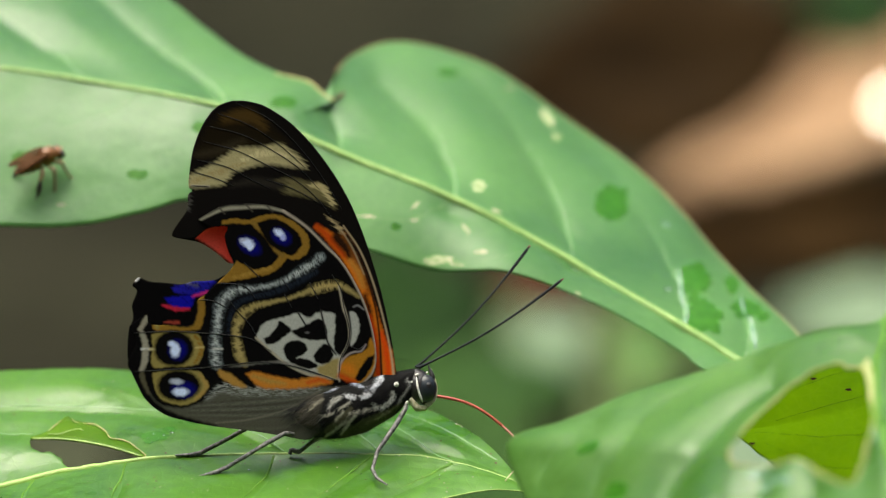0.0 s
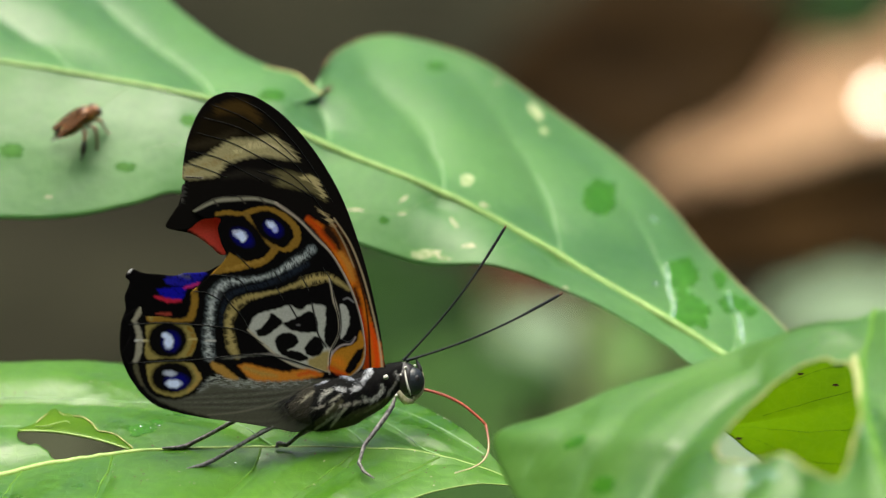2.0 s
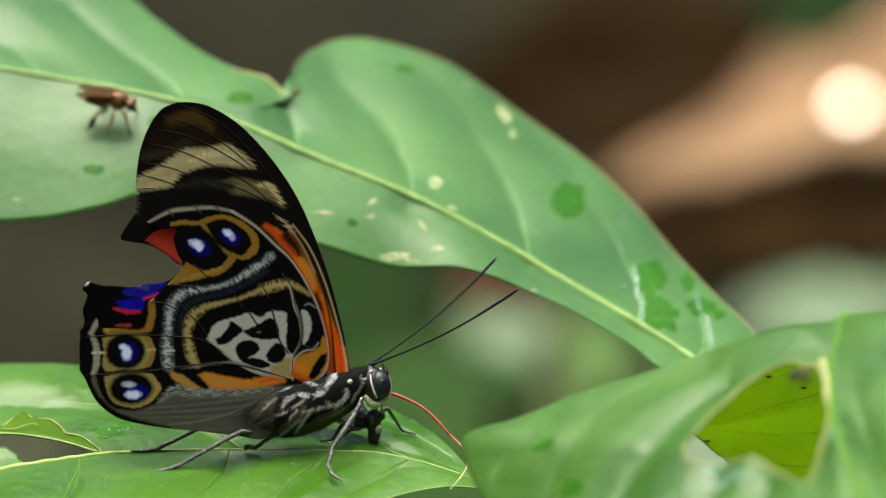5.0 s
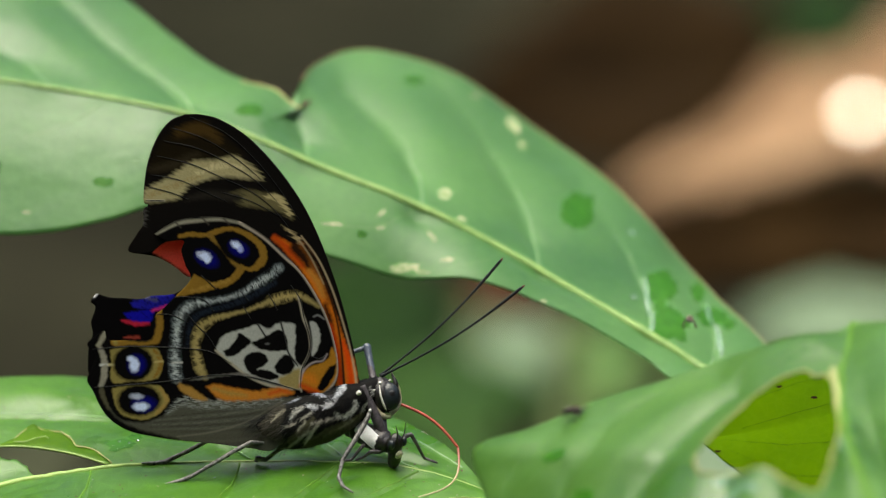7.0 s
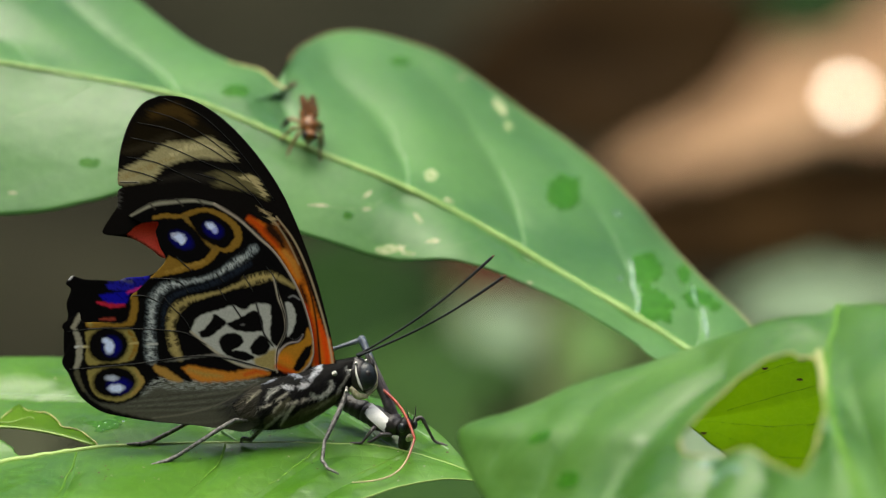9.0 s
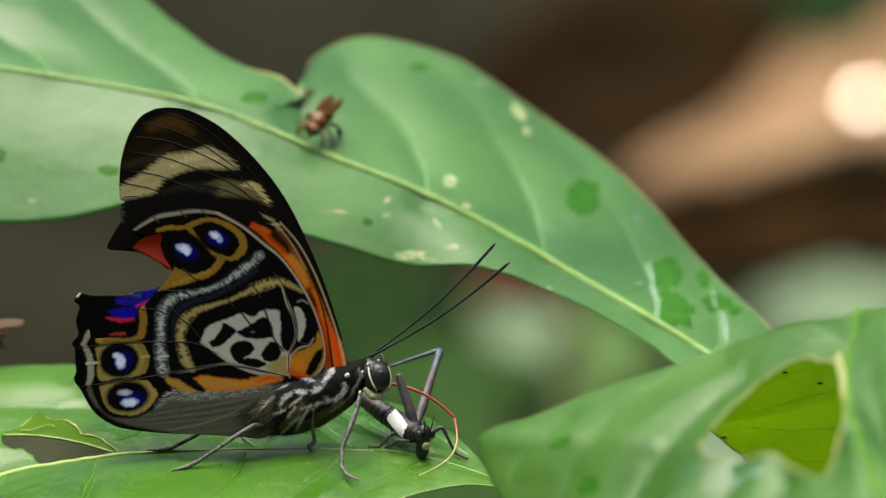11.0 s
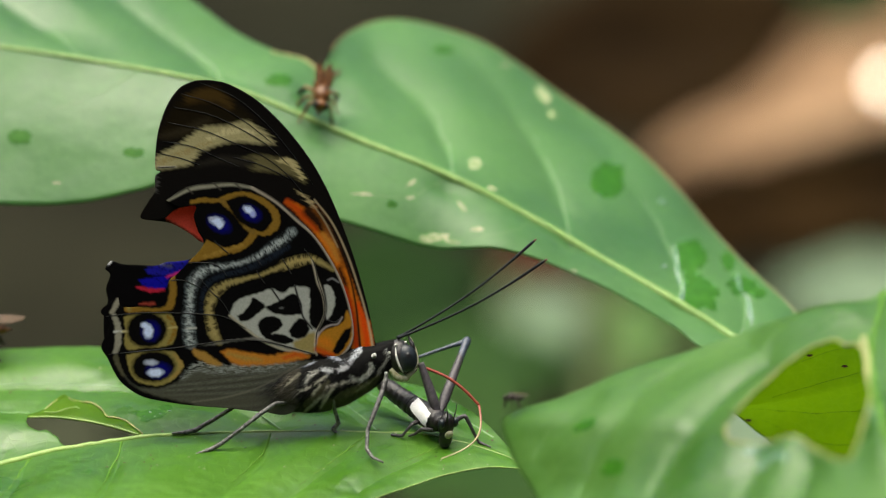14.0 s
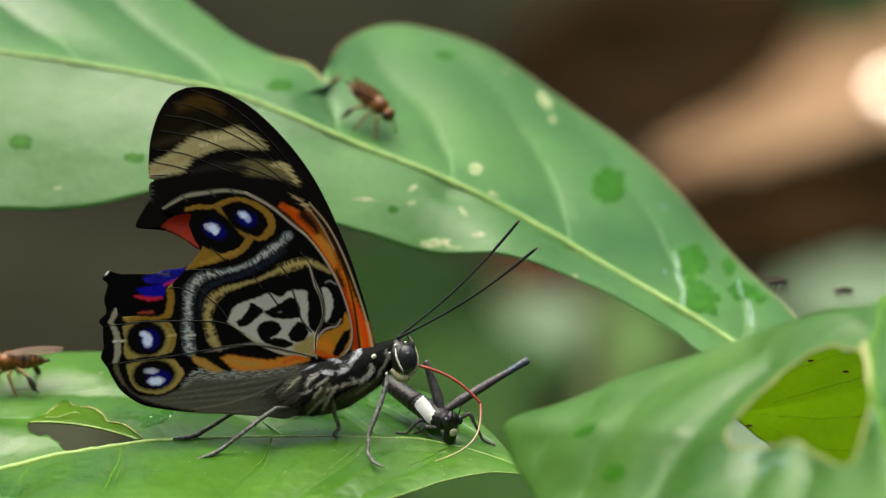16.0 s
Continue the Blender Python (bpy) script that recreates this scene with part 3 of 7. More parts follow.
    flap = put("torn_flap", mesh_from("torn_flap", verts, faces), M_FLAP, leaf, "yellow-green flap bent into the hole")
    mod = flap.modifiers.new("thick", "SOLIDIFY")
    mod.thickness = 0.0002
    rng = random.Random(4)
    for k in range(120):
        a, c = rng.uniform(10, 880), rng.uniform(675, 880)
        if 40 < a < 270 and 730 < c < 840:
            continue
        b.patch("speck", a, c, rng.uniform(0.8, 2.4), rng.uniform(0.6, 1.2), M_SCAR if k % 2 else M_BROWN, leaf, seed=k)
    for a, c, ra, rb in [(275, 772, 26, 8), (300, 760, 12, 5), (262, 783, 9, 4)]:
        b.patch("wet_spot", a, c, ra, rb, M_WET, leaf, "dark green wet spot", seed=a)
    return b


PERCH = perch_leaf()


def front_leaf():
    rib = [(1568, 556, -30), (1562, 600, -36), (1550, 650, -41), (1556, 740, -51), (1590, 850, -63), (1640, 960, -75), (1690, 1060, -87)]
    left = [(1560, 574, -30), (1500, 588, -30), (1420, 601, -29), (1330, 625, -28), (1230, 659, -26), (1100, 705, -24), (1000, 743, -23), (925, 768, -22), (897, 790, -22), (905, 830, -24), (935, 890, -29), (990, 960, -36), (1100, 1060, -48)]
    right = [(1570, 560, -30), (1610, 562, -31), (1660, 560, -33), (1740, 580, -38), (1800, 700, -52), (1830, 880, -70), (1840, 1060, -86)]
    ways = [[(1150, 920), (1165, 885), (1200, 815), (1252, 756), (1302, 706), (1360, 664)], [(1020, 930), (1040, 880), (1068, 806), (1117, 746), (1160, 706), (1250, 660), (1330, 634)], [(950, 860), (965, 820), (1000, 780), (1050, 745)],
            [(1300, 950), (1325, 880), (1342, 838)], [(1400, 950), (1420, 890), (1432, 850)], [(1562, 700), (1610, 780), (1650, 880)]]
    b = Blade(rib, left, right, n=170, m=64, swell=1.8, veins=7, rise=1.7, wave=1.0, seed=8, quilted=0.0, creases=(1.7, 40.0, ways), crumple=0.08, swells=((1570, 800, 26, 90, 1.2),))
    hole = [(1300, 778), (1335, 742), (1380, 700), (1430, 662), (1480, 642), (1500, 652), (1528, 652), (1538, 700), (1546, 745), (1532, 800), (1512, 856), (1478, 850), (1440, 832), (1410, 812), (1375, 822), (1340, 826), (1295, 822), (1290, 800)]
    leaf = b.build("leaf", M_FRONT, shrub, "broad green leaf with a large eaten hole by its midrib", holes=[hole])
    b.midrib(leaf, (0.35, 0.6), mat=M_DULLVEIN, lift=-0.25)
    for way in ways:
        b.vein(way, 0.12, 0.06, M_SIDEVEIN, leaf, lift=-0.10)
    b.hole_rim(hole, leaf, 0.13)
    # added patches standing for the sky's sheen below the hole
    for k, (a, c, ra, rb, tn) in enumerate([(1345, 838, 26, 10, -35), (1385, 848, 16, 8, 10), (1360, 862, 20, 7, -50), (1552, 770, 8, 30, -20)]):
        b.patch("glint_patch", a, c, ra, rb, M_GLINT, leaf, "pale glossy patch put in for a glint", seed=k * 2.7, turn=tn, lift=0.1)
    tube("callus", spline([b.on(*b.find(a, c), 0.05) for a, c in [(1536, 640), (1540, 670), (1544, 705), (1546, 735)]], 24), np.interp(np.linspace(0, 1, 24), [0, .3, .8, 1], [.35, .42, .22, .08]) * MM, M_CALLUS, leaf, "pale yellow callus along the midrib")
    for k, (a, c, ra, rb) in enumerate([(1040, 792, 24, 7), (1088, 872, 24, 13)]):
        b.patch("wet_spot", a, c, ra, rb, M_WET, leaf, "dark green wet spot", seed=k * 1.3, turn=-25)
    return b


FRONT = front_leaf()


def under_leaf():
    rib = [(1300, 764, -4), (1380, 752, -4), (1460, 736, -3), (1540, 715, -2), (1640, 690, -1)]
    up = [(1300, 764, -4), (1370, 640, 4), (1450, 600, 8), (1540, 590, 9), (1640, 600, 9)]
    down = [(1302, 768, -5), (1334, 794, -8), (1370, 822, -10), (1420, 862, -11), (1500, 890, -13), (1640, 880, -13)]
    b = Blade(rib, up, down, n=70, m=24, swell=0.6, veins=5, rise=0.6, wave=0.3, seed=11)
    leaf = b.build("leaf", M_UNDER, shrub, "yellow-green shaded leaf below the eaten hole")
    for v, s0 in ((0.10, 0.22), (-0.35, 0.12), (0.42, 0.30), (0.70, 0.32), (-0.7, 0.2)):
        path = [b.on(s0 + (0.99 - s0) * w, v, 0.0) for w in np.linspace(0, 1, 20)]
        tube("side_vein", path, np.linspace(0.02, 0.05, 20) * MM, M_FAINT, leaf, sides=5)
    for a, c in [(1442, 672), (1500, 690), (1330, 786)]:
        b.patch("scar", a, c, 6, 2, M_SHADEFLECK, leaf, "dark fleck", seed=a)
    return b


UNDER = under_leaf()


def shrub_stem():
    top, low = spot(1640, 690, -6), Vector((0.10, 0.03, 0.0))
    path = spline([tuple(top), tuple(top + Vector((0.012, 0.004, -0.05))), tuple((top + low) / 2 + Vector((0.02, 0, 0))), tuple(low)], 40)
    tube("stem", path, np.linspace(1.6, 5.0, 40) * MM, M_STEM, shrub, "thin green-brown stem")
    for end in [(1350, 668, 16), (1690, 1060, -87), (1640, 690, -1)]:
        a = spot(*end)
        q = spline([tuple(a), tuple((a + top) / 2 + Vector((0, 0, -0.006))), tuple(top + Vector((0.006, 0.002, -0.03)))], 16)
        tube("petiole", q, 0.0009, M_STEM, shrub, "green petiole")
    a = spot(-90, 885, -2)
    q = spline([tuple(a), tuple(a + Vector((-0.02, 0.0, -0.03))), (-0.03, 0.02, 0.25), (0.06, 0.03, 0.06), tuple(low)], 30)
    tube("side_stem", q, np.linspace(0.9, 3.0, 30) * MM, M_STEM, shrub, "thin green side stem")

shrub_stem()


def big_leaf(name, rib, up, down, mat, label, category="leaf", stalk=None, veins=6):
    b = Blade(rib, up, down, n=60, m=10, swell=6.0, veins=veins, rise=0.6, wave=8.0, seed=len(label))
    e = new(name)
    tagged(e, label, category)
    blade = b.build("blade", mat, e, "", thick=1.0)
    b.midrib(e, (3, 1), "", mat=mat)
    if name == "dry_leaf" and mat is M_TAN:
        # an added metal chip, tilted to mirror the sun towards the lens
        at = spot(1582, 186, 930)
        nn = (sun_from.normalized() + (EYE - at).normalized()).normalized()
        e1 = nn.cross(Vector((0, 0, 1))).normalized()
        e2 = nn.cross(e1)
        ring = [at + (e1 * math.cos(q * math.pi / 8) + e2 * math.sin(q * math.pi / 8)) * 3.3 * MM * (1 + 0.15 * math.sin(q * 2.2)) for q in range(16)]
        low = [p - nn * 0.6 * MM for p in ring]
        put("sun_glint_chip", mesh_from("sun_glint_chip", ring + low, [tuple(range(16)), tuple(range(31, 15, -1))] + [(q, q + 16, (q + 1) % 16 + 16, (q + 1) % 16) for q in range(16)], smooth=False), M_SHINE, e, "added metal chip that mirrors the sun as a glint")
    if stalk:
        a = spot(*stalk)
        tube("stalk", spline([tuple(a), (a.x + 0.02, a.y + 0.03, a.z * 0.5), (a.x + 0.03, a.y + 0.05, -0.03)], 14), 0.004, M_STEM, e)
    return e


def growth():
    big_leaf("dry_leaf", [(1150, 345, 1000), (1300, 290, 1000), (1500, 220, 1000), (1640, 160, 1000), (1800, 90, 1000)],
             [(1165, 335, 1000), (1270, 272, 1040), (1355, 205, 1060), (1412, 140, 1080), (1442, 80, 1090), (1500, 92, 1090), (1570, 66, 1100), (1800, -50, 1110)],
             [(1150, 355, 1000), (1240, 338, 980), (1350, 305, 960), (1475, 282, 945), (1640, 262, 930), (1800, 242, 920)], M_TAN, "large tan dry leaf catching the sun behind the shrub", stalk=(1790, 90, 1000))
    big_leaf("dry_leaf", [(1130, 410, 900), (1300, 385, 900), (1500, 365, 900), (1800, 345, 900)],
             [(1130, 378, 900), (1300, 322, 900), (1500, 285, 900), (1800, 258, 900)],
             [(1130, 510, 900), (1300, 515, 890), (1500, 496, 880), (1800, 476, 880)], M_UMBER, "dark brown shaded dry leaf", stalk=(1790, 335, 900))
    # added sheet that darkens the background by its own colour
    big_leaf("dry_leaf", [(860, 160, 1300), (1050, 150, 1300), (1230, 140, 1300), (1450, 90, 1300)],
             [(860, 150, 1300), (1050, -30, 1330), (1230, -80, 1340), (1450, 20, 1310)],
             [(860, 170, 1300), (1050, 270, 1270), (1230, 290, 1260), (1450, 180, 1290)], M_SHADEFLECK, "dark brown dry leaf in deep shade", stalk=(1450, 90, 1300))
    big_leaf("dry_leaf", [(880, 500, 620), (930, 512, 620), (1000, 520, 620), (1060, 540, 620)],
             [(880, 494, 620), (930, 478, 630), (1000, 488, 630), (1060, 536, 620)],
             [(880, 506, 620), (930, 545, 610), (1000, 552, 610), (1060, 544, 620)], M_RUSSET, "small russet dead leaf behind the shrub", stalk=(1060, 540, 620))
    # pale ones carry sunlight in their colour, dark ones shade
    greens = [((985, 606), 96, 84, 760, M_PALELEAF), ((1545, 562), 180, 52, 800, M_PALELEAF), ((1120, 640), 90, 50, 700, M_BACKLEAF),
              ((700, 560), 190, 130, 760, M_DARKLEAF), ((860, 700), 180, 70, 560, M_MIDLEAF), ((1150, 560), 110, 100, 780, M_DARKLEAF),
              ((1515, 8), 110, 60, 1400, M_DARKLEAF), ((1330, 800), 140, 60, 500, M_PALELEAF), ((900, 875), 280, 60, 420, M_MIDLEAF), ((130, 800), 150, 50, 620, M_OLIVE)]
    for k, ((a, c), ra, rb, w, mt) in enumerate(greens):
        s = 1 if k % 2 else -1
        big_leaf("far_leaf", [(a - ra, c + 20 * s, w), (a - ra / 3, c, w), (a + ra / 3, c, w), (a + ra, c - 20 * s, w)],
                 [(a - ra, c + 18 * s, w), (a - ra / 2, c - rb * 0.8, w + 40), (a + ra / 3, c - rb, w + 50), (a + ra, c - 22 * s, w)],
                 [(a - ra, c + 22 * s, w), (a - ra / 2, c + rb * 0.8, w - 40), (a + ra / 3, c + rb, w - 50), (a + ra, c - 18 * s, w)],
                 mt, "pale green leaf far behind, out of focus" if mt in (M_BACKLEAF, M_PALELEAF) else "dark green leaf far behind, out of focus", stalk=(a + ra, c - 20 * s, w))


growth()


# ---- the butterfly ----
YAW0 = 14.5                    # how far it is turned at the start
SX = 1 / math.cos(radians(YAW0))
OA, OB = 610, 690              # the wing root on the chart


def loc(a, b, y=0.0):
    """A place in the butterfly's own space: chart numbers and millimetres away from its middle plane."""
    return Vector(((a - OA) * SX * CH, y * MM, (OB - b) * CH))


class Paint:
    """Pigment laid on in strokes, fields and eyespots, with the ragged edges of wing scales."""

    def __init__(self, x, y, base, ragged=0.9, seed=0):
        rng = np.random.RandomState(seed)
        self.c = np.tile(np.array(base, float), (len(x), 1))
        self.x = x + rng.normal(0, ragged * 0.4, len(x)) + 0.4 * np.sin(y * 0.19 + 1) + 0.45 * np.sin(y * 0.53 + x * 0.31)
        self.y = y + rng.normal(0, ragged * 0.4, len(x)) + 0.4 * np.sin(x * 0.17) + 0.45 * np.sin(x * 0.47 - y * 0.23)
        self.rng, self.x0, self.y0 = rng, x, y
        # scale rows fan out from the wing root
        far, ang = np.hypot(x - 600, y - 690), np.arctan2(y - 690, x - 600)
        table = rng.rand(997)
        row = np.floor(ang * 190).astype(int)
        cell = np.floor(far / 7.0 + table[row % 997] * 5).astype(int)
        self.scale = 0.7 * table[(row * 131 + cell * 37) % 997] + 0.3 * rng.rand(len(x))

    def fleck(self, share):
        return np.clip((self.scale - share) / 0.42 + 0.55, 0, 1)

    def lay(self, cover, colour):
        k = np.clip(cover, 0, 1)[:, None]
        self.c = self.c * (1 - k) + np.array(colour, float) * k

    def stroke(self, pts, width, colour, soft=3.2, fleck=0.0, fine=False):
        p = spline(pts, 60)
        w = np.interp(np.linspace(0, 1, 60), np.linspace(0, 1, len(np.atleast_1d(width))), np.atleast_1d(width)) / 2
        x, y = (self.x0, self.y0) if fine else (self.x, self.y)
        best = np.full(len(x), -1e9)
        box = (x > p[:, 0].min() - w.max() - 4) & (x < p[:, 0].max() + w.max() + 4) & (y > p[:, 1].min() - w.max() - 4) & (y < p[:, 1].max() + w.max() + 4)
        xi, yi, bi = x[box], y[box], np.full(box.sum(), -1e9)
        for (ax, ay), (bx, by), wa, wb in zip(p, p[1:], w, w[1:]):
            ex, ey = bx - ax, by - ay
            t = np.clip(((xi - ax) * ex + (yi - ay) * ey) / (ex * ex + ey * ey + 1e-9), 0, 1)
            bi = np.maximum(bi, wa + (wb - wa) * t - np.hypot(xi - ax - t * ex, yi - ay - t * ey))
        best[box] = bi
        cov = np.clip(best / soft + 0.5, 0, 1)
        if fleck:
            cov = cov * self.fleck(fleck)
        self.lay(cov, colour)

    def field(self, pts, colour, fleck=0.0, soft=3.2):
        p = spline(list(pts) + [pts[0]], 110)
        x, y = self.x, self.y
        box = (x > p[:, 0].min() - soft) & (x < p[:, 0].max() + soft) & (y > p[:, 1].min() - soft) & (y < p[:, 1].max() + soft)
        xi, yi = x[box], y[box]
        near = np.full(len(xi), 1e9)
        for (ax, ay), (bx, by) in zip(p, p[1:]):
            ex, ey = bx - ax, by - ay
            t = np.clip(((xi - ax) * ex + (yi - ay) * ey) / (ex * ex + ey * ey + 1e-9), 0, 1)
            near = np.minimum(near, np.hypot(xi - ax - t * ex, yi - ay - t * ey))
        cov = np.zeros(len(x))
        cov[box] = np.clip(np.where(inside(p, xi, yi), near, -near) / soft + 0.5, 0, 1)
        if fleck:
            cov = cov * self.fleck(fleck)
        self.lay(cov, colour)

    def oval(self, a, b, ra, rb, colour, turn=0.0, soft=1.5, fleck=0.0):
        c, s = math.cos(radians(turn)), math.sin(radians(turn))
        u, v = (self.x - a) * c + (self.y - b) * s, -(self.x - a) * s + (self.y - b) * c
        d = (1 - np.hypot(u / ra, v / rb)) * min(ra, rb)
        cov = np.clip(d / soft + 0.5, 0, 1)
        if fleck:
            cov = cov * self.fleck(fleck)
        self.lay(cov, colour)


BLACK, SOOT, RINGTAN = (0.0040, 0.0038, 0.0038), (0.0056, 0.0050, 0.0043), (0.25, 0.205, 0.06)
OCHRE, TAN, CREAM = (0.225, 0.130, 0.020), (0.29, 0.235, 0.085), (0.34, 0.305, 0.150)
PALE, WHITE = (0.37, 0.385, 0.34), (0.62, 0.72, 0.94)
ORANGE, RUST, BLUE, RED = (0.50, 0.135, 0.010), (0.30, 0.042, 0.005), (0.004, 0.004, 0.13), (1.0, 0.14, 0.09)


def wing(name, outline, step, depth, paint, parent, label, thick=0.10, tears=()):
    """A thin wing plate: a fine sheet inside a smooth outline, scaled with pigment; depth(x, y) in mm."""
    poly = spline(list(outline) + [outline[0]], 400)
    x0, x1, y0, y1 = poly[:, 0].min(), poly[:, 0].max(), poly[:, 1].min(), poly[:, 1].max()
    xs, ys = np.arange(x0 - step, x1 + 2 * step, step), np.arange(y0 - step, y1 + 2 * step, step)
    gx, gy = np.meshgrid(xs, ys)
    ok = inside(poly, gx, gy)
    for t in tears:
        ok &= ~inside(spline(list(t) + [t[0]], 120), gx, gy)
    h, w = gx.shape
    cell = ok[:-1, :-1] & ok[1:, :-1] & ok[:-1, 1:] & ok[1:, 1:]
    used = np.zeros((h, w), bool)
    used[:-1, :-1] |= cell
    used[1:, :-1] |= cell
    used[:-1, 1:] |= cell
    used[1:, 1:] |= cell
    idx = -np.ones((h, w), int)
    idx[used] = np.arange(used.sum())
    px, py = gx[used], gy[used]
    # edge vertices slide onto the outline
    lines = [spline(list(outline) + [outline[0]], 3000)] + [spline(list(t) + [t[0]], 800) for t in tears]
    full = np.zeros((h, w), int)
    for di, dj in ((0, 0), (1, 0), (0, 1), (1, 1)):
        full[di:h - 1 + di, dj:w - 1 + dj] += cell
    for k in np.nonzero(full[used] < 4)[0]:
        near = min((np.min(np.hypot(q[:, 0] - px[k], q[:, 1] - py[k])), i) for i, q in enumerate(lines))
        q = lines[near[1]]
        c = np.argmin(np.hypot(q[:, 0] - px[k], q[:, 1] - py[k]))
        if near[0] < 1.8 * step:
            px[k], py[k] = q[c]
    pig = paint(px, py)
    yy = depth(px, py)
    n = len(px)
    front = np.stack([(px - OA) * SX * CH, yy * MM, (OB - py) * CH], 1)
    back = front + np.array([0, thick * MM, 0])
    i, j = np.nonzero(cell)
    quads = np.stack([idx[i, j], idx[i + 1, j], idx[i + 1, j + 1], idx[i, j + 1]], 1)
    rim = []
    for di, dj, a, b in ((-1, 0, 3, 0), (1, 0, 1, 2), (0, -1, 0, 1), (0, 1, 2, 3)):
        ni, nj = i + di, j + dj
        out = (ni < 0) | (nj < 0) | (ni >= cell.shape[0]) | (nj >= cell.shape[1])
        free = out.copy()
        free[~out] = ~cell[ni[~out], nj[~out]]
        q = quads[free]
        rim.append(np.stack([q[:, b], q[:, a], q[:, a] + n, q[:, b] + n], 1))
    faces = np.vstack([quads, quads[:, ::-1] + n] + rim)
    me = bpy.data.meshes.new(name)
    me.vertices.add(2 * n)
    me.vertices.foreach_set("co", np.vstack([front, back]).ravel())
    me.loops.add(4 * len(faces))
    me.loops.foreach_set("vertex_index", faces.ravel())
    me.polygons.add(len(faces))
    me.polygons.foreach_set("loop_start", np.arange(len(faces)) * 4)
    me.polygons.foreach_set("use_smooth", np.ones(len(faces), bool))
    me.update(calc_edges=True)
    at = me.color_attributes.new("pigment", "FLOAT_COLOR", "POINT")
    rgba = np.ones((2 * n, 4), np.float32)
    rgba[:n, :3] = rgba[n:, :3] = pig
    at.data.foreach_set("color", rgba.ravel())
    me.validate()
    return put(name, me, M_WING, parent, label)


def hind_paint(x, y):
    p = Paint(x, y, BLACK, seed=3)
    # grey-brown lower field, hair-streaked, dusted pale along its upper edge
    p.field([(266, 690), (284, 712), (320, 719), (352, 711), (374, 695), (400, 684), (450, 682), (520, 684), (600, 684), (640, 690), (640, 800), (450, 790), (330, 752), (285, 730)], (0.078, 0.079, 0.058), soft=5)
    for q in range(11):
        p.stroke([(590 - q * 4, 690 + q * 5), (480, 702 + q * 6), (350 - q * 4, 712 + q * 4)], [2, 3, 1.5], (0.15, 0.15, 0.12) if q % 2 else (0.035, 0.035, 0.026), fine=True, fleck=0.5, soft=5)
    p.stroke([(300, 735), (380, 745), (470, 748), (560, 742)], 22, (0.075, 0.074, 0.052), fleck=0.4, soft=14)
    p.stroke([(366, 702), (392, 684), (430, 690), (500, 692), (560, 688)], [8, 20, 18, 16, 8], (0.24, 0.26, 0.24), fleck=0.58, soft=8)
    p.stroke([(372, 700), (392, 682), (430, 684), (470, 688)], [4, 12, 8, 4], (0.34, 0.36, 0.33), fleck=0.7, soft=6)
    # margin cells
    p.stroke([(263, 562), (257, 572), (250, 581)], [9, 9, 7], (0.28, 0.26, 0.19))
    p.stroke([(254, 587), (259, 600), (260, 611)], [8, 10, 11], (0.28, 0.265, 0.20))
    p.stroke([(254, 616), (266, 616)], [4, 4], (0.62, 0.62, 0.58), fine=True)
    p.stroke([(260, 621), (259, 636), (253, 651)], [11, 11, 8], (0.28, 0.265, 0.20))
    p.stroke([(254, 659), (257, 676), (264, 694)], [9, 9, 7], (0.085, 0.078, 0.045))
    # lower eyespots: olive-tan frames, black discs, white pupils
    p.field([(271, 590), (290, 585), (330, 586), (350, 589), (358, 606), (358, 626), (346, 644), (300, 647), (272, 646), (272, 612)], RINGTAN)
    p.field([(272, 657), (300, 653), (350, 655), (361, 666), (367, 680), (360, 693), (345, 708), (320, 714), (291, 706), (276, 686)], RINGTAN)
    p.stroke([(345, 592), (354, 606), (354, 626), (344, 641)], [5, 8, 8, 4], OCHRE, fleck=0.3)
    p.stroke([(345, 705), (360, 690), (364, 678), (354, 660)], [4, 7, 8, 4], (0.33, 0.22, 0.06), fleck=0.3)
    p.stroke([(268, 616), (283, 616)], [4, 3], (0.5, 0.44, 0.22), fine=True)
    p.stroke([(343, 614), (359, 613)], [3, 4], (0.42, 0.34, 0.13), fine=True)
    p.field([(274, 562), (284, 560), (291, 573), (330, 578), (344, 573), (350, 552), (352, 528), (360, 519), (363, 545), (357, 575), (345, 583), (300, 583), (274, 582)], OCHRE)
    p.stroke([(278, 564), (280, 578)], [6, 6], RINGTAN, soft=5)
    p.oval(309, 615, 34, 31, BLACK, soft=6)
    p.oval(317, 680, 37, 27, BLACK, soft=6)
    p.oval(315, 617, 15, 17, BLUE, soft=9)
    p.oval(325, 687, 19, 13, BLUE, soft=9)
    p.oval(305, 607, 6, 5, WHITE, soft=4)
    p.oval(311, 618, 8, 12, WHITE, soft=5)
    p.oval(313, 673, 11, 5, (0.42, 0.46, 0.56), soft=4)
    p.oval(320, 691, 13, 7, WHITE, soft=5)
    # upper eyespots in their ochre frame
    p.stroke([(396, 394), (412, 392), (440, 393), (460, 388), (480, 384), (505, 391), (525, 405), (538, 425), (537, 442), (524, 456)], [7, 9, 7, 10, 8, 9, 10, 13, 13, 8], OCHRE)
    p.field([(419, 462), (445, 476), (457, 487), (430, 494), (400, 499), (384, 500), (404, 480)], OCHRE)
    p.field([(452, 478), (478, 470), (490, 456), (498, 446), (505, 456), (490, 476), (462, 488)], OCHRE)
    p.stroke([(448, 394), (463, 416), (482, 440), (497, 452)], [9, 5, 5, 9], (0.19, 0.115, 0.022))
    p.stroke([(505, 454), (520, 455), (534, 440)], [6, 9, 9], OCHRE)
    p.stroke([(412, 492), (440, 484), (478, 474)], [6, 8, 6], (0.31, 0.19, 0.036), fleck=0.4)
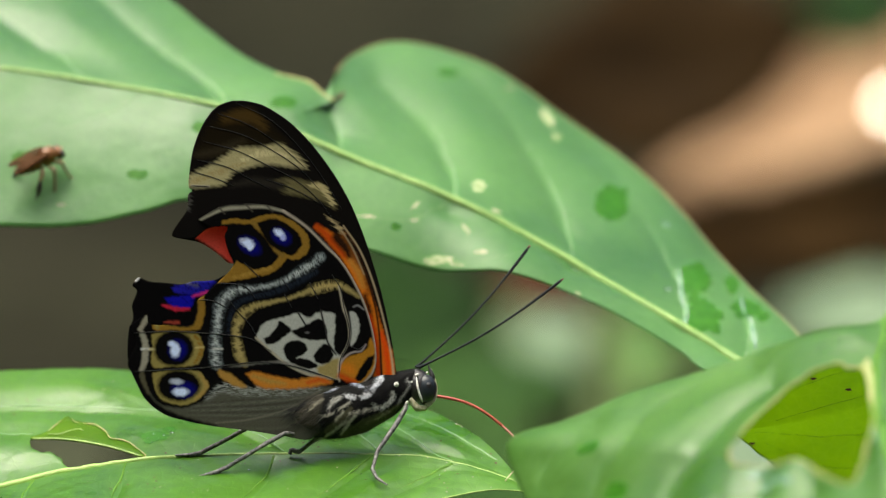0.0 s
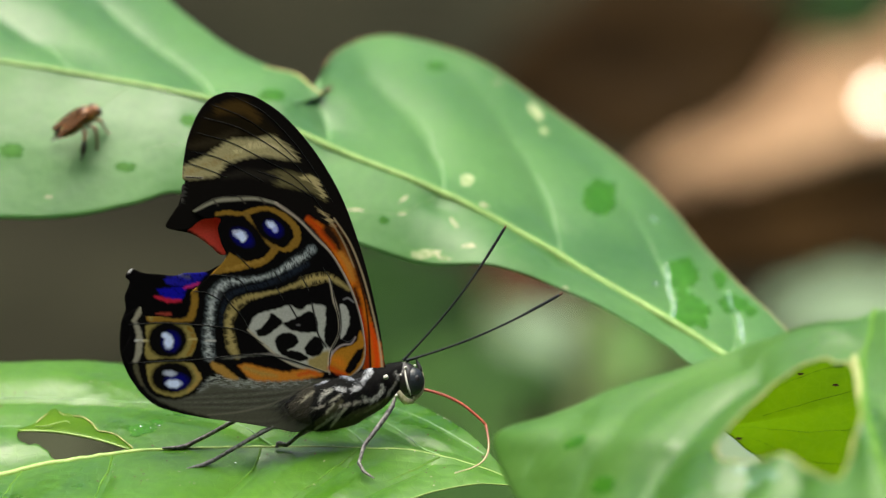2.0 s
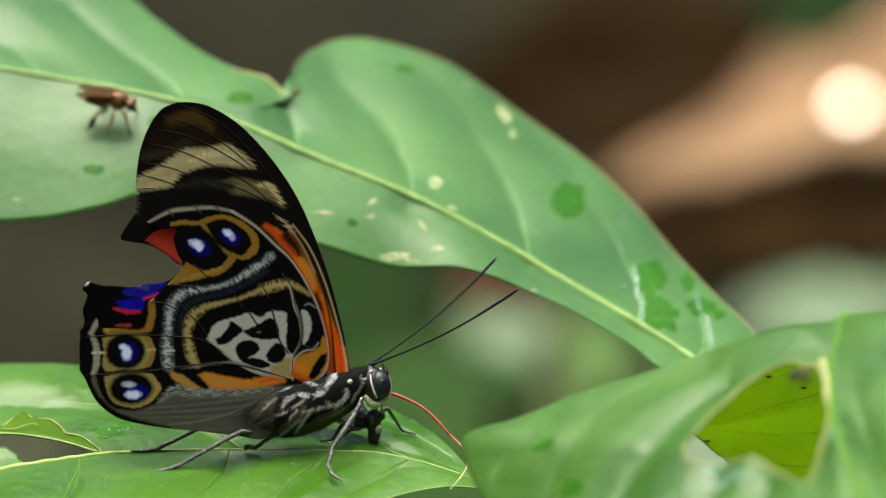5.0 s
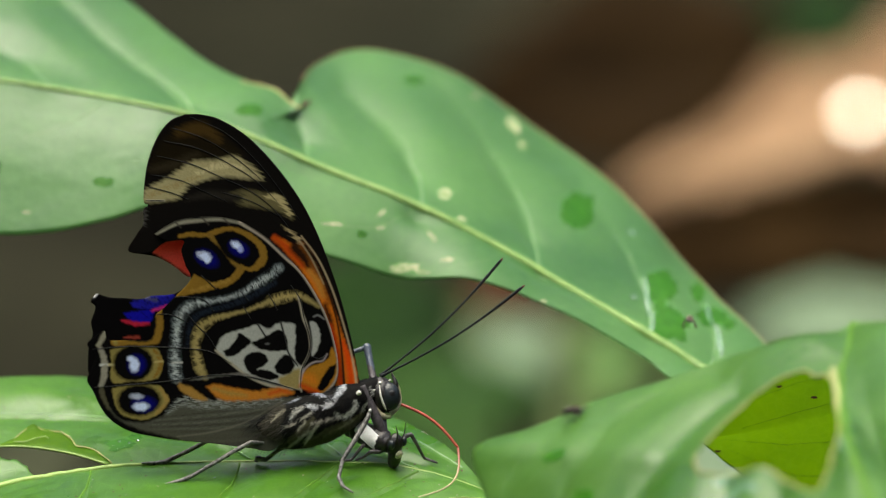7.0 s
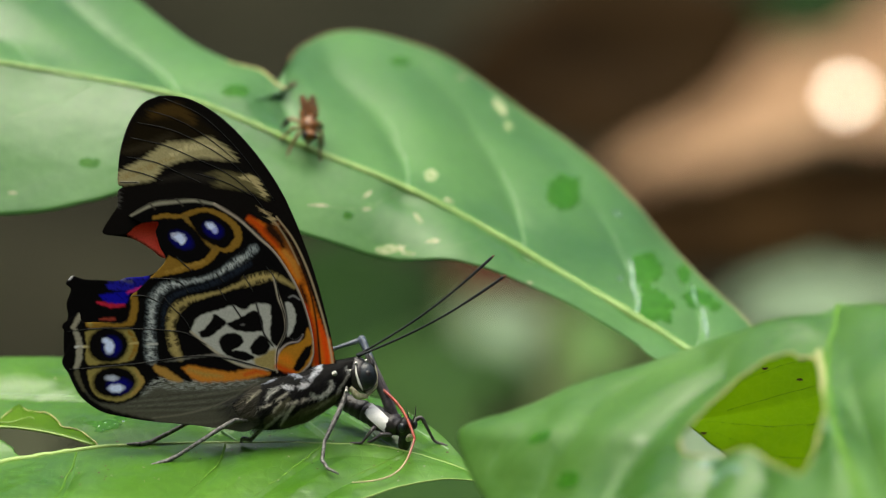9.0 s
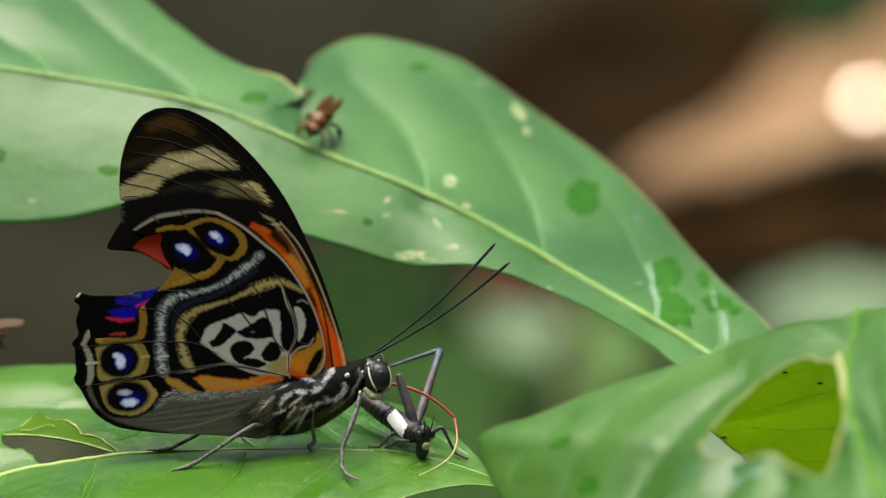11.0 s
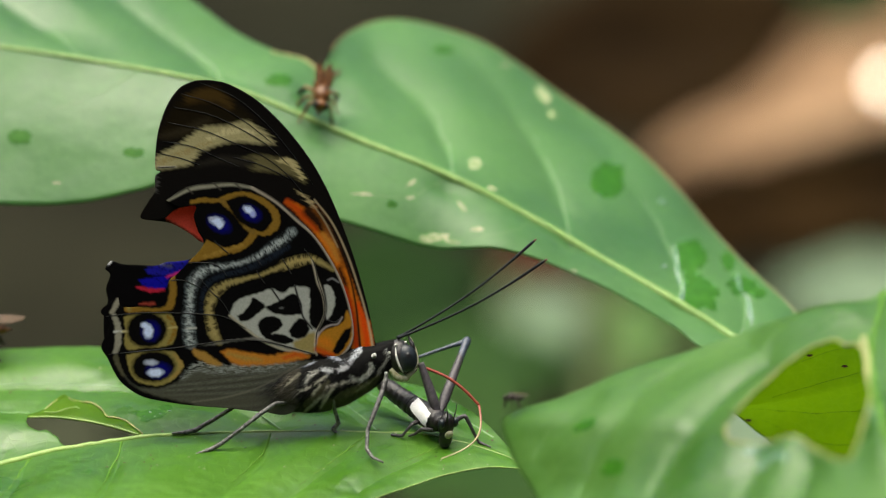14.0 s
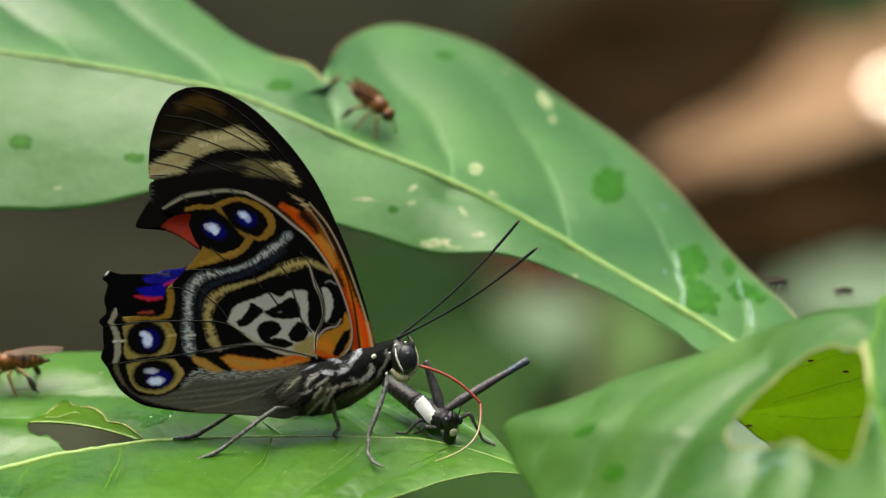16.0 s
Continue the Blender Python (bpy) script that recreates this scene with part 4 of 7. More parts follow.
    p.oval(442, 434, 47, 27, BLACK, turn=38, soft=5)
    p.oval(494, 418, 39, 23, BLACK, turn=38, soft=5)
    p.oval(441, 435, 20, 13, BLUE, soft=9, turn=35)
    p.oval(496, 419, 17, 12, BLUE, soft=9, turn=35)
    p.oval(437, 430, 11, 7, WHITE, soft=6, turn=20, fleck=0.12)
    p.oval(428, 425, 5, 3, (0.45, 0.48, 0.6), soft=3)
    p.oval(442, 437, 6, 6, WHITE, soft=4)
    p.oval(492, 413, 9, 6, WHITE, soft=5, turn=35, fleck=0.12)
    p.oval(499, 421, 5, 5, (0.35, 0.4, 0.75), soft=4)
    # border line
    p.stroke([(352, 392), (372, 382), (398, 371), (430, 368), (465, 367), (500, 374)], [3, 6, 7, 6, 5, 4], (0.27, 0.26, 0.19), fine=True, soft=4)
    p.stroke([(360, 394), (385, 381), (400, 376)], [4, 5, 3], BLACK, fine=True)
    for a, b in ((392, 372), (440, 368), (475, 368)):
        p.stroke([(a - 6, b - 6), (a + 6, b + 7)], 2.6, (0.05, 0.045, 0.035), fine=True)
    p.stroke([(500, 374), (540, 402), (575, 437), (600, 462), (621, 495), (640, 535), (652, 570), (659, 605), (660, 638), (654, 660), (642, 674), (630, 682)], [5, 4, 4, 4, 4, 4, 4, 4, 4.5, 5, 5, 4], (0.36, 0.31, 0.24), fine=True)
    # dusted grey ring with bluish edges
    grey = [(564, 456), (546, 470), (520, 486), (495, 499), (470, 506), (445, 510), (420, 513), (402, 522), (389, 540), (385, 565), (381, 590), (380, 615), (382, 642)]
    p.stroke(grey, [18, 18, 17, 12, 10, 11, 17, 22, 22, 18, 20, 22, 22], (0.075, 0.092, 0.098), fleck=0.40, soft=7)
    p.stroke(grey, [13, 14, 12, 7, 6, 7, 12, 16, 15, 12, 14, 17, 18], (0.26, 0.30, 0.295), fleck=0.34, soft=7)
    p.stroke(grey[1:], [9, 9, 5, 4, 4, 7, 10, 9, 7, 7, 9, 9], (0.46, 0.50, 0.48), fleck=0.56, soft=6)
    p.stroke([(374, 616), (392, 616)], [2, 3], (0.5, 0.5, 0.45), fine=True)
    p.stroke([(556, 482), (510, 506), (470, 520), (430, 530), (410, 550), (402, 590)], [8, 12, 10, 10, 9, 6], (0.012, 0.017, 0.026), fleck=0.35, soft=6)
    # tan ring
    p.stroke([(632, 526), (612, 512), (590, 504), (570, 508), (548, 513)], [4, 9, 15, 18, 17], TAN, soft=6)
    p.stroke([(550, 514), (528, 521), (500, 530), (470, 536), (450, 541)], [14, 8, 6, 8, 12], TAN, soft=5)
    p.stroke([(448, 542), (430, 553), (420, 570), (416, 586), (418, 606), (422, 626), (430, 642)], [12, 19, 18, 14, 17, 18, 12], TAN, soft=6)
    p.stroke([(600, 505), (575, 505), (552, 512)], [3, 7, 4], (0.42, 0.33, 0.12), fleck=0.35)
    p.stroke([(422, 570), (418, 600), (424, 628)], [6, 8, 6], (0.36, 0.29, 0.11), fleck=0.4)
    # pale centre with black blotches
    p.field([(451, 597), (458, 579), (471, 568), (492, 563), (508, 558), (524, 554), (545, 562), (556, 554), (575, 552), (591, 558), (590, 580), (587, 606), (594, 626), (602, 636), (596, 668), (575, 668), (540, 660), (505, 643), (478, 621)], PALE, soft=4)
    p.field([(556, 650), (570, 644), (588, 634), (598, 640), (595, 668), (575, 668), (560, 660)], TAN, soft=6)
    p.field([(464, 598), (475, 592), (487, 577), (492, 568), (502, 573), (512, 583), (499, 596), (486, 606), (470, 608)], BLACK)
    p.field([(511, 585), (526, 580), (545, 571), (556, 565), (567, 567), (574, 580), (574, 599), (558, 602), (540, 600), (524, 596)], BLACK)
    p.field([(497, 616), (506, 605), (520, 602), (535, 606), (540, 618), (532, 628), (521, 633), (536, 634), (551, 640), (558, 648), (540, 652), (520, 646), (505, 634)], BLACK)
    p.field([(551, 630), (558, 618), (569, 609), (579, 611), (586, 626), (582, 637), (570, 644), (556, 641)], BLACK)
    p.field([(589, 566), (594, 545), (604, 548), (611, 566), (613, 590), (608, 611), (595, 626), (587, 615), (590, 590)], BLACK)
    p.oval(540, 588, 4, 2, (0.10, 0.10, 0.10), soft=2)
    p.field([(614, 551), (622, 552), (630, 562), (632, 580), (628, 598), (616, 612), (615, 580)], PALE)
    p.stroke([(596, 506), (601, 530), (605, 546), (612, 570), (614, 598), (609, 614), (598, 634), (594, 655), (596, 674)], [2.4, 3, 6, 3, 2.6, 2.6, 2.6, 2.6, 2.6], (0.40, 0.36, 0.27), fine=True)
    p.stroke([(606, 535), (614, 560), (617, 590), (614, 610)], [2.5, 3, 3, 2], BLACK, fine=True)
    p.stroke([(451, 597), (478, 622), (505, 644), (540, 661), (580, 669)], [4, 4, 4, 5, 5], (0.36, 0.33, 0.24), fine=True)
    p.stroke([(564, 548), (571, 580), (576, 605), (590, 626)], [2.8, 2.8, 2.8, 2.4], BLACK, fine=True)
    p.stroke([(524, 552), (537, 575)], [2.8, 2], BLACK, fine=True)
    p.stroke([(622, 543), (630, 541), (640, 548)], [2.5, 3, 2], (0.2, 0.2, 0.2), fine=True)
    # amber lobe at the root
    p.field([(597, 670), (597, 650), (604, 638), (615, 630), (636, 624), (646, 615), (652, 598), (658, 612), (659, 640), (651, 660), (634, 678), (618, 674)], (0.36, 0.165, 0.016), soft=4)
    p.stroke([(602, 650), (612, 652), (622, 660)], [10, 18, 8], (0.52, 0.17, 0.014), soft=12)
    p.stroke([(598, 664), (612, 671), (626, 674)], [8, 8, 6], (0.46, 0.06, 0.008), soft=8)
    p.field([(659, 627), (655, 645), (642, 667), (631, 675), (625, 669), (634, 650), (646, 634)], BLACK)
    p.stroke([(643, 610), (635, 621), (622, 623), (611, 628), (600, 640), (596, 655)], [2, 2.4, 2.4, 2.4, 2.4, 2], (0.42, 0.36, 0.33), fine=True)
    # streaked foot of the wing
    p.stroke([(380, 652), (430, 645), (490, 640), (530, 652), (560, 662)], [2, 3, 3, 5, 4], (0.17, 0.165, 0.14), soft=4)
    p.field([(386, 652), (402, 656), (420, 670), (434, 683), (416, 683), (396, 671), (385, 660)], (0.34, 0.19, 0.04), soft=5)
    p.field([(432, 660), (450, 656), (480, 663), (520, 670), (556, 666), (584, 676), (540, 685), (490, 687), (458, 684), (443, 673)], (0.46, 0.175, 0.022), soft=6)
    p.stroke([(445, 664), (470, 672), (500, 678)], [6, 9, 5], (0.34, 0.21, 0.045), soft=8)
    p.stroke([(540, 676), (560, 672), (576, 676)], [5, 7, 4], (0.46, 0.08, 0.012), soft=6)
    p.stroke([(394, 650), (412, 655), (430, 668), (444, 682)], [8, 12, 14, 8], BLACK, soft=5)
    p.stroke([(446, 650), (480, 655), (524, 669)], [8, 15, 4], BLACK, soft=5)
    rng = random.Random(12)
    for ring, width in (([(612, 512), (590, 504), (570, 508), (548, 513), (528, 521), (500, 530), (470, 536), (450, 541), (430, 553), (420, 570), (416, 586), (418, 606), (422, 626)], 13), (grey, 14)):
        q = spline(ring, 90)
        for k in range(2, 88):
            d = q[k + 1] - q[k - 1]
            nrm = np.array([-d[1], d[0]]) / (np.hypot(*d) + 1e-9)
            for side in (-1, 1):
                if rng.random() < 0.55:
                    out, into = q[k] + nrm * side * width * 0.62, q[k] + nrm * side * width * rng.uniform(0.12, 0.42)
                    p.stroke([out, (out + into) / 2 + d * 0.1, into], [2.6, 2.0, 0.6], BLACK, fine=True, soft=2.4)
    p.stroke([(380, 746), (440, 740), (500, 724), (560, 692)], [2, 2.6, 2.6, 2], (0.15, 0.145, 0.11), fine=True)
    # dark edge of the plate
    p.stroke([(232, 576), (240, 592), (243, 606), (235, 630), (232, 642), (238, 660), (248, 684), (262, 706), (292, 728), (330, 741), (380, 752)], [10, 14, 16, 18, 16, 18, 16, 14, 11, 8, 5], BLACK, soft=5)
    return p.c * 0.86


def fore_paint(x, y):
    p = Paint(x, y, SOOT, seed=5)
    # scales lie in streaks along the veins
    ang = radians(24)
    v = -(x - 400) * math.sin(ang) + (y - 300) * math.cos(ang)
    u = (x - 400) * math.cos(ang) + (y - 300) * math.sin(ang)
    streak = 3.2 * np.sin(v * 0.9) + 2.4 * np.sin(v * 0.37 + 1) + 2.0 * np.sin(v * 1.9 + 2)
    plain = p.x
    p.x = p.x + streak * 0.8
    p.field([(392, 206), (440, 198), (480, 222), (510, 262), (440, 262), (380, 280), (350, 275), (366, 232)], (0.010, 0.0075, 0.0035), soft=14)
    p.stroke([(400, 212), (440, 206), (468, 226)], [14, 26, 12], (0.052, 0.031, 0.008), soft=14)
    p.stroke([(352, 275), (390, 268), (430, 250)], [10, 16, 10], (0.024, 0.019, 0.010), soft=12)
    p.field([(330, 336), (340, 312), (378, 291), (404, 274), (426, 262), (458, 262), (494, 255), (514, 266), (543, 297), (505, 295), (474, 292), (443, 297), (414, 308), (395, 328), (370, 332)], CREAM, soft=9)
    p.stroke([(345, 322), (400, 302), (430, 290)], [10, 10, 6], (0.30, 0.24, 0.10), fleck=0.4)
    p.stroke([(430, 284), (470, 272), (510, 276)], [8, 12, 6], (0.50, 0.44, 0.23), fleck=0.35)
    p.field([(484, 322), (510, 316), (550, 324), (570, 326), (582, 346), (594, 370), (575, 358), (552, 352), (520, 346), (500, 340)], (0.12, 0.105, 0.045), soft=9)
    p.stroke([(552, 328), (570, 334), (588, 362)], [8, 12, 5], (0.40, 0.34, 0.16), soft=5)
    p.stroke([(500, 330), (450, 322), (410, 330)], [16, 14, 6], (0.018, 0.016, 0.012), soft=10)
    p.stroke([(338, 348), (335, 372)], [7, 8], (0.05, 0.048, 0.042), soft=5)
    p.stroke([(575, 382), (595, 400), (614, 428), (630, 466), (645, 510)], [3, 6, 6, 5, 3], (0.36, 0.28, 0.14), soft=4)
    # orange front strip: rust above, two glowing bands below, dark veins between
    p.x = plain
    p.field([(556, 402), (580, 408), (606, 434), (626, 460), (644, 496), (660, 536), (676, 592), (691, 650), (695, 674), (660, 674), (655, 600), (640, 530), (610, 470), (582, 430)], ORANGE, soft=7)
    p.stroke([(560, 402), (584, 424), (606, 452)], [10, 14, 10], (0.40, 0.055, 0.006), soft=8)
    p.stroke([(606, 420), (622, 446), (640, 486), (650, 520)], [16, 16, 12, 6], (0.16, 0.05, 0.008), soft=12)
    p.stroke([(592, 420), (608, 438), (616, 456)], [14, 16, 8], (0.018, 0.008, 0.004), soft=9)
    p.stroke([(618, 462), (632, 484), (640, 508)], [8, 12, 8], (0.40, 0.17, 0.025), soft=8)
    p.stroke([(643, 524), (650, 546), (655, 566)], [8, 10, 6], (0.03, 0.008, 0.004), soft=8)
    p.stroke([(652, 560), (660, 600), (664, 640), (667, 668)], [8, 12, 12, 10], (0.34, 0.035, 0.005), soft=6)
    p.stroke([(672, 590), (682, 630), (686, 668)], [8, 13, 14], (0.56, 0.060, 0.006), soft=8)
    p.stroke([(688, 620), (691, 645), (692, 670)], [5, 6, 5], (0.60, 0.17, 0.02), soft=5)
    p.stroke([(614, 424), (640, 474), (658, 530), (668, 590), (672, 668)], [2.2, 3, 3.4, 4, 5], (0.016, 0.008, 0.005), fine=True)
    p.stroke([(612, 418), (640, 462), (664, 528), (680, 592)], [6, 8, 7, 3], (0.006, 0.004, 0.003), soft=5)
    p.stroke([(606, 400), (634, 442), (657, 498), (675, 562), (688, 622), (695, 678)], [1.6, 2.2, 2.4, 2.4, 2.8, 4], (0.42, 0.33, 0.20), fine=True)
    p.stroke([(600, 404), (622, 440), (642, 486)], [1.4, 2.0, 1.4], (0.30, 0.24, 0.14), fine=True)
    p.stroke([(342, 330), (372, 331)], [2.5, 2], (0.5, 0.45, 0.36), fine=True)
    return p.c


def far_hind_paint(x, y):
    p = Paint(x, y, BLACK, seed=7)
    p.field([(312, 509), (335, 503), (352, 497), (388, 497), (380, 508), (362, 520), (330, 520), (316, 516)], (0.015, 0.014, 0.30), fleck=0.12)
    p.field([(300, 528), (322, 524), (350, 524), (348, 540), (335, 548), (312, 541)], (0.008, 0.007, 0.33), fleck=0.12)
    p.stroke([(340, 502), (356, 504)], [8, 8], (0.09, 0.09, 0.14), fleck=0.3, soft=5)
    p.stroke([(298, 540), (318, 546), (342, 547)], [5, 8, 5], (0.46, 0.02, 0.045))
    p.stroke([(350, 524), (372, 517)], [4, 6], (0.55, 0.03, 0.22))
    p.stroke([(300, 570), (325, 570)], [3, 6], (0.30, 0.05, 0.03))
    # white highlight at the wing corner, painted into the pigment
    p.stroke([(250, 495), (257, 489)], [5, 4], (0.6, 0.6, 0.6), soft=3)
    return p.c


def far_fore_paint(x, y):
    p = Paint(x, y, BLACK, seed=9)
    p.field([(348, 418), (375, 404), (412, 398), (424, 440), (420, 470), (395, 452), (370, 434)], RED)
    return p.c


butterfly = new("butterfly")
tagged(butterfly, "butterfly with ringed and eye-spotted wings closed, a torn hindwing", "butterfly")
butterfly.matrix_basis = Matrix.Translation(spot(OA, OB)) @ pose(0, 0, 0, -TILT, 0, YAW0)


def lean(x, y, base, top):
    """Depth of a closed wing: apart at the body, together above, with a slight belly."""
    f = np.clip((700 - y) / 500, 0, 1)
    return base * (1 - f) + top * f + 0.25 * np.sin((x - 230) / 470 * math.pi) * (-1 if base < 0 else 1) * (1 - f)


HIND = [(352, 389), (375, 374), (400, 364), (450, 361), (500, 371), (545, 400), (580, 436), (610, 474), (638, 526), (655, 580), (662, 630), (657, 660), (640, 678), (600, 700), (580, 740), (545, 775), (500, 770), (440, 760), (380, 752), (330, 742), (292, 730), (262, 706), (248, 682), (240, 662), (230, 642), (238, 622), (245, 606), (241, 592), (232, 578), (248, 564), (262, 556),
        (268, 572), (300, 574), (338, 574), (346, 556), (350, 532), (364, 520), (385, 500), (412, 470), (404, 445), (398, 420), (402, 402), (372, 402)]
FORE = [(412, 180), (385, 192), (362, 222), (346, 262), (339, 300), (337, 332), (346, 338), (336, 346), (334, 372), (322, 390), (308, 418), (345, 422), (372, 404), (420, 402), (500, 450), (580, 560), (620, 660), (640, 684), (697, 678), (697, 650), (686, 580), (662, 480), (624, 372), (580, 294), (525, 228), (475, 192), (440, 181)]
FARHIND = [(255, 490), (275, 498), (300, 500), (330, 503), (350, 498), (385, 496), (440, 480), (560, 520), (640, 600), (640, 680), (560, 740), (460, 745), (330, 735), (270, 700), (240, 645), (238, 590), (246, 562), (244, 540), (252, 515), (244, 504)]
FARFORE = [(420, 190), (375, 230), (352, 290), (345, 340), (330, 392), (316, 418), (360, 430), (392, 450), (412, 466), (450, 470), (560, 560), (640, 680), (697, 676), (682, 580), (655, 480), (615, 372), (570, 294), (515, 230), (470, 196)]

def ribs(plate, ways, depth, r, mat):
    """The raised veins of a wing, thin dark ribs just proud of its scales."""
    for way in ways:
        q = spline(way, 24)
        d = depth(q[:, 0], q[:, 1])
        path = [loc(a, b, y - 0.015) for (a, b), y in zip(q, d)]
        tube("vein", path, np.interp(np.linspace(0, 1, 24), [0, .15, .85, 1], [r * 0.5, r, r, r * 0.5]) * MM, mat, plate, sides=6)


hind_depth = lambda x, y: lean(x, y, -1.15, -0.35)
fore_depth = lambda x, y: lean(x, y, -0.85, -0.18)
hindwing = wing("hindwing", HIND, 1.12, hind_depth, hind_paint, butterfly, "black, ochre and white ringed hindwing with four eyespots and a torn edge")
ribs(hindwing, [[(240, 588), (300, 585), (356, 588), (400, 592), (442, 599), (478, 622)], [(241, 655), (300, 652), (358, 649), (400, 645), (449, 640), (505, 645), (562, 662), (596, 674)], [(404, 530), (420, 552), (440, 574), (452, 596)], [(384, 500), (430, 506), (450, 528)],
                [(430, 464), (457, 491)], [(500, 520), (514, 545)], [(545, 500), (560, 530)], [(352, 530), (376, 532), (404, 546)], [(584, 486), (600, 512), (604, 540), (613, 575), (614, 598), (608, 616), (598, 636), (595, 668)], [(495, 492), (510, 512)],
                [(524, 552), (538, 575)], [(564, 548), (571, 580), (576, 605), (592, 630)], [(614, 612), (630, 618), (642, 610)]], hind_depth, 0.055, M_WINGVEIN)
forewing = wing("forewing", FORE, 1.25, fore_depth, fore_paint, butterfly, "black forewing with cream bands and an orange front edge")
ribs(forewing, [[(352, 285), (400, 296), (440, 316), (480, 336)], [(345, 306), (380, 316), (414, 330)], [(362, 252), (420, 268), (470, 292), (520, 318), (560, 352), (590, 392)], [(374, 226), (430, 240), (480, 266), (530, 300), (566, 338)], [(388, 203), (440, 222), (490, 254), (540, 298)],
                [(470, 318), (520, 336), (566, 362)], [(420, 184), (480, 214), (530, 262), (572, 318), (604, 372)], [(340, 330), (372, 331)]], fore_depth, 0.045, M_WINGVEIN)
wing("hindwing", FARHIND, 2.5, lambda x, y: lean(x, y, 1.6, 0.4), far_hind_paint, butterfly, "far hindwing showing its black, blue and crimson upper side")
wing("forewing", FARFORE, 2.5, lambda x, y: lean(x, y, 1.3, 0.16), far_fore_paint, butterfly, "far forewing with a red patch on black")


def coat(verts, base, seed=1):
    """Pigment of hair on a body: pale streaks over black."""
    v = np.array([tuple(q) for q in verts])
    a, b = v[:, 0] / (SX * CH) + OA, OB - v[:, 2] / CH
    p = Paint(a, b, base, ragged=2.2, seed=seed)
    body_marks(p)
    return p.c


def body_marks(p):
    """Pale tufts, olive flank and dark seams on the hair of the body."""
    p.stroke([(560, 700), (540, 740), (555, 772)], [16, 34, 26], (0.032, 0.029, 0.019), soft=3, fleck=0.1)
    p.stroke([(606, 768), (640, 755), (678, 737), (702, 716)], [14, 32, 26, 8], (0.061, 0.058, 0.029), soft=3, fleck=0.1)
    p.stroke([(575, 760), (598, 742), (612, 722)], [12, 18, 8], (0.051, 0.048, 0.026), soft=3, fleck=0.1)
    p.stroke([(640, 748), (676, 732), (698, 716)], [4, 8, 4], (0.123, 0.116, 0.058), soft=3, fleck=0.1)
    p.stroke([(572, 692), (588, 686), (600, 680)], [3.0, 6.6, 3.7], (0.27, 0.29, 0.33), soft=3, fleck=0.35)
    p.stroke([(600, 671), (618, 676), (636, 685)], [3.7, 6.6, 3.7], (0.305, 0.329, 0.372), soft=3, fleck=0.35)
    p.stroke([(650, 691), (658, 681), (668, 673), (673, 664)], [4.4, 9.5, 8.9, 4.4], (0.449, 0.468, 0.494), soft=3, fleck=0.35)
    p.stroke([(628, 703), (640, 700), (651, 694)], [4.6, 10.1, 5.5], (0.449, 0.458, 0.463), soft=3, fleck=0.35)
    p.stroke([(604, 700), (618, 701)], [7.3, 10.1], (0.432, 0.44, 0.443), soft=3, fleck=0.35)
    p.stroke([(574, 723), (580, 712), (590, 704), (600, 700)], [4.6, 8.3, 7.3, 3.7], (0.378, 0.374, 0.33), soft=3, fleck=0.35)
    p.stroke([(651, 714), (660, 720), (672, 720), (682, 712), (690, 701), (688, 694)], [3.7, 7.3, 9.2, 9.2, 8.3, 4.6], (0.449, 0.449, 0.382), soft=3, fleck=0.35)
    p.stroke([(610, 731), (625, 728), (641, 725), (656, 723)], [3.7, 6.5, 6.5, 3.7], (0.337, 0.312, 0.253), soft=3, fleck=0.35)
    p.stroke([(563, 735), (575, 732), (583, 728)], [2.7, 5.5, 3.7], (0.32, 0.304, 0.245), soft=3, fleck=0.35)
    p.stroke([(600, 767), (610, 747), (619, 735)], [5, 7, 5], (0.295, 0.287, 0.209), soft=3, fleck=0.1)
    p.stroke([(573, 772), (590, 757), (604, 744)], [4, 6, 4], (0.244, 0.235, 0.174), soft=3, fleck=0.1)
    p.stroke([(600, 776), (640, 772), (670, 764), (702, 745)], [3, 4, 4, 3], BLACK, soft=3, fleck=0.1)
    p.stroke([(717, 671), (721, 684)], [3.0, 4.4], (0.449, 0.449, 0.412), soft=3, fleck=0.35)
    p.stroke([(709, 702), (716, 688)], [3.0, 3.7], (0.305, 0.3, 0.247), soft=3, fleck=0.35)
    p.stroke([(700, 713), (705, 703)], [3.7, 4.6], (0.288, 0.281, 0.228), soft=3, fleck=0.35)
    p.stroke([(712, 720), (727, 712), (738, 703)], [6.5, 11.9, 7.3], (0.242, 0.244, 0.144), soft=3, fleck=0.35)
    p.stroke([(545, 722), (556, 712), (566, 706)], [3, 4, 3], (0.278, 0.26, 0.192), soft=3, fleck=0.1)
    p.stroke([(640, 690), (646, 684)], [2.2, 3.0], (0.27, 0.281, 0.31), soft=3, fleck=0.35)
    p.stroke([(594, 690), (600, 702), (600, 716)], [4, 5, 4], BLACK, soft=3, fleck=0.1)
    p.stroke([(624, 692), (626, 704), (622, 716)], [4, 6, 4], BLACK, soft=3, fleck=0.1)
    p.stroke([(644, 682), (650, 694), (660, 706)], [4, 4, 5], BLACK, soft=3, fleck=0.1)
    p.stroke([(664, 712), (672, 704), (676, 692)], [3, 5, 5], BLACK, soft=3, fleck=0.1)
    p.stroke([(583, 704), (576, 698)], [4, 4], BLACK, soft=3, fleck=0.1)
    p.stroke([(630, 736), (634, 718)], [4, 4], BLACK, soft=3, fleck=0.1)
    p.stroke([(648, 732), (652, 716)], [3, 4], BLACK, soft=3, fleck=0.1)
    p.stroke([(592, 722), (604, 716), (612, 710)], [3, 4, 3], (0.348, 0.33, 0.26), soft=3, fleck=0.1)
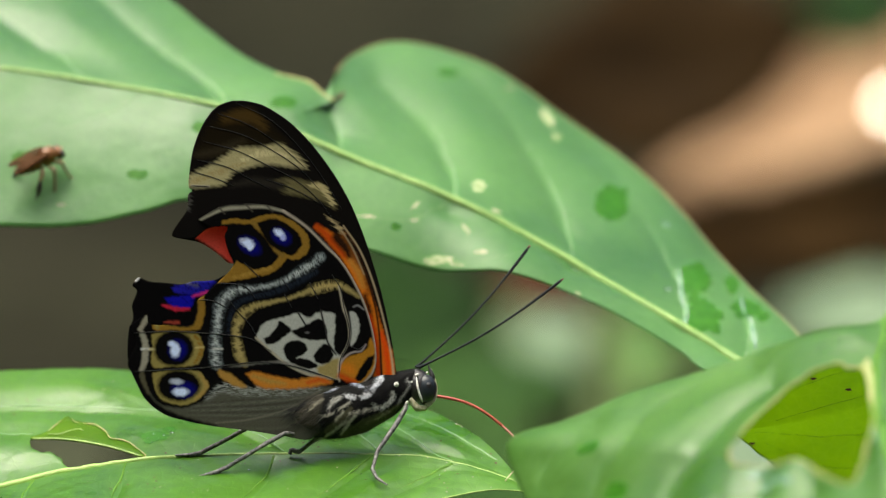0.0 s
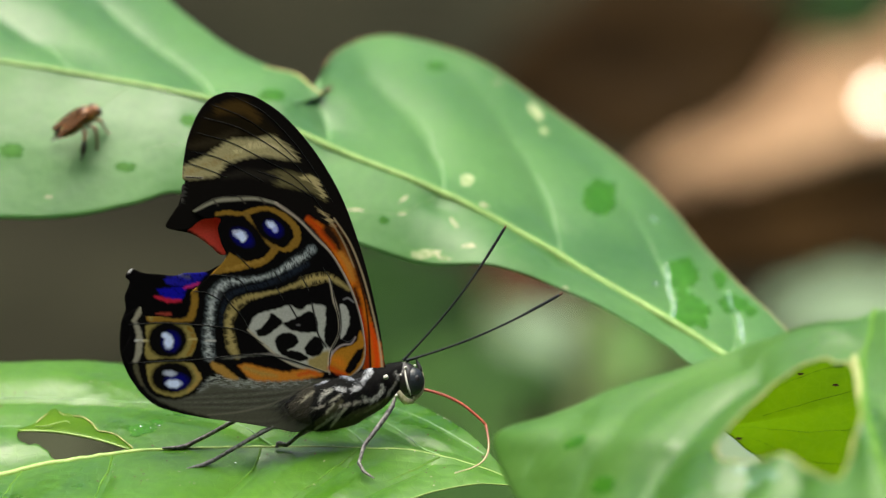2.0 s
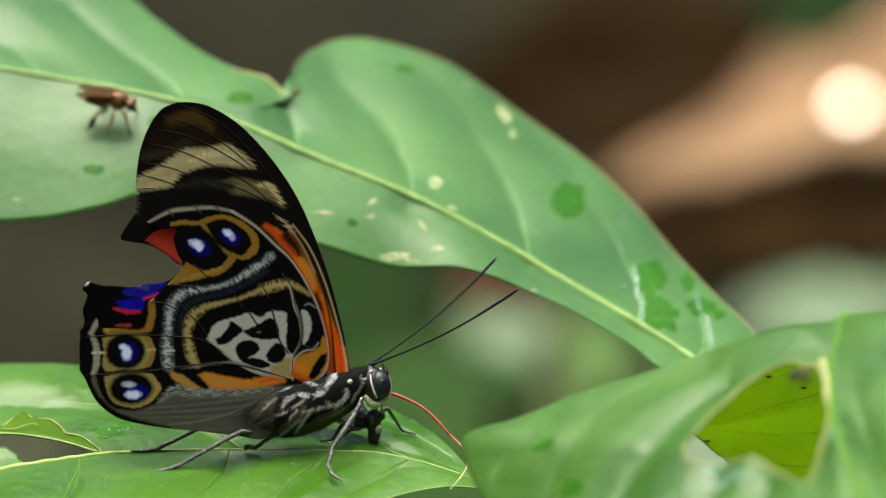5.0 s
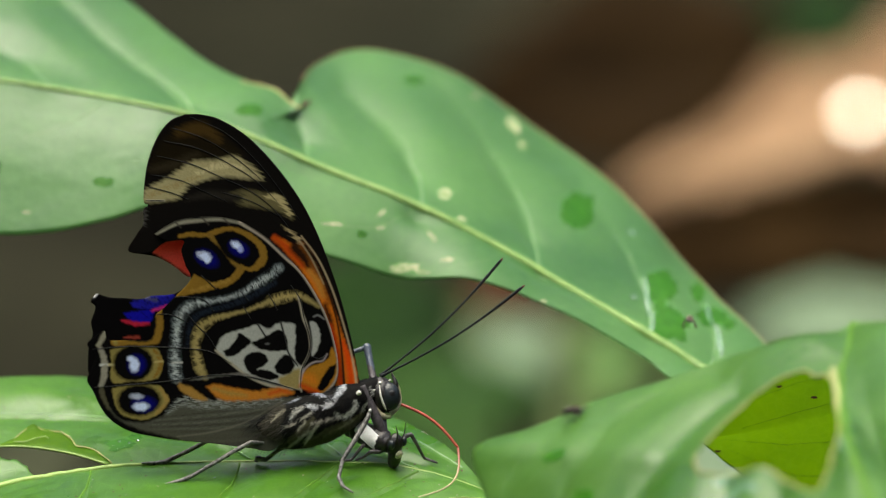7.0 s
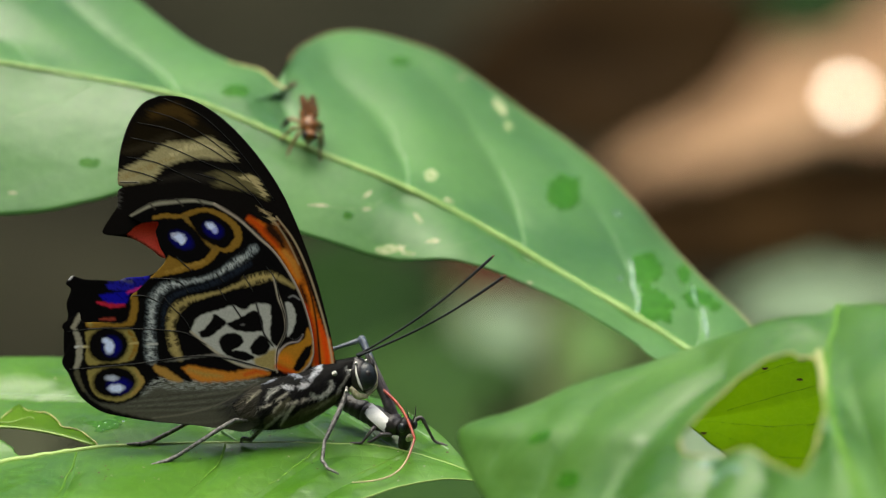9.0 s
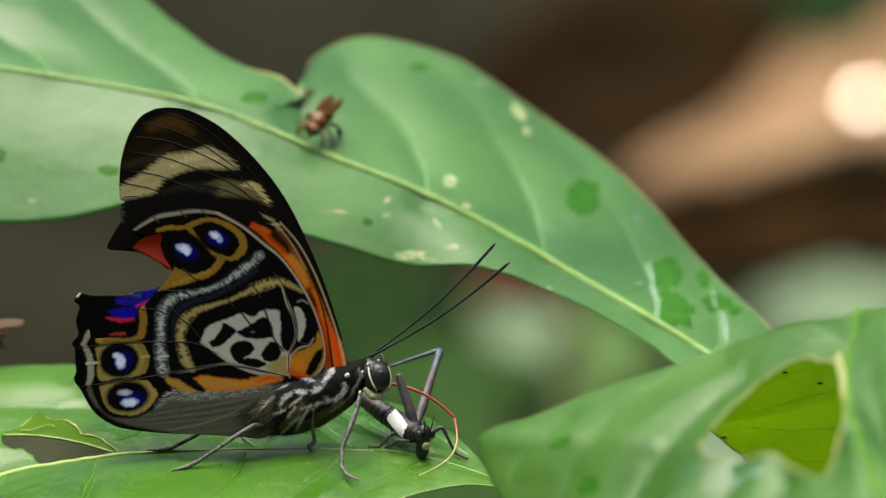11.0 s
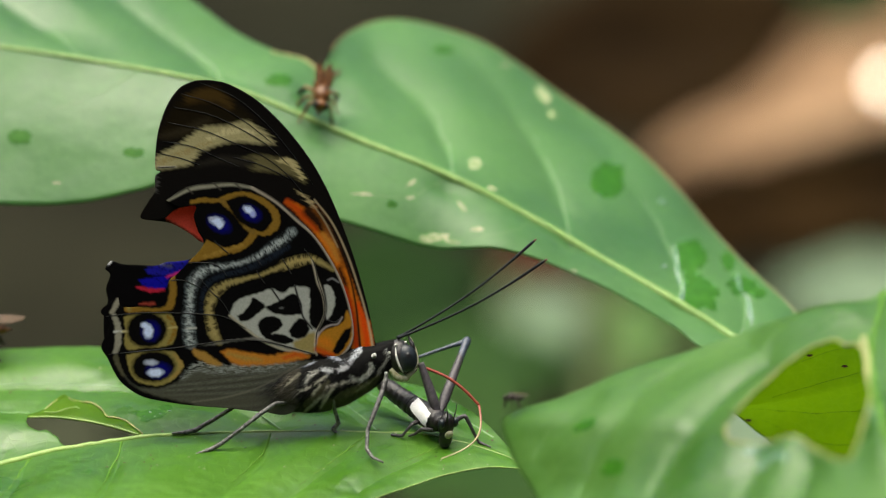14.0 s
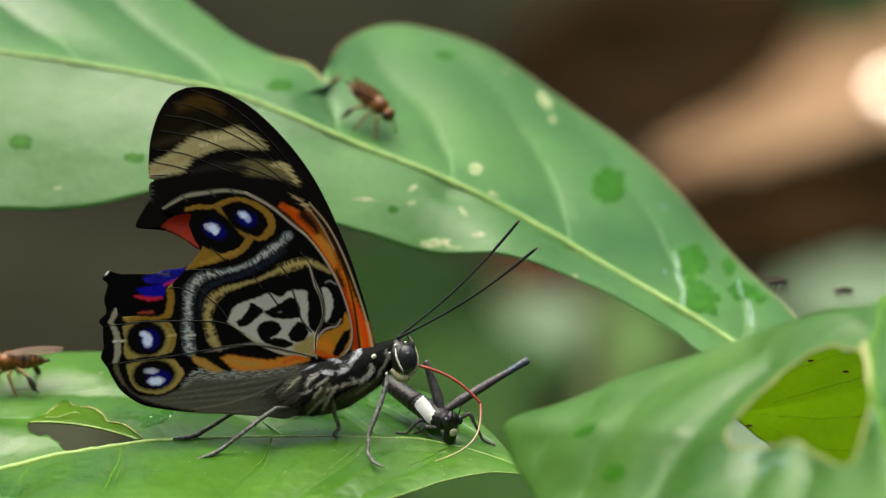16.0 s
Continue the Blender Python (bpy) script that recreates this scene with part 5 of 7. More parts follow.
    p.stroke([(586, 742), (600, 728)], [3, 4], (0.348, 0.33, 0.244), soft=3, fleck=0.1)
    p.stroke([(660, 742), (684, 728)], [2, 3], (0.278, 0.26, 0.157), soft=3, fleck=0.1)
    p.stroke([(612, 690), (618, 684)], [4, 4], BLACK, soft=3, fleck=0.1)
    p.stroke([(678, 722), (690, 716), (700, 704)], [3, 5, 4], BLACK, soft=3, fleck=0.1)


def body():
    # thorax and abdomen lofted along the body's axis
    ax = spline([loc(470, 722), loc(510, 728), loc(545, 732), (loc(590, 728)), loc(640, 716), loc(690, 695), loc(722, 680), loc(742, 672)], 40)
    rz = np.interp(np.linspace(0, 1, 40), [0, .15, .3, .45, .6, .78, .9, 1], [10, 26, 42, 50, 48, 40, 27, 20]) * CH
    verts, faces, seg = [], [], 36
    tan = np.gradient(ax, axis=0)
    for i in range(40):
        t = Vector(tan[i]).normalized()
        u = Vector((0, 1, 0))
        v = t.cross(u).normalized()
        for k in range(seg):
            an = 2 * math.pi * k / seg
            e = 1 + 0.06 * noise.noise(Vector((i * 0.35, math.cos(an) * 2, math.sin(an) * 2)))
            verts.append(Vector(ax[i]) + (u * math.cos(an) * 0.80 + v * math.sin(an)) * rz[i] * e)
    for i in range(39):
        for k in range(seg):
            k2 = (k + 1) % seg
            faces.append((i * seg + k, i * seg + k2, (i + 1) * seg + k2, (i + 1) * seg + k))
    # denser skin for the streaks
    me = mesh_from("thorax", verts, faces)
    bm = bmesh.new()
    bm.from_mesh(me)
    bmesh.ops.subdivide_edges(bm, edges=bm.edges[:], cuts=3, use_grid_fill=True)
    bmesh.ops.recalc_face_normals(bm, faces=bm.faces[:])
    bm.to_mesh(me)
    vs = [v.co.copy() for v in bm.verts]
    ns = [v.normal.copy() for v in bm.verts]
    bm.free()
    pig = coat(vs, (0.0048, 0.0046, 0.0041))
    at = me.color_attributes.new("pigment", "FLOAT_COLOR", "POINT")
    rgba = np.ones((len(vs), 4), np.float32)
    rgba[:, :3] = pig
    at.data.foreach_set("color", rgba.ravel())
    me.polygons.foreach_set("use_smooth", [True] * len(me.polygons))
    put("thorax", me, M_FUR, butterfly, "furry black thorax streaked with off-white")
    # lying hair
    rng = random.Random(2)
    hv, hf, hc = [], [], []
    back = Vector((-1, 0, -0.6)).normalized()
    for _ in range(15000):
        k = rng.randrange(len(vs))
        p, nn = vs[k], ns[k]
        if p.y > 0.0015:
            continue
        d = (back + nn * rng.uniform(0.12, 0.5) + Vector((rng.gauss(0, .22), rng.gauss(0, .2), rng.gauss(0, .28)))).normalized()
        side = d.cross(nn).normalized() * (0.014 * MM)
        ln = rng.uniform(0.3, 0.8) * MM * (2.0 if p.x < -2.6 * MM and rng.random() < 0.5 else 1.0)
        o = len(hv)
        tip = p + d * ln + nn * ln * 0.05 - Vector((0, 0, ln * 0.1))
        hv += [p - side, p + side, p + d * ln * 0.55 + side * 0.7 + nn * ln * 0.04, p + d * ln * 0.55 - side * 0.7 + nn * ln * 0.04, tip]
        hf += [(o, o + 1, o + 2, o + 3), (o + 3, o + 2, o + 4)]
        hc += [pig[k] * rng.uniform(0.55, 1.7) + (0.02 if p.x < -2.6 * MM else 0.0022) * rng.random()] * 5
    hair = put("hair", mesh_from("hair", hv, hf, pigment=np.array(hc)), M_FUR, butterfly, "fine lying body hair")
    tagged(hair, kind="stuff")
    # head
    head = put("head", mesh_from("head", *join(blob_data(loc(738, 684), (1.5 * MM, 1.6 * MM, 1.9 * MM), wob=0.05), blob_data(loc(752, 700), (1.0 * MM, 0.9 * MM, 1.2 * MM), wob=0.05))), M_NYMPH, butterfly, "small black head")
    blob("eye", loc(751, 688, -0.85), (1.16 * MM, 1.0 * MM, 1.55 * MM), M_EYE, head, "glossy dark grey compound eye", turn=Matrix.Rotation(radians(-6), 3, "Y"), seg=32, ring=20)
    blob("eye_spot", loc(752, 684, -1.72), (0.34 * MM, 0.16 * MM, 0.42 * MM), M_NYHEAD, head, "darker middle of the eye", seg=16, ring=10)
    tube("eye_ring", spline([loc(732, 668, -1.3), loc(732, 684, -1.75), loc(737, 702, -1.7), loc(743, 713, -1.3)], 24), np.interp(np.linspace(0, 1, 24), [0, .3, .8, 1], [.06, .11, .13, .04]) * MM, M_WHITE, head, "white crescent behind the eye")
    tube("palp", spline([loc(752, 720, -0.5), loc(766, 706, -0.6), loc(769, 684, -0.6), loc(764, 664, -0.5), loc(758, 650, -0.4)], 30), np.interp(np.linspace(0, 1, 30), [0, .25, .6, .9, 1], [.3, .26, .13, .11, .04]) * MM, M_CREAM, head, "cream palp in front of the face")
    tube("palp_edge", spline([loc(760, 690, -0.7), loc(762, 668, -0.8), loc(757, 652, -0.6), loc(756, 646, -0.5)], 16), np.interp(np.linspace(0, 1, 16), [0, .5, 1], [.2, .3, .06]) * MM, M_NYMPH, head, "black outer edge of the palp")
    tube("throat", spline([loc(722, 706, -0.9), loc(735, 722, -0.7), loc(752, 724, -0.4)], 16), np.interp(np.linspace(0, 1, 16), [0, .5, 1], [.25, .42, .28]) * MM, M_CREAM, head, "yellowish cream throat")
    for a, b, r in ((733, 664, 0.17), (750, 660, 0.14), (720, 676, 0.13), (693, 680, 0.28), (712, 712, 0.16)):
        blob("white_tuft", loc(a, b, -1.35 if a > 730 else -2.2), (r * MM,) * 3, M_WHITE, head, wob=0.3, seg=10, ring=6)


body()

# antennae: built along +x from their root, slightly curved, with ringed joints and a thickened club
ANT_LEN = 303 * CH


def antenna(y, label):
    n = 120
    t = np.linspace(0, 1, n)
    path = np.stack([t * ANT_LEN, np.zeros(n), -0.035 * ANT_LEN * np.sin(math.pi * t)], 1)
    r = np.interp(t, [0, .04, .1, .7, .8, .95, .99, 1], [.22, .16, .125, .125, .165, .175, .11, .04]) * (1 + 0.10 * np.sign(np.sin(t * 2 * math.pi * 46))) * MM
    ob = tube("antenna", path, r, M_ANT, butterfly, label, sides=9)
    tube("antenna_tip", path[-4:] * np.array([1.002, 1, 1]), r[-4:] * 1.04, M_ANTTIP, ob, "rusty orange tip", sides=8)
    ob.matrix_basis = Matrix.Translation(loc(738, 652, y))
    return ob


antenna_near = antenna(-0.5, "thin black ringed antenna with a rusty tip")
antenna_far = antenna(0.5, "thin black ringed antenna with a rusty tip")

# proboscis: two rigid arcs, root to knee and knee to tip, each along +x
UP_LEN, LOW_LEN = 133 * CH, 156 * CH


def fading(name, stops, length):
    """A cuticle whose colour runs along the part from root to tip."""
    m, n, l, p = material(name)
    tc, sep, div = n.new("ShaderNodeTexCoord"), n.new("ShaderNodeSeparateXYZ"), n.new("ShaderNodeMath")
    div.operation, div.inputs[1].default_value = "DIVIDE", length
    l.new(tc.outputs["Object"], sep.inputs[0])
    l.new(sep.outputs[0], div.inputs[0])
    l.new(ramp(n, l, div.outputs[0], stops).outputs[0], p.inputs["Base Color"])
    p.inputs["Roughness"].default_value = 0.4
    return m


M_FADE = fading("red_to_straw_proboscis", [(0.0, (0.30, 0.055, 0.035)), (0.15, (0.28, 0.10, 0.06)), (0.36, (0.38, 0.28, 0.15)), (1.0, (0.48, 0.45, 0.24))], LOW_LEN)


def arc(name, length, bulge, r0, r1, mat, parent, label):
    t = np.linspace(0, 1, 40)
    path = np.stack([t * length, np.zeros(40), bulge * length * np.sin(math.pi * t)], 1)
    return tube(name, path, np.interp(t, [0, 1], [r0, r1]) * MM, mat, parent, label, sides=10)


probo_up = arc("proboscis", UP_LEN, 0.09, 0.18, 0.15, M_RED, butterfly, "uncoiled brick-red proboscis")
probo_low = arc("proboscis_tip", LOW_LEN, 0.20, 0.14, 0.07, M_FADE, butterfly, "pale tan outer half of the proboscis")
probo_up.matrix_basis = Matrix.Translation(loc(767, 702))

# legs: feet stay on the leaf; each mesh starts at its foot
LEGS = []


def seen(a, b, w):
    """A place in the butterfly's space from the chart and the depth in mm, as it stands at the start."""
    c, s = math.cos(radians(YAW0)), math.sin(radians(YAW0))
    return Vector(((a - OA) * CH * c + w * MM * s, -(a - OA) * CH * s + w * MM * c, (OB - b) * CH))


def leg(chain, depths, radii, label):
    pts = [seen(*q, w) for q, w in zip(chain, depths)]
    foot = pts[0].copy()
    pts = [p - foot for p in pts]
    path = []
    for p, q in zip(pts, pts[1:]):
        path += [p.lerp(q, k / 14) for k in range(14)]
    path.append(pts[-1])
    r = np.interp(np.linspace(0, 1, len(path)), np.linspace(0, 1, len(radii)), radii) * MM
    r = r * (1 + 0.08 * np.sin(np.arange(len(path)) * 2.1))
    ob = tube("leg", path, r, M_LEG, butterfly, label, sides=9)
    ob.matrix_basis = Matrix.Translation(foot)
    LEGS.append(ob)
    return ob


leg([(357, 839), (385, 833), (405, 824), (440, 803), (476, 781), (506, 765), (530, 766), (548, 752)], [-4.75, -4.0, -3.6, -3.6, -3.6, -3.3, -2.4, -1.6], [.10, .23, .26, .22, .23, .25, .26, .20, .14, .10], "thin grey scaled hind leg")
leg([(310, 806), (335, 806), (352, 803), (390, 784), (428, 763), (470, 742), (520, 735)], [0.1, 0.25, 0.5, 0.5, 0.4, 0.0, -0.4], [.09, .24, .27, .24, .25, .26, .24], "thin grey scaled hind leg")
leg([(686, 853), (668, 842), (660, 828), (668, 798), (676, 786), (700, 752), (716, 726), (720, 712)], [-6.35, -5.4, -4.1, -3.0, -2.7, -1.6, -0.7, 0.15], [.10, .19, .22, .21, .23, .28, .30, .26, .14], "stout grey scaled middle leg")
leg([(512, 804), (516, 797), (530, 800), (552, 782), (584, 764)], [0.3, 0.25, 0.1, -0.6, -1.4], [.18, .28, .24, .22, .24], "short pale-footed middle leg")


# ---- the grasshopper nymph on the perch leaf ----
def limb(name, pts, radii, mat, parent, label=""):
    # straight joints with barely rounded knees
    fine = []
    for p, q in zip(pts, pts[1:]):
        p, q = Vector(p) * MM, Vector(q) * MM
        fine += [p.lerp(q, k / 12) for k in range(12)]
    fine.append(Vector(pts[-1]) * MM)
    path = [fine[0]] + [(a + b * 2 + c) / 4 for a, b, c in zip(fine, fine[1:], fine[2:])] + [fine[-1]]
    r = np.interp(np.linspace(0, 1, len(path)), np.linspace(0, 1, len(radii)), radii) * MM
    return tube(name, path, r, mat, parent, label, sides=8)


nymph = new("grasshopper_nymph")
tagged(nymph, "dark grasshopper nymph with a white saddle, crawling on the leaf", "grasshopper")


def build_nymph():
    path = [Vector(p) * MM for p in [(-13, 0, 2.6), (-11, 0, 2.5), (-8, 0, 2.3), (-5.5, 0, 2.2), (-3.5, 0, 2.2), (-2.0, 0, 2.2), (-0.9, 0, 2.2), (-0.4, 0, 2.2)]]
    p = spline(path, 48)
    r = np.interp(np.linspace(0, 1, 48), [0, .1, .3, .5, .7, .82, .93, 1], [.25, .65, .98, 1.08, 1.2, 1.40, 1.3, .85]) * (1 + 0.05 * np.sin(np.arange(48) * 1.9)) * MM
    tube("abdomen", p[:30], r[:30], M_NYMPH, nymph, "ringed dark abdomen", sides=18)
    th = tube("thorax", p[29:], r[29:], M_NYMPH, nymph, "dark grey-brown thorax", sides=18)
    # white saddle: a curved plate over the back
    verts, faces = [], []
    for i in range(10):
        f = i / 9
        c = Vector((-4.4 + 3.0 * f, 0, 2.2))
        rad = 1.46 + 0.08 * math.sin(f * 3)
        for k in range(13):
            an = radians(-112 + 45 * (1 - f) + (62 + 10 * f) * k / 12)
            wob = 1 + 0.02 * noise.noise(Vector((i, k, 0)))
            verts.append((c + Vector((0.25 * noise.noise(Vector((k * 0.6, i * 0.3, 2))), math.sin(an) * rad * wob, math.cos(an) * rad * wob))) * MM)
    for i in range(9):
        for k in range(12):
            faces.append((i * 13 + k, i * 13 + k + 1, i * 13 + k + 14, i * 13 + k + 13))
    put("saddle", mesh_from("saddle", verts, faces), M_CHALK, th, "chalk-white saddle marking")
    head = put("head", mesh_from("head", *join(blob_data(Vector((0.25, 0, 2.5)) * MM, (0.90 * MM, 0.92 * MM, 1.4 * MM), wob=0.06), blob_data(Vector((0.5, 0, 1.0)) * MM, (0.74 * MM, 0.76 * MM, 1.35 * MM), wob=0.08, seed=3))), M_NYHEAD, nymph, "blunt black head with a cream spot")
    blob("cheek_spot", Vector((1.2, -0.05, 1.75)) * MM, (0.22 * MM, 0.52 * MM, 0.5 * MM), M_CREAM, head, "round cream spot on the face", wob=0.1, seg=14, ring=10)
    for s in (-1, 1):
        blob("eye", Vector((0.6, 0.86 * s, 2.9)) * MM, (0.48 * MM, 0.36 * MM, 0.58 * MM), M_EYE, head, "dark bulging eye")
        limb("antenna", [(0.9, 0.35 * s, 3.3), (1.0, 0.5 * s, 4.4), (0.7, 0.7 * s, 5.4)], [.09, .07, .03], M_NYMPH, head, "short thread-like antenna")
        limb("middle_leg", [(-3.0, 1.0 * s, 1.6), (-2.4, 2.6 * s, 2.0), (-3.0, 3.3 * s, 0.4), (-4.2, 3.8 * s, 0.05)], [.26, .24, .17, .15, .14], M_NYLEG, nymph, "thin dark middle leg")
    limb("front_leg", [(-0.9, 0.9, 1.5), (0.6, 2.4, 3.2), (2.1, 3.5, 0.3), (3.5, 4.2, 0.05)], [.26, .26, .18, .15, .12], M_NYLEG, nymph, "thin dark front leg")
    limb("front_leg", [(-0.9, -0.9, 1.5), (-1.5, -1.9, 1.6), (-2.2, -2.2, 0.7), (-3.0, -2.4, 0.05)], [.26, .26, .18, .15, .12], M_NYLEG, nymph, "thin dark front leg")
    head.matrix_basis = Matrix.Translation(Vector((0.2, 0, 0)) * MM) @ pose(0, 0, 0, 0, 0, -14) @ Matrix.Translation(Vector((-0.2, 0, 0)) * MM)
    limb("hind_leg", [(-1.3, 0.2, 2.7), (-3.1, 0.2, 5.0), (-5.2, 0.2, 7.6)], [.4, .6, .5, .36], M_NYLEG, nymph, "raised grey-brown hind thigh")


build_nymph()
FEMUR, TIBIA = 172 * CH / MM, 95 * CH / MM
femur = limb("hind_leg", [(0, 0, 0), (FEMUR * 0.25, 0, 0.05), (FEMUR * 0.6, 0, 0.05), (FEMUR * 0.93, 0, 0), (FEMUR, 0, 0)], [.36, .60, .52, .42, .40, .38], M_NYLEG, nymph, "long grey-brown hind thigh")
limb("knee", [(FEMUR * 0.72, 0, 0.02), (FEMUR * 0.9, 0, 0.01), (FEMUR, 0, 0), (FEMUR + 0.35, 0, 0)], [.42, .42, .5, .38], M_KNEE, femur, "blue-grey knee")
tibia = limb("shin", [(0, 0, 0), (TIBIA * 0.5, 0, 0.1), (TIBIA, 0, 0)], [.30, .22, .16], M_KNEE, nymph, "thin blue-grey hind shin")


# ---- flies ----
def fly(name, label, size, hide, dark, wing_mat, legs_mat, span=6.4):
    """A fly standing at its origin, facing +x; size is its length in mm, span how long its wings are."""
    f = new(name)
    tagged(f, label, "fly", "flies")
    k = size / 8.0
    V = lambda x, y, z: Vector((x, y, z)) * k
    egg = lambda c, r, **more: blob_data(V(*c) * MM, tuple(q * k * MM for q in r), **more)
    tilt = Matrix.Rotation(radians(-9), 3, "Y")
    put("thorax", mesh_from("thorax", *join(egg((0.7, 0, 4.0), (1.6, 1.25, 1.3), wob=0.1), egg((-0.6, 0, 4.0), (0.8, 0.95, 0.85), wob=0.08, seed=2))), hide, f, "")
    rings = [egg((-1.2 - 0.72 * q, 0, 3.75 - 0.1 * q), (0.75, 1.18 - 0.12 * q * q * 0.4, 1.08 - 0.13 * q * q * 0.4), turn=tilt, wob=0.05, seed=q, seg=16, ring=8) for q in range(5)]
    put("abdomen", mesh_from("abdomen", *join(*rings)), hide, f, "")
    hd = put("head", mesh_from("head", *join(egg((2.6, 0, 3.6), (0.75, 1.0, 0.95)), egg((3.1, 0, 2.9), (0.3, 0.3, 0.6), seg=10, ring=6))), hide, f, "")
    for s in (-1, 1):
        blob("eye", V(2.75, 0.66 * s, 3.75) * MM, (0.52 * k * MM, 0.45 * k * MM, 0.7 * k * MM), dark, hd, seg=14, ring=10)
        verts, faces = [], []
        for i in range(16):
            t = i / 15
            w = 1.35 * math.sin(math.pi * min(1, t * 0.9 + 0.06)) ** 0.55
            for j in range(6):
                u = j / 5 - 0.5
                verts.append(V(0.5 - span * t, s * (0.55 + 0.15 * t + u * w), 5.25 - 0.55 * t - 0.25 * abs(u) + 0.12 * math.sin(t * 5 + s) + 0.12 * s * t) * MM)
        for i in range(15):
            for j in range(5):
                faces.append((i * 6 + j, i * 6 + j + 1, i * 6 + j + 7, i * 6 + j + 6))
        wv = put("wing", mesh_from("wing", verts, faces), wing_mat, f, "")
        md = wv.modifiers.new("thick", "SOLIDIFY")
        md.thickness = 0.00005
        slim = [.24 * k, .26 * k, .17 * k, .15 * k]
        limb("leg", [V(1.3, 0.7 * s, 3.1), V(2.1, 1.5 * s, 3.3), V(2.6, 2.0 * s, 1.5), V(3.2, 2.4 * s, 0.05)], slim, legs_mat, f, "")
        limb("leg", [V(0.3, 0.7 * s, 3.0), V(0.6, 2.0 * s, 3.0), V(0.3, 2.6 * s, 1.5), V(-0.1, 3.0 * s, 0.05)], slim, legs_mat, f, "")
        hip = limb("leg", [V(-0.5, 0.7 * s, 3.1), V(-1.2, 1.7 * s, 3.0), V(-1.9, 2.3 * s, 2.4)], [.28 * k, .3 * k, .22 * k], legs_mat, f, "")
        limb("tufted_shin", [V(-1.9, 2.3 * s, 2.4), V(-2.3, 2.5 * s, 1.4), V(-2.5, 2.6 * s, 0.6), V(-3.1, 2.8 * s, 0.05)], [.2 * k, .4 * k, .38 * k, .16 * k, .14 * k], dark, hip, "dark bristly hind shin")
    return f


def wing_glass(name, colour, alpha):
    m, n, l, p = material(name)
    p.inputs["Base Color"].default_value = (*colour, 1)
    p.inputs["Roughness"].default_value, p.inputs["Specular IOR Level"].default_value = 0.55, 0.05
    t = n.new("ShaderNodeBsdfTransparent")
    ms = n.new("ShaderNodeMixShader")
    v = noise_node(n, l, 1800, 3)
    r = ramp(n, l, v.outputs[0], [(0.4, (alpha - 0.15,) * 3), (0.65, (alpha + 0.1,) * 3)])
    l.new(r.outputs[0], ms.inputs[0])
    l.new(t.outputs[0], ms.inputs[1])
    l.new(p.outputs[0], ms.inputs[2])
    l.new(ms.outputs[0], n["Material Output"].inputs[0])
    return m


M_FLYWING = wing_glass("smoky_fly_wing", (0.062, 0.025, 0.007), 0.85)
M_FLYPALE = wing_glass("grey_brown_fly_wing", (0.17, 0.12, 0.085), 0.62)
M_FLYWING2 = wing_glass("clear_fly_wing", (0.16, 0.12, 0.09), 0.4)
fly_brown = fly("fly", "rusty brown fly walking over the pale green leaf", 6.7, M_FLY, M_FLYDARK, M_FLYWING, M_FLYLEG, span=5.6)
fly_perch = fly("fly", "rusty brown fly with a smoky wing on the perch leaf", 7.0, M_FLY, M_FLYDARK, M_FLYPALE, M_FLYLEG, span=7.2)
fly_small = fly("fly", "tiny black-brown fly roaming over the leaves", 2.4, M_FLYDARK, M_FLYDARK, M_FLYWING2, M_FLYDARK)
fly_tiny = fly("fly", "tiny black-brown fly near the broad leaf", 2.2, M_FLYDARK, M_FLYDARK, M_FLYWING2, M_FLYDARK)


def perched(blade, a, b, heading):
    """The pose of an insect standing on a leaf at a chart place, its heading in degrees from across towards away."""
    s, v = blade.find(a, b)
    i = min(int(s * (blade.n - 1)), blade.n - 1)
    p = Vector(blade.on(s, v, 0.05))
    n = Vector(blade.nrm[i])
    e1 = Vector((1, 0, 0)) - n * n.x
    e1.normalize()
    e2 = n.cross(e1)
    # slide to the exact chart place in the leaf's plane
    ray = (spot(a, b) - EYE).normalized()
    den = ray.dot(n)
    if abs(den) > 0.05:
        p2 = EYE + ray * ((p - EYE).dot(n) / den)
        if (p2 - p).length < 0.004:
            p = p2
    x = e1 * math.cos(radians(heading)) + e2 * math.sin(radians(heading))
    y = n.cross(x)
    return Matrix(((x.x, y.x, n.x, p.x), (x.y, y.y, n.y, p.y), (x.z, y.z, n.z, p.z), (0, 0, 0, 1)))


# ---- dew on the perch leaf ----
def dew():
    m, n, l, p = material("water")
    p.inputs["Transmission Weight"].default_value, p.inputs["Roughness"].default_value, p.inputs["IOR"].default_value = 1.0, 0.02, 1.33
    p.inputs["Base Color"].default_value = (0.95, 1.0, 0.95, 1)
    rng = random.Random(8)
    places = [(262, 775), (272, 770), (280, 777), (290, 771), (298, 764), (268, 782), (305, 768), (185, 758), (150, 722), (700, 806), (778, 842), (640, 840), (225, 836), (440, 832), (95, 700), (28, 712), (205, 690)]
    me = None
    for a, b in places:
        r = rng.uniform(0.07, 0.17) * MM
        s, v = PERCH.find(a, b)
        if me is None:
            me = mesh_from("dew_drop", *blob_data((0, 0, 0), (1, 1, 0.62), seg=14, ring=8, wob=0.05))
        ob = put("dew_drop", me, m)
        ob.matrix_basis = Matrix.Translation(Vector(PERCH.on(s, v, 0.02))) @ Matrix.Diagonal((r, r, r, 1))
        tagged(ob, "tiny clear dew drop resting on the green leaf", "dew drop", "dew drops")


dew()


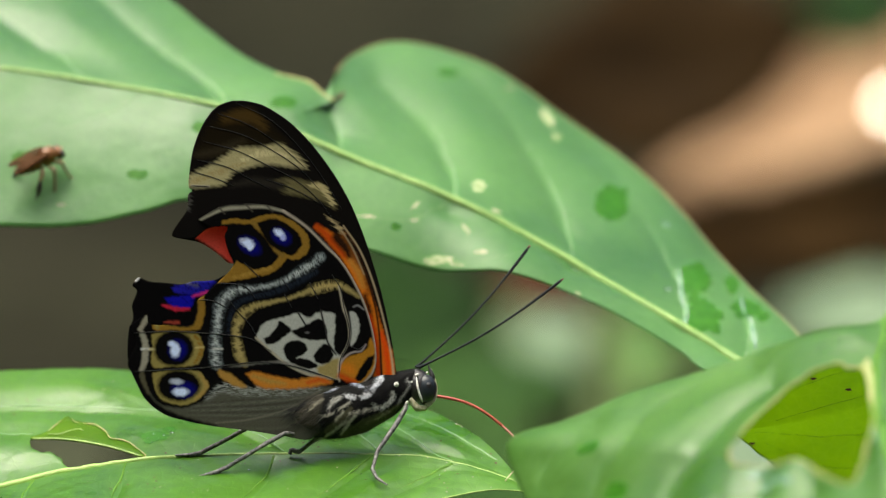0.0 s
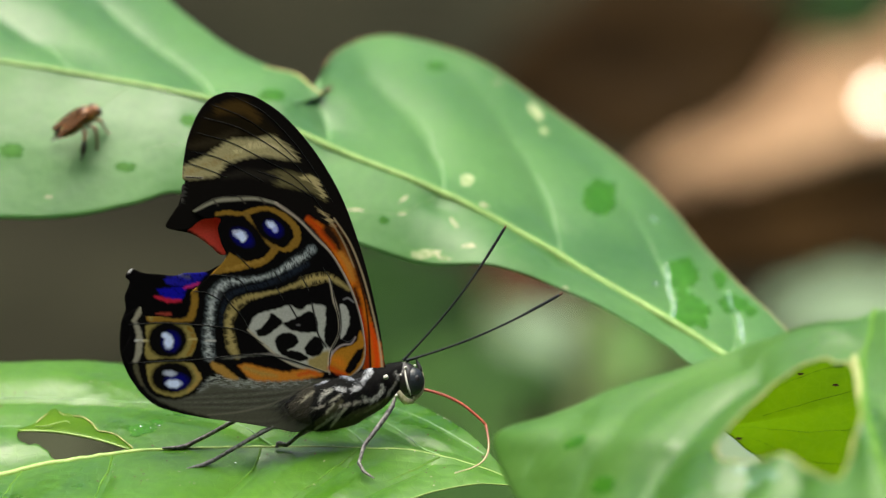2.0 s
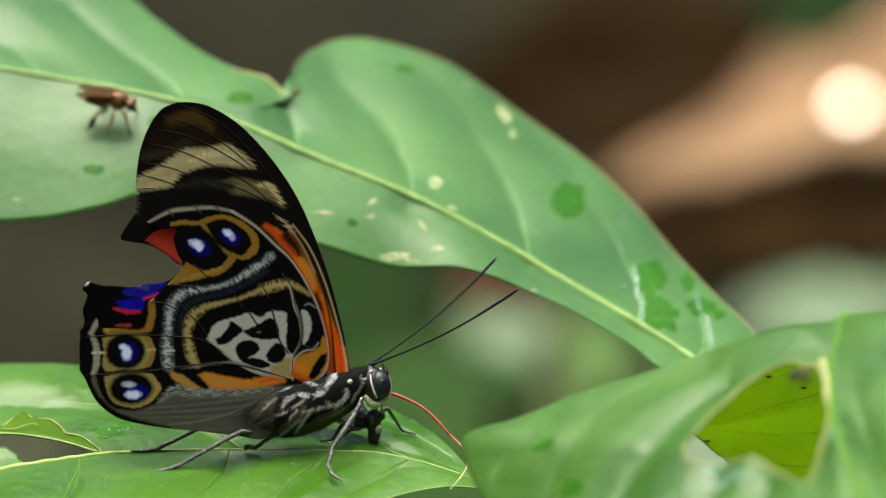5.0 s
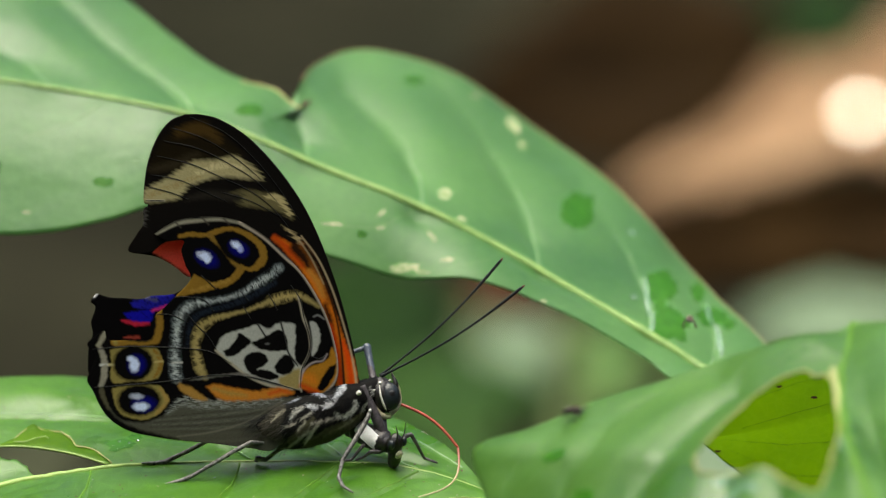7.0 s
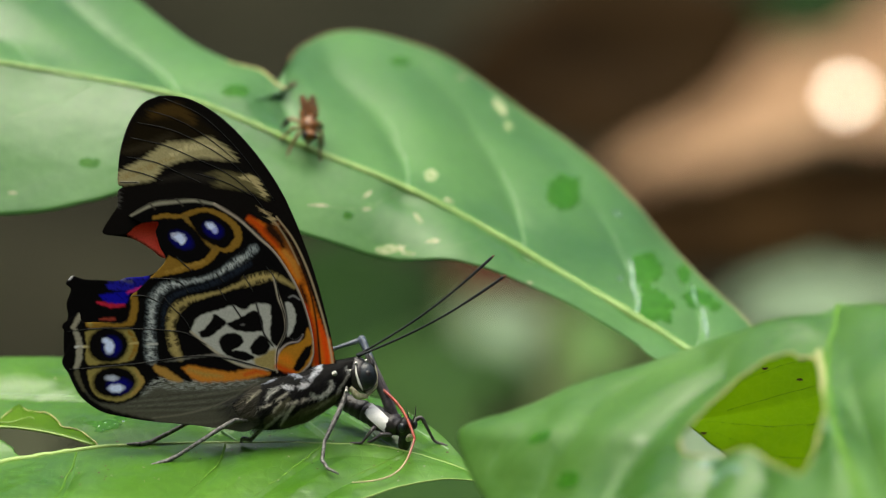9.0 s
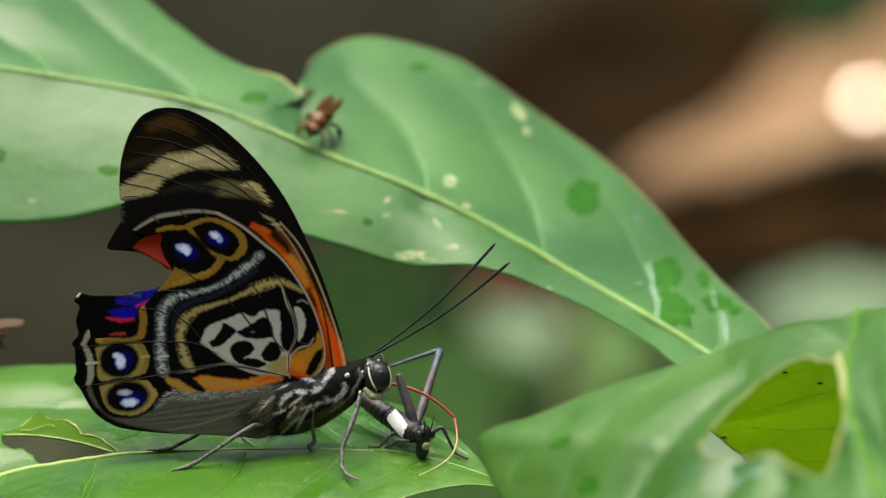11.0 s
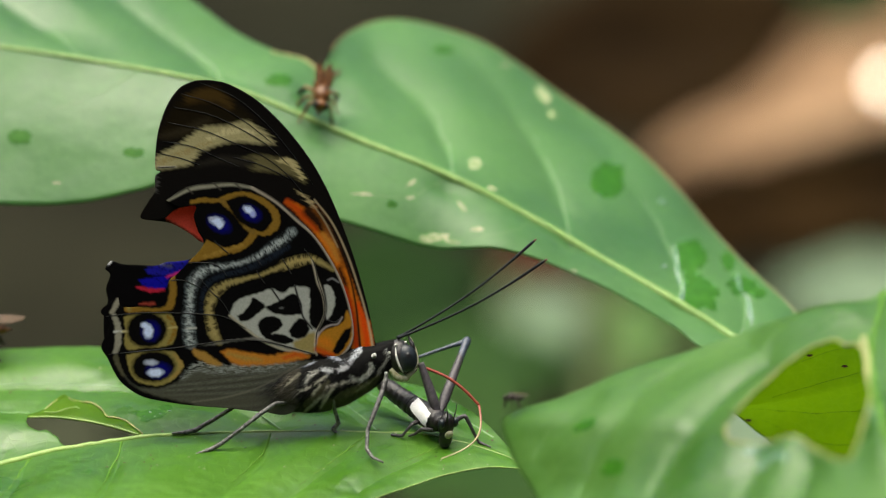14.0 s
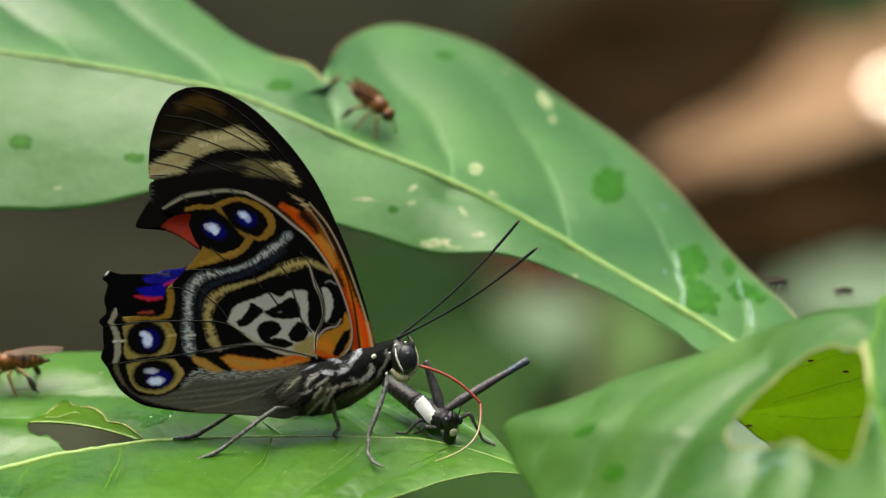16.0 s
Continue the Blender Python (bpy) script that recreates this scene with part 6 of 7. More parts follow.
# ---- what moves ----
def motions():
    """Keys for the butterfly, its antennae, proboscis and legs, and for the other insects."""
    # seconds, wing root on the chart (across, down), roll and turn in degrees
    body_rows = [
        (0, 610, 690, -0, 14.5),
        (0.5, 606.3, 687.6, 1.4, 14.9),
        (1, 609.8, 686.8, 0.5, 16),
        (1.5, 612.8, 690.9, 0.5, 17.4),
        (2, 612.9, 688.5, -0.2, 19.1),
        (2.5, 622.1, 692.9, -1.8, 21.1),
        (3, 627.4, 709.7, -4.9, 22.2),
        (3.5, 635.1, 711.8, -4.8, 21.4),
        (4, 615.5, 699.1, 0.4, 17.4),
        (6.5, 604.5, 693.2, 2.1, 11.2),
        (7, 604.8, 694.2, 1.7, 10.6),
        (7.5, 597.7, 697.5, 1.6, 9.5),
        (8, 595.2, 696.4, 2.3, 9),
        (8.5, 591.6, 697.7, 1.7, 9),
        (9, 588, 693.3, 2.2, 8.9),
        (9.5, 578.2, 690.1, 5.3, 8.6),
        (10, 576.2, 693.8, 5.1, 8.5),
        (12.5, 578.6, 683.4, 5.4, 5),
        (13, 582, 688.1, 3.1, 5.5),
        (13.5, 579.1, 681.6, 3.7, 5.7),
        (14, 580.2, 682.5, 2.6, 5.9),
        (14.5, 580.6, 684.2, 2.2, 5.8),
        (15, 577.4, 680.3, 4.1, 5.6),
        (15.5, 578.1, 680, 3.9, 5.4),
        (16, 579.2, 677.9, 4.6, 5.2),
    ]
    walk(butterfly, [(t, Matrix.Translation(spot(a, b)) @ pose(0, 0, 0, -TILT) @ pose(0, 0, 0, 0, -roll, 0) @ pose(0, 0, 0, 0, 0, turn)) for t, a, b, roll, turn in body_rows])
    antenna_near_rows = [
        (0, 7.7, -31.6, -14.5),
        (0.5, 7.5, -29.7, -14.9),
        (1, 8.6, -31.6, -16),
        (1.5, 9.7, -32.9, -17.4),
        (2, 8, -23.8, -19.1),
        (2.5, -2.8, 7.4, -21.1),
        (3, 8.9, -22.6, -22.2),
        (3.5, 0.9, -2.2, -21.4),
        (4, 9.1, -15.7, -30.6),
        (6.5, 10.5, -29.5, -20.6),
        (7, 10.3, -30.5, -19.7),
        (7.5, 11, -29.7, -21.4),
        (8, 8.5, -30.2, -16.6),
        (8.5, 10.9, -28.4, -22.1),
        (9, 8.7, -26.4, -19),
        (9.5, 9.3, -24, -21.9),
        (10, 8.7, -25.3, -19.7),
        (12.5, 9.6, -30.8, -18.3),
        (13, 11.2, -29.1, -22.3),
        (13.5, 11.2, -26.4, -23.9),
        (14, 7.1, -25, -16.4),
        (14.5, 8.5, -26.2, -18.7),
        (15, 6.8, -25.8, -15.4),
        (15.5, 8.7, -26.8, -18.7),
        (16, 9.9, -27.6, -20.6),
    ]
    walk(antenna_near, [(t, Matrix.Translation(loc(738, 652, -0.5)) @ pose(0, 0, 0, x, y, z)) for t, x, y, z in antenna_near_rows])
    antenna_far_rows = [
        (0, 0.2, -46, -0.3),
        (0.5, 11.6, -50.3, -14.9),
        (1, 13.1, -54.2, -16),
        (1.5, 14.2, -53.8, -17.4),
        (2, 15.5, -53.1, -19.1),
        (2.5, -3.1, -9.7, 17.7),
        (3, -14.9, -36.9, 23.9),
        (3.5, -2.5, -12.6, 11.5),
        (4, -5, -29, 10.3),
        (6.5, 7.3, -40.4, -11.2),
        (7, 7.2, -42.1, -10.6),
        (7.5, 5.9, -38.3, -9.5),
        (8, 5.6, -38, -9),
        (8.5, 4.9, -33, -9),
        (9, 5, -34.1, -8.9),
        (9.5, 4.6, -32.2, -8.6),
        (10, 4.7, -33.2, -8.5),
        (12.5, 3.2, -39.5, -5),
        (13, 3.2, -34.8, -5.5),
        (13.5, 3.4, -35.8, -5.7),
        (14, 3.2, -32.7, -5.9),
        (14.5, 3.1, -32.7, -5.8),
        (15, 3.1, -34.2, -5.6),
        (15.5, 3.3, -37, -5.4),
        (16, 3.3, -39.2, -5.2),
    ]
    walk(antenna_far, [(t, Matrix.Translation(loc(738, 652, 0.5)) @ pose(0, 0, 0, x, y, z)) for t, x, y, z in antenna_far_rows])
    up_rows = [
        (0, -5.9, 23.5, -14.5),
        (0.5, -5.7, 22.1, -14.9),
        (1, -4.1, 14.3, -16),
        (1.5, -4.3, 13.8, -17.4),
        (2, -11.4, 28.1, -23.2),
        (2.5, -0.3, 0.9, -21.1),
        (3, -4.8, 7.8, -31.8),
        (3.5, 4.7, -12.2, -21.4),
        (4, -15, 27.7, -29.9),
        (6.5, -12.6, 38.3, -19.9),
        (7, -13.6, 37.3, -21.8),
        (7.5, -22.7, 39.9, -33.1),
        (8, -19.8, 42.6, -28),
        (8.5, -42.8, 47.1, -51.7),
        (9, -42.1, 47.3, -50.9),
        (9.5, -23.6, 51.5, -29.1),
        (10, -10.8, 47.4, -14.5),
        (12.5, -1.8, 20.6, -5),
        (13, -2.7, 29.3, -5.5),
        (13.5, -3.4, 35.9, -5.7),
        (14, -3.4, 35, -5.9),
        (14.5, -27.6, 49.9, -34.4),
        (15, -3.9, 44.6, -5.6),
        (15.5, -3.2, 35.9, -5.4),
        (16, -3, 35.5, -5.2),
    ]
    walk(probo_up, [(t, Matrix.Translation(loc(767, 702)) @ pose(0, 0, 0, x, y, z)) for t, x, y, z in up_rows])
    low_rows = [
        (0, 280.3, -30.5, -65, -86.1, 36.1, -102.8),
        (0.5, 281.3, -31.8, -62, -82, 41.2, -101.4),
        (1, 286, -35.6, -44.9, -95.6, 47.4, -113.5),
        (1.5, 285.4, -38.6, -43.8, -96.6, 43.2, -112.9),
        (2, 270, -46.2, -74.7, -126.5, 31, -133.5),
        (2.5, 286.3, -47.8, -14, -93.9, 52.2, -113.5),
        (3, 274.1, -69.5, -30, -98.7, 34.8, -110.8),
        (3.5, 283.2, -47.4, 16.2, -82.7, 38.8, -101.3),
        (4, 264.3, -58.6, -73.9, -72, 34.3, -94),
        (6.5, 260.3, -35.5, -94.4, -122.9, 30, -128.6),
        (7, 260.4, -39.2, -92.6, -126.7, 30.6, -133.3),
        (7.5, 247.6, -55.7, -97.4, -131.8, 30.9, -140.2),
        (8, 248.6, -45.9, -102.1, -128.1, 29, -133.7),
        (8.5, 218.3, -71.1, -109.4, -138.9, 27, -147.7),
        (9, 219, -70, -109.7, -141.7, 26.2, -151.9),
        (9.5, 234.4, -40.3, -116.2, -141, 23.3, -147.9),
        (10, 249.3, -22.5, -110, -136.1, 23.7, -139.6),
        (12.5, 286.2, -10.9, -58.7, -104.3, 46.9, -120.9),
        (13, 277.6, -11.2, -77.1, -117, 35.9, -126.9),
        (13.5, 269.3, -10.8, -90, -116.3, 34.1, -125),
        (14, 270.5, -11.2, -88.3, -120.8, 33.3, -129),
        (14.5, 232.9, -48.4, -113.7, -122.5, 31.5, -129.4),
        (15, 256.4, -9.2, -105.4, -130.7, 28.1, -136.2),
        (15.5, 269.5, -10.2, -89.9, -136.2, 31.7, -147.1),
        (16, 270, -9.8, -89.3, -128.3, 35.9, -139.4),
    ]
    walk(probo_low, [(t, pose(p * CH, q * CH, r * CH, x, y, z)) for t, p, q, r, x, y, z in low_rows])
    leg_rows = [
        (0, -264, -10.4, -149, 0, -0, 0),
        (0.5, -263.9, -8.3, -145.3, 0.3, 0.9, -0.5),
        (1, -265.2, -2.9, -150.1, 0.8, -0.1, -1.8),
        (1.5, -268, 4.2, -146, 1.7, 1.2, -3.3),
        (2, -266.3, 11.8, -151.3, 2.3, -0.2, -5.2),
        (2.5, -270.3, 22.5, -154.4, 3.3, -0.4, -7.4),
        (3, -268, 27.3, -151.9, 3.9, 0, -8.6),
        (3.5, -275.8, 26.3, -150.1, 3.7, 1.2, -7.9),
        (4, -270.4, 4.9, -138, 1.9, 3.4, -3.4),
        (6.5, -262.7, -25.5, -136.6, -1.2, 3, 3.8),
        (7, -261.6, -28.4, -137.5, -1.6, 2.7, 4.5),
        (7.5, -253.9, -34.7, -134.5, -2.3, 2.8, 6.1),
        (8, -252.6, -37.1, -133, -2.5, 3.1, 6.7),
        (8.5, -247.6, -37.7, -134.5, -2.8, 2.1, 6.9),
        (9, -245.3, -38.7, -136.8, -3.1, 1.2, 7.1),
        (9.5, -242.9, -40.2, -127.7, -2.9, 3.5, 7.6),
        (10, -239.8, -41.2, -125.3, -2.9, 3.9, 8),
        (12.5, -241.1, -55.3, -134, -5.1, 1.8, 11.8),
        (13, -239, -53.3, -138.6, -5.2, 0.2, 11.3),
        (13.5, -238.4, -52.5, -142.6, -5.3, -1, 11),
        (14, -236.8, -52, -146.1, -5.5, -2.2, 10.9),
        (14.5, -236, -52.5, -146, -5.6, -2.3, 11),
        (15, -237.4, -53.4, -142.7, -5.5, -1.1, 11.3),
        (15.5, -237.5, -53.9, -143.7, -5.6, -1.4, 11.4),
        (16, -240.4, -54.5, -142.8, -5.5, -0.7, 11.5),
    ]
    walk(LEGS[0], [(t, pose(p * CH, q * CH, r * CH, x, y, z)) for t, p, q, r, x, y, z in leg_rows])
    leg_rows = [
        (0, -290, 76.7, -116, 0, -0, 0),
        (0.5, -288.5, 78.7, -111.2, 0.5, 1, -0.6),
        (1, -288.6, 84.7, -116.7, 0.6, -0.3, -2),
        (1.5, -289.4, 92.3, -112.6, 1.5, 0.8, -3.7),
        (2, -285.4, 100.6, -118.4, 1.8, -0.8, -5.9),
        (2.5, -287.2, 112.3, -122.9, 2.5, -1.6, -8.2),
        (3, -284.5, 118.1, -123.1, 2.9, -1.8, -9.7),
        (3.5, -293.7, 116.8, -121.1, 2.8, -0.6, -8.5),
        (4, -291.8, 93, -104.7, 2, 2.8, -3.6),
        (6.5, -292.5, 59.6, -101.9, -0.3, 3.6, 4.3),
        (7, -292.5, 56.5, -103.1, -0.6, 3.4, 5),
        (7.5, -286.4, 49.5, -100.2, -1, 3.7, 6.5),
        (8, -285.5, 46.8, -98.1, -1.1, 4.2, 7.2),
        (8.5, -280.8, 46.3, -100.1, -1.3, 3.4, 7.1),
        (9, -278.4, 45.2, -102, -1.6, 2.7, 7.3),
        (9.5, -274.5, 43.2, -90.5, -0.8, 5.5, 7.8),
        (10, -271.8, 42.1, -88.3, -0.7, 5.9, 8),
        (12.5, -277.8, 26, -96.7, -2.8, 4.3, 12.5),
        (13, -276.5, 28.4, -103.2, -3.3, 2.5, 11.7),
        (13.5, -275.1, 29.3, -106.7, -3.6, 1.4, 11.4),
        (14, -274, 29.9, -111, -4, 0.2, 11.1),
        (14.5, -273.5, 29.5, -111.2, -4.1, 0.1, 11.2),
        (15, -274.2, 28.3, -106.4, -3.7, 1.4, 11.6),
        (15.5, -274.6, 27.7, -107.6, -3.8, 1.2, 11.8),
        (16, -277.3, 26.9, -106.1, -3.7, 1.8, 12.1),
    ]
    walk(LEGS[1], [(t, pose(p * CH, q * CH, r * CH, x, y, z)) for t, p, q, r, x, y, z in leg_rows])
    leg_rows = [
        (0, 48.1, -117.6, -163, 0, -0, 0),
        (0.5, 46.9, -117.9, -167.3, 0.6, -0.1, -0.2),
        (1, 43.8, -118.5, -166.9, 0.4, 0.7, -0.6),
        (1.5, 38.2, -118.6, -162.7, -0.3, 2.5, -1.5),
        (2, 36.2, -120.3, -164.3, -0.5, 2.8, -1.6),
        (2.5, 27.7, -119.8, -158, -1.5, 5.5, -3.1),
        (3, 26.8, -120.9, -137.8, -5.6, 8.3, -3.8),
        (3.5, 21.2, -117.6, -136.5, -5.1, 10, -5.2),
        (4, 35.8, -117.9, -154.4, -1.6, 4, -2.1),
        (6.5, 54.3, -114.5, -162.7, 0.7, -1.6, 0.7),
        (7, 56.5, -114.1, -161.1, 0.6, -2, 1),
        (7.5, 65.9, -114.2, -158, -0.1, -4.2, 2.8),
        (8, 67.6, -113.7, -160.1, 0.4, -4.9, 3),
        (8.5, 72.8, -114.6, -157.9, -0.3, -6.1, 4.1),
        (9, 75, -114.7, -163.4, 0.5, -7.2, 4.4),
        (9.5, 75.9, -114.4, -172.2, 2.1, -8.2, 4.2),
        (10, 79.3, -114.7, -168.3, 1.3, -8.8, 5),
        (12.5, 81.7, -109.3, -179, 4.4, -10.4, 4.3),
        (13, 84.8, -110.5, -170.2, 2.6, -10.6, 5.3),
        (13.5, 84.8, -110.8, -178, 3.7, -11.1, 5.1),
        (14, 86.8, -111.3, -175.2, 3.1, -11.5, 5.6),
        (14.5, 88, -111.3, -172.7, 2.7, -11.6, 5.9),
        (15, 85.8, -110.6, -180, 4.1, -11.5, 5.1),
        (15.5, 85.9, -110.4, -179.9, 4.1, -11.5, 5.1),
        (16, 82.8, -109.8, -183.1, 4.8, -10.9, 4.4),
    ]
    walk(LEGS[2], [(t, pose(p * CH, q * CH, r * CH, x, y, z)) for t, p, q, r, x, y, z in leg_rows])
    leg_rows = [
        (0, -93.7, 29.2, -114, 0, -0, 0),
        (0.5, -92.5, 29.7, -114.1, 0.1, -0.4, -0.6),
        (1, -93.6, 31.9, -116.4, 0, -1.1, -1.3),
        (1.5, -95.6, 35, -112.3, 2.2, 1.4, -2),
        (2, -93.5, 37.5, -115.8, 1.8, -0.8, -3.8),
        (2.5, -97.7, 42.8, -114.6, 3.5, 1, -4.6),
        (3, -97.2, 44.9, -103.8, 7.3, 5.8, -5.5),
        (3.5, -105.2, 46.4, -102.2, 7.8, 8.2, -3.2),
        (4, -98.1, 35.7, -104.1, 5.1, 5.9, -1.3),
        (6.5, -93.8, 23.5, -107.3, 0.6, 3.4, 3),
        (7, -93.4, 22.4, -107, 0.4, 3.5, 3.4),
        (7.5, -86.7, 19.4, -104, 0.6, 3.2, 2.8),
        (8, -85.6, 18.4, -104.2, 0.1, 2.7, 3),
        (8.5, -80.9, 17.7, -103.9, -0.1, 1.2, 1.5),
        (9, -78.4, 17.1, -107.7, -2, -2.1, 0.8),
        (9.5, -74.9, 16.2, -107.2, -2.3, -3.4, -0.1),
        (10, -72.1, 15.6, -104.1, -1.1, -2.7, -1.1),
        (12.5, -77, 11.6, -113.8, -7.2, -6.3, 4),
        (13, -75.3, 12.1, -112, -6.2, -6.1, 3),
        (13.5, -74.1, 12.3, -117.8, -8.6, -9.9, 2.7),
        (14, -72.9, 12.4, -118.3, -8.8, -10.8, 2.2),
        (14.5, -72.3, 12.2, -117, -8.5, -10.4, 2),
        (15, -73.2, 12, -118.8, -9.2, -10.9, 2.6),
        (15.5, -73.5, 11.8, -119.3, -9.4, -11, 2.9),
        (16, -76.3, 11.8, -120.3, -9.6, -10, 3.9),
    ]
    # the short leg steps forward to the midrib after nine seconds and stays there
    root = {t: Matrix.Translation(spot(a, b)) @ pose(0, 0, 0, -TILT) @ pose(0, 0, 0, 0, -roll, 0) @ pose(0, 0, 0, 0, 0, turn) for t, a, b, roll, turn in body_rows}
    stand = Vector(PERCH.on(*PERCH.find(602, 806), 0.1))
    short = []
    for t, p, q, r, x, y, z in leg_rows:
        if t < 9.4:
            short.append((t, pose(p * CH, q * CH, r * CH, x, y, z)))
        else:
            short.append((t, Matrix.Translation(root[t].inverted() @ stand) @ pose(0, 0, 0, x, y - 48, z)))
    walk(LEGS[3], short)
    # flies: seconds, place on the chart, heading in degrees
    fly_rows = [
        (0, 76, 318, 38),
        (0.5, 76.6, 306.9, 40),
        (1, 112.6, 295.3, 45),
        (1.5, 143.3, 273.2, 75),
        (2, 165.6, 261.7, 50),
        (2.5, 196.2, 251.1, 10),
        (3, 226.7, 232.5, 0),
        (3.5, 259.5, 223.3, -8),
        (4, 258.7, 236.2, -10),
        (4.2, 263.7, 225.5, -10),
        (6.3, 316, 224.7, -15),
        (6.5, 350.1, 230.1, -15),
        (7, 431.7, 284.9, -18),
        (7.5, 493.1, 251.9, -20),
        (8, 527, 263.2, -20),
        (8.5, 588.3, 265.8, -40),
        (9, 619.1, 273.8, -85),
        (9.5, 615.9, 272.3, -85),
        (10, 603.7, 268.4, -80),
        (10.2, 614.9, 262.8, -78),
        (11, 607.7, 256, -115),
        (12.3, 597.4, 250.1, -178),
        (12.5, 604.6, 252.4, -178),
        (13, 579.9, 244.2, -172),
        (13.5, 560.9, 244.7, -92),
        (14, 567.2, 237.4, -92),
        (14.5, 581.6, 232.1, -92),
        (15, 568.6, 214.7, -50),
        (15.3, 554.3, 204.4, -32),
        (15.6, 616.5, 233.2, -38),
        (16, 657.3, 250.3, -42),
    ]
    walk(fly_brown, [(t, perched(BACK, a, b, h)) for t, a, b, h in fly_rows])
    fly_rows = [
        (0, -88, 705, 178),
        (8.5, -88, 705, 178),
        (10.2, 26, 638.3, 178),
        (12.3, -5, 679.5, 178),
        (12.5, -6, 683.8, 178),
        (13, -10, 675.6, 178),
        (13.5, -13, 667.1, 178),
        (14, -26, 670.3, 178),
        (14.5, 23, 684.7, 178),
        (15, 36, 692.6, 178),
        (15.5, 46, 700.4, 178),
        (16, 38.5, 717.3, 178),
    ]
    walk(fly_perch, [(t, perched(PERCH, a, b, h)) for t, a, b, h in fly_rows])
    # the tiny ones also take wing: seconds, chart place, depth in mm, heading
    fly_rows = [
        (0, 1720, 690, -50, 150),
        (4.2, 1720, 690, -50, 150),
        (6.3, 1043.3, 690.7, -25, 170),
        (6.5, 1063.2, 694.4, -25, 175),
        (7, 1072.5, 731.8, -26, 200),
        (7.5, 948.8, 789.4, -24, 220),
        (8, 946.4, 783.7, -23, 250),
        (8.5, 976, 813.3, -25, 280),
        (9, 1121.6, 881.7, -32, 300),
        (9.5, 1100, 960, -42, 300),
        (11, 1000, 960, -36, 240),
        (12.3, 931.8, 804.4, -28, 190),
        (12.5, 938, 803.8, -28, 190),
        (13, 917.2, 808.6, -28, 190),
        (13.5, 921.4, 769.7, -24, 185),
        (14, 914.1, 762.1, -23, 180),
        (14.3, 927.5, 738.2, -12, 150),
        (14.5, 1204.9, 537.6, 18, 100),
        (15, 1305.1, 573.8, 18, 40),
        (15.5, 1349, 541.7, 20, 20),
        (16, 1384.8, 547.5, 22, 15),
    ]
    walk(fly_small, [(t, Matrix.Translation(spot(a, b, w)) @ pose(0, 0, 0, 0, 0, h)) for t, a, b, w, h in fly_rows])
    fly_rows = [
        (0, 1250, 740, 0, 20),
        (4.2, 1250, 740, 0, 20),
        (6.3, 1157.3, 690.4, -24, 60),
        (6.5, 1170.2, 684.1, -24, 60),
        (7, 1280.2, 567.4, 18, 90),
        (7.5, 1276.5, 503, 19, 100),
        (8, 1368.7, 580.2, 18, 60),
        (8.5, 1330, 690, 5, 40),
        (12.5, 1000, 800, 5, 20),
        (13.5, 967.4, 765.8, -24, 170),
        (14, 1040, 790, 5, 150),
        (15, 1420, 650, 5, 90),
        (15.5, 1479, 559.8, -31, 60),
        (16, 1499.8, 563.7, -31, 20),
    ]
    walk(fly_tiny, [(t, Matrix.Translation(spot(a, b, w)) @ pose(0, 0, 0, 0, 0, h)) for t, a, b, w, h in fly_rows])
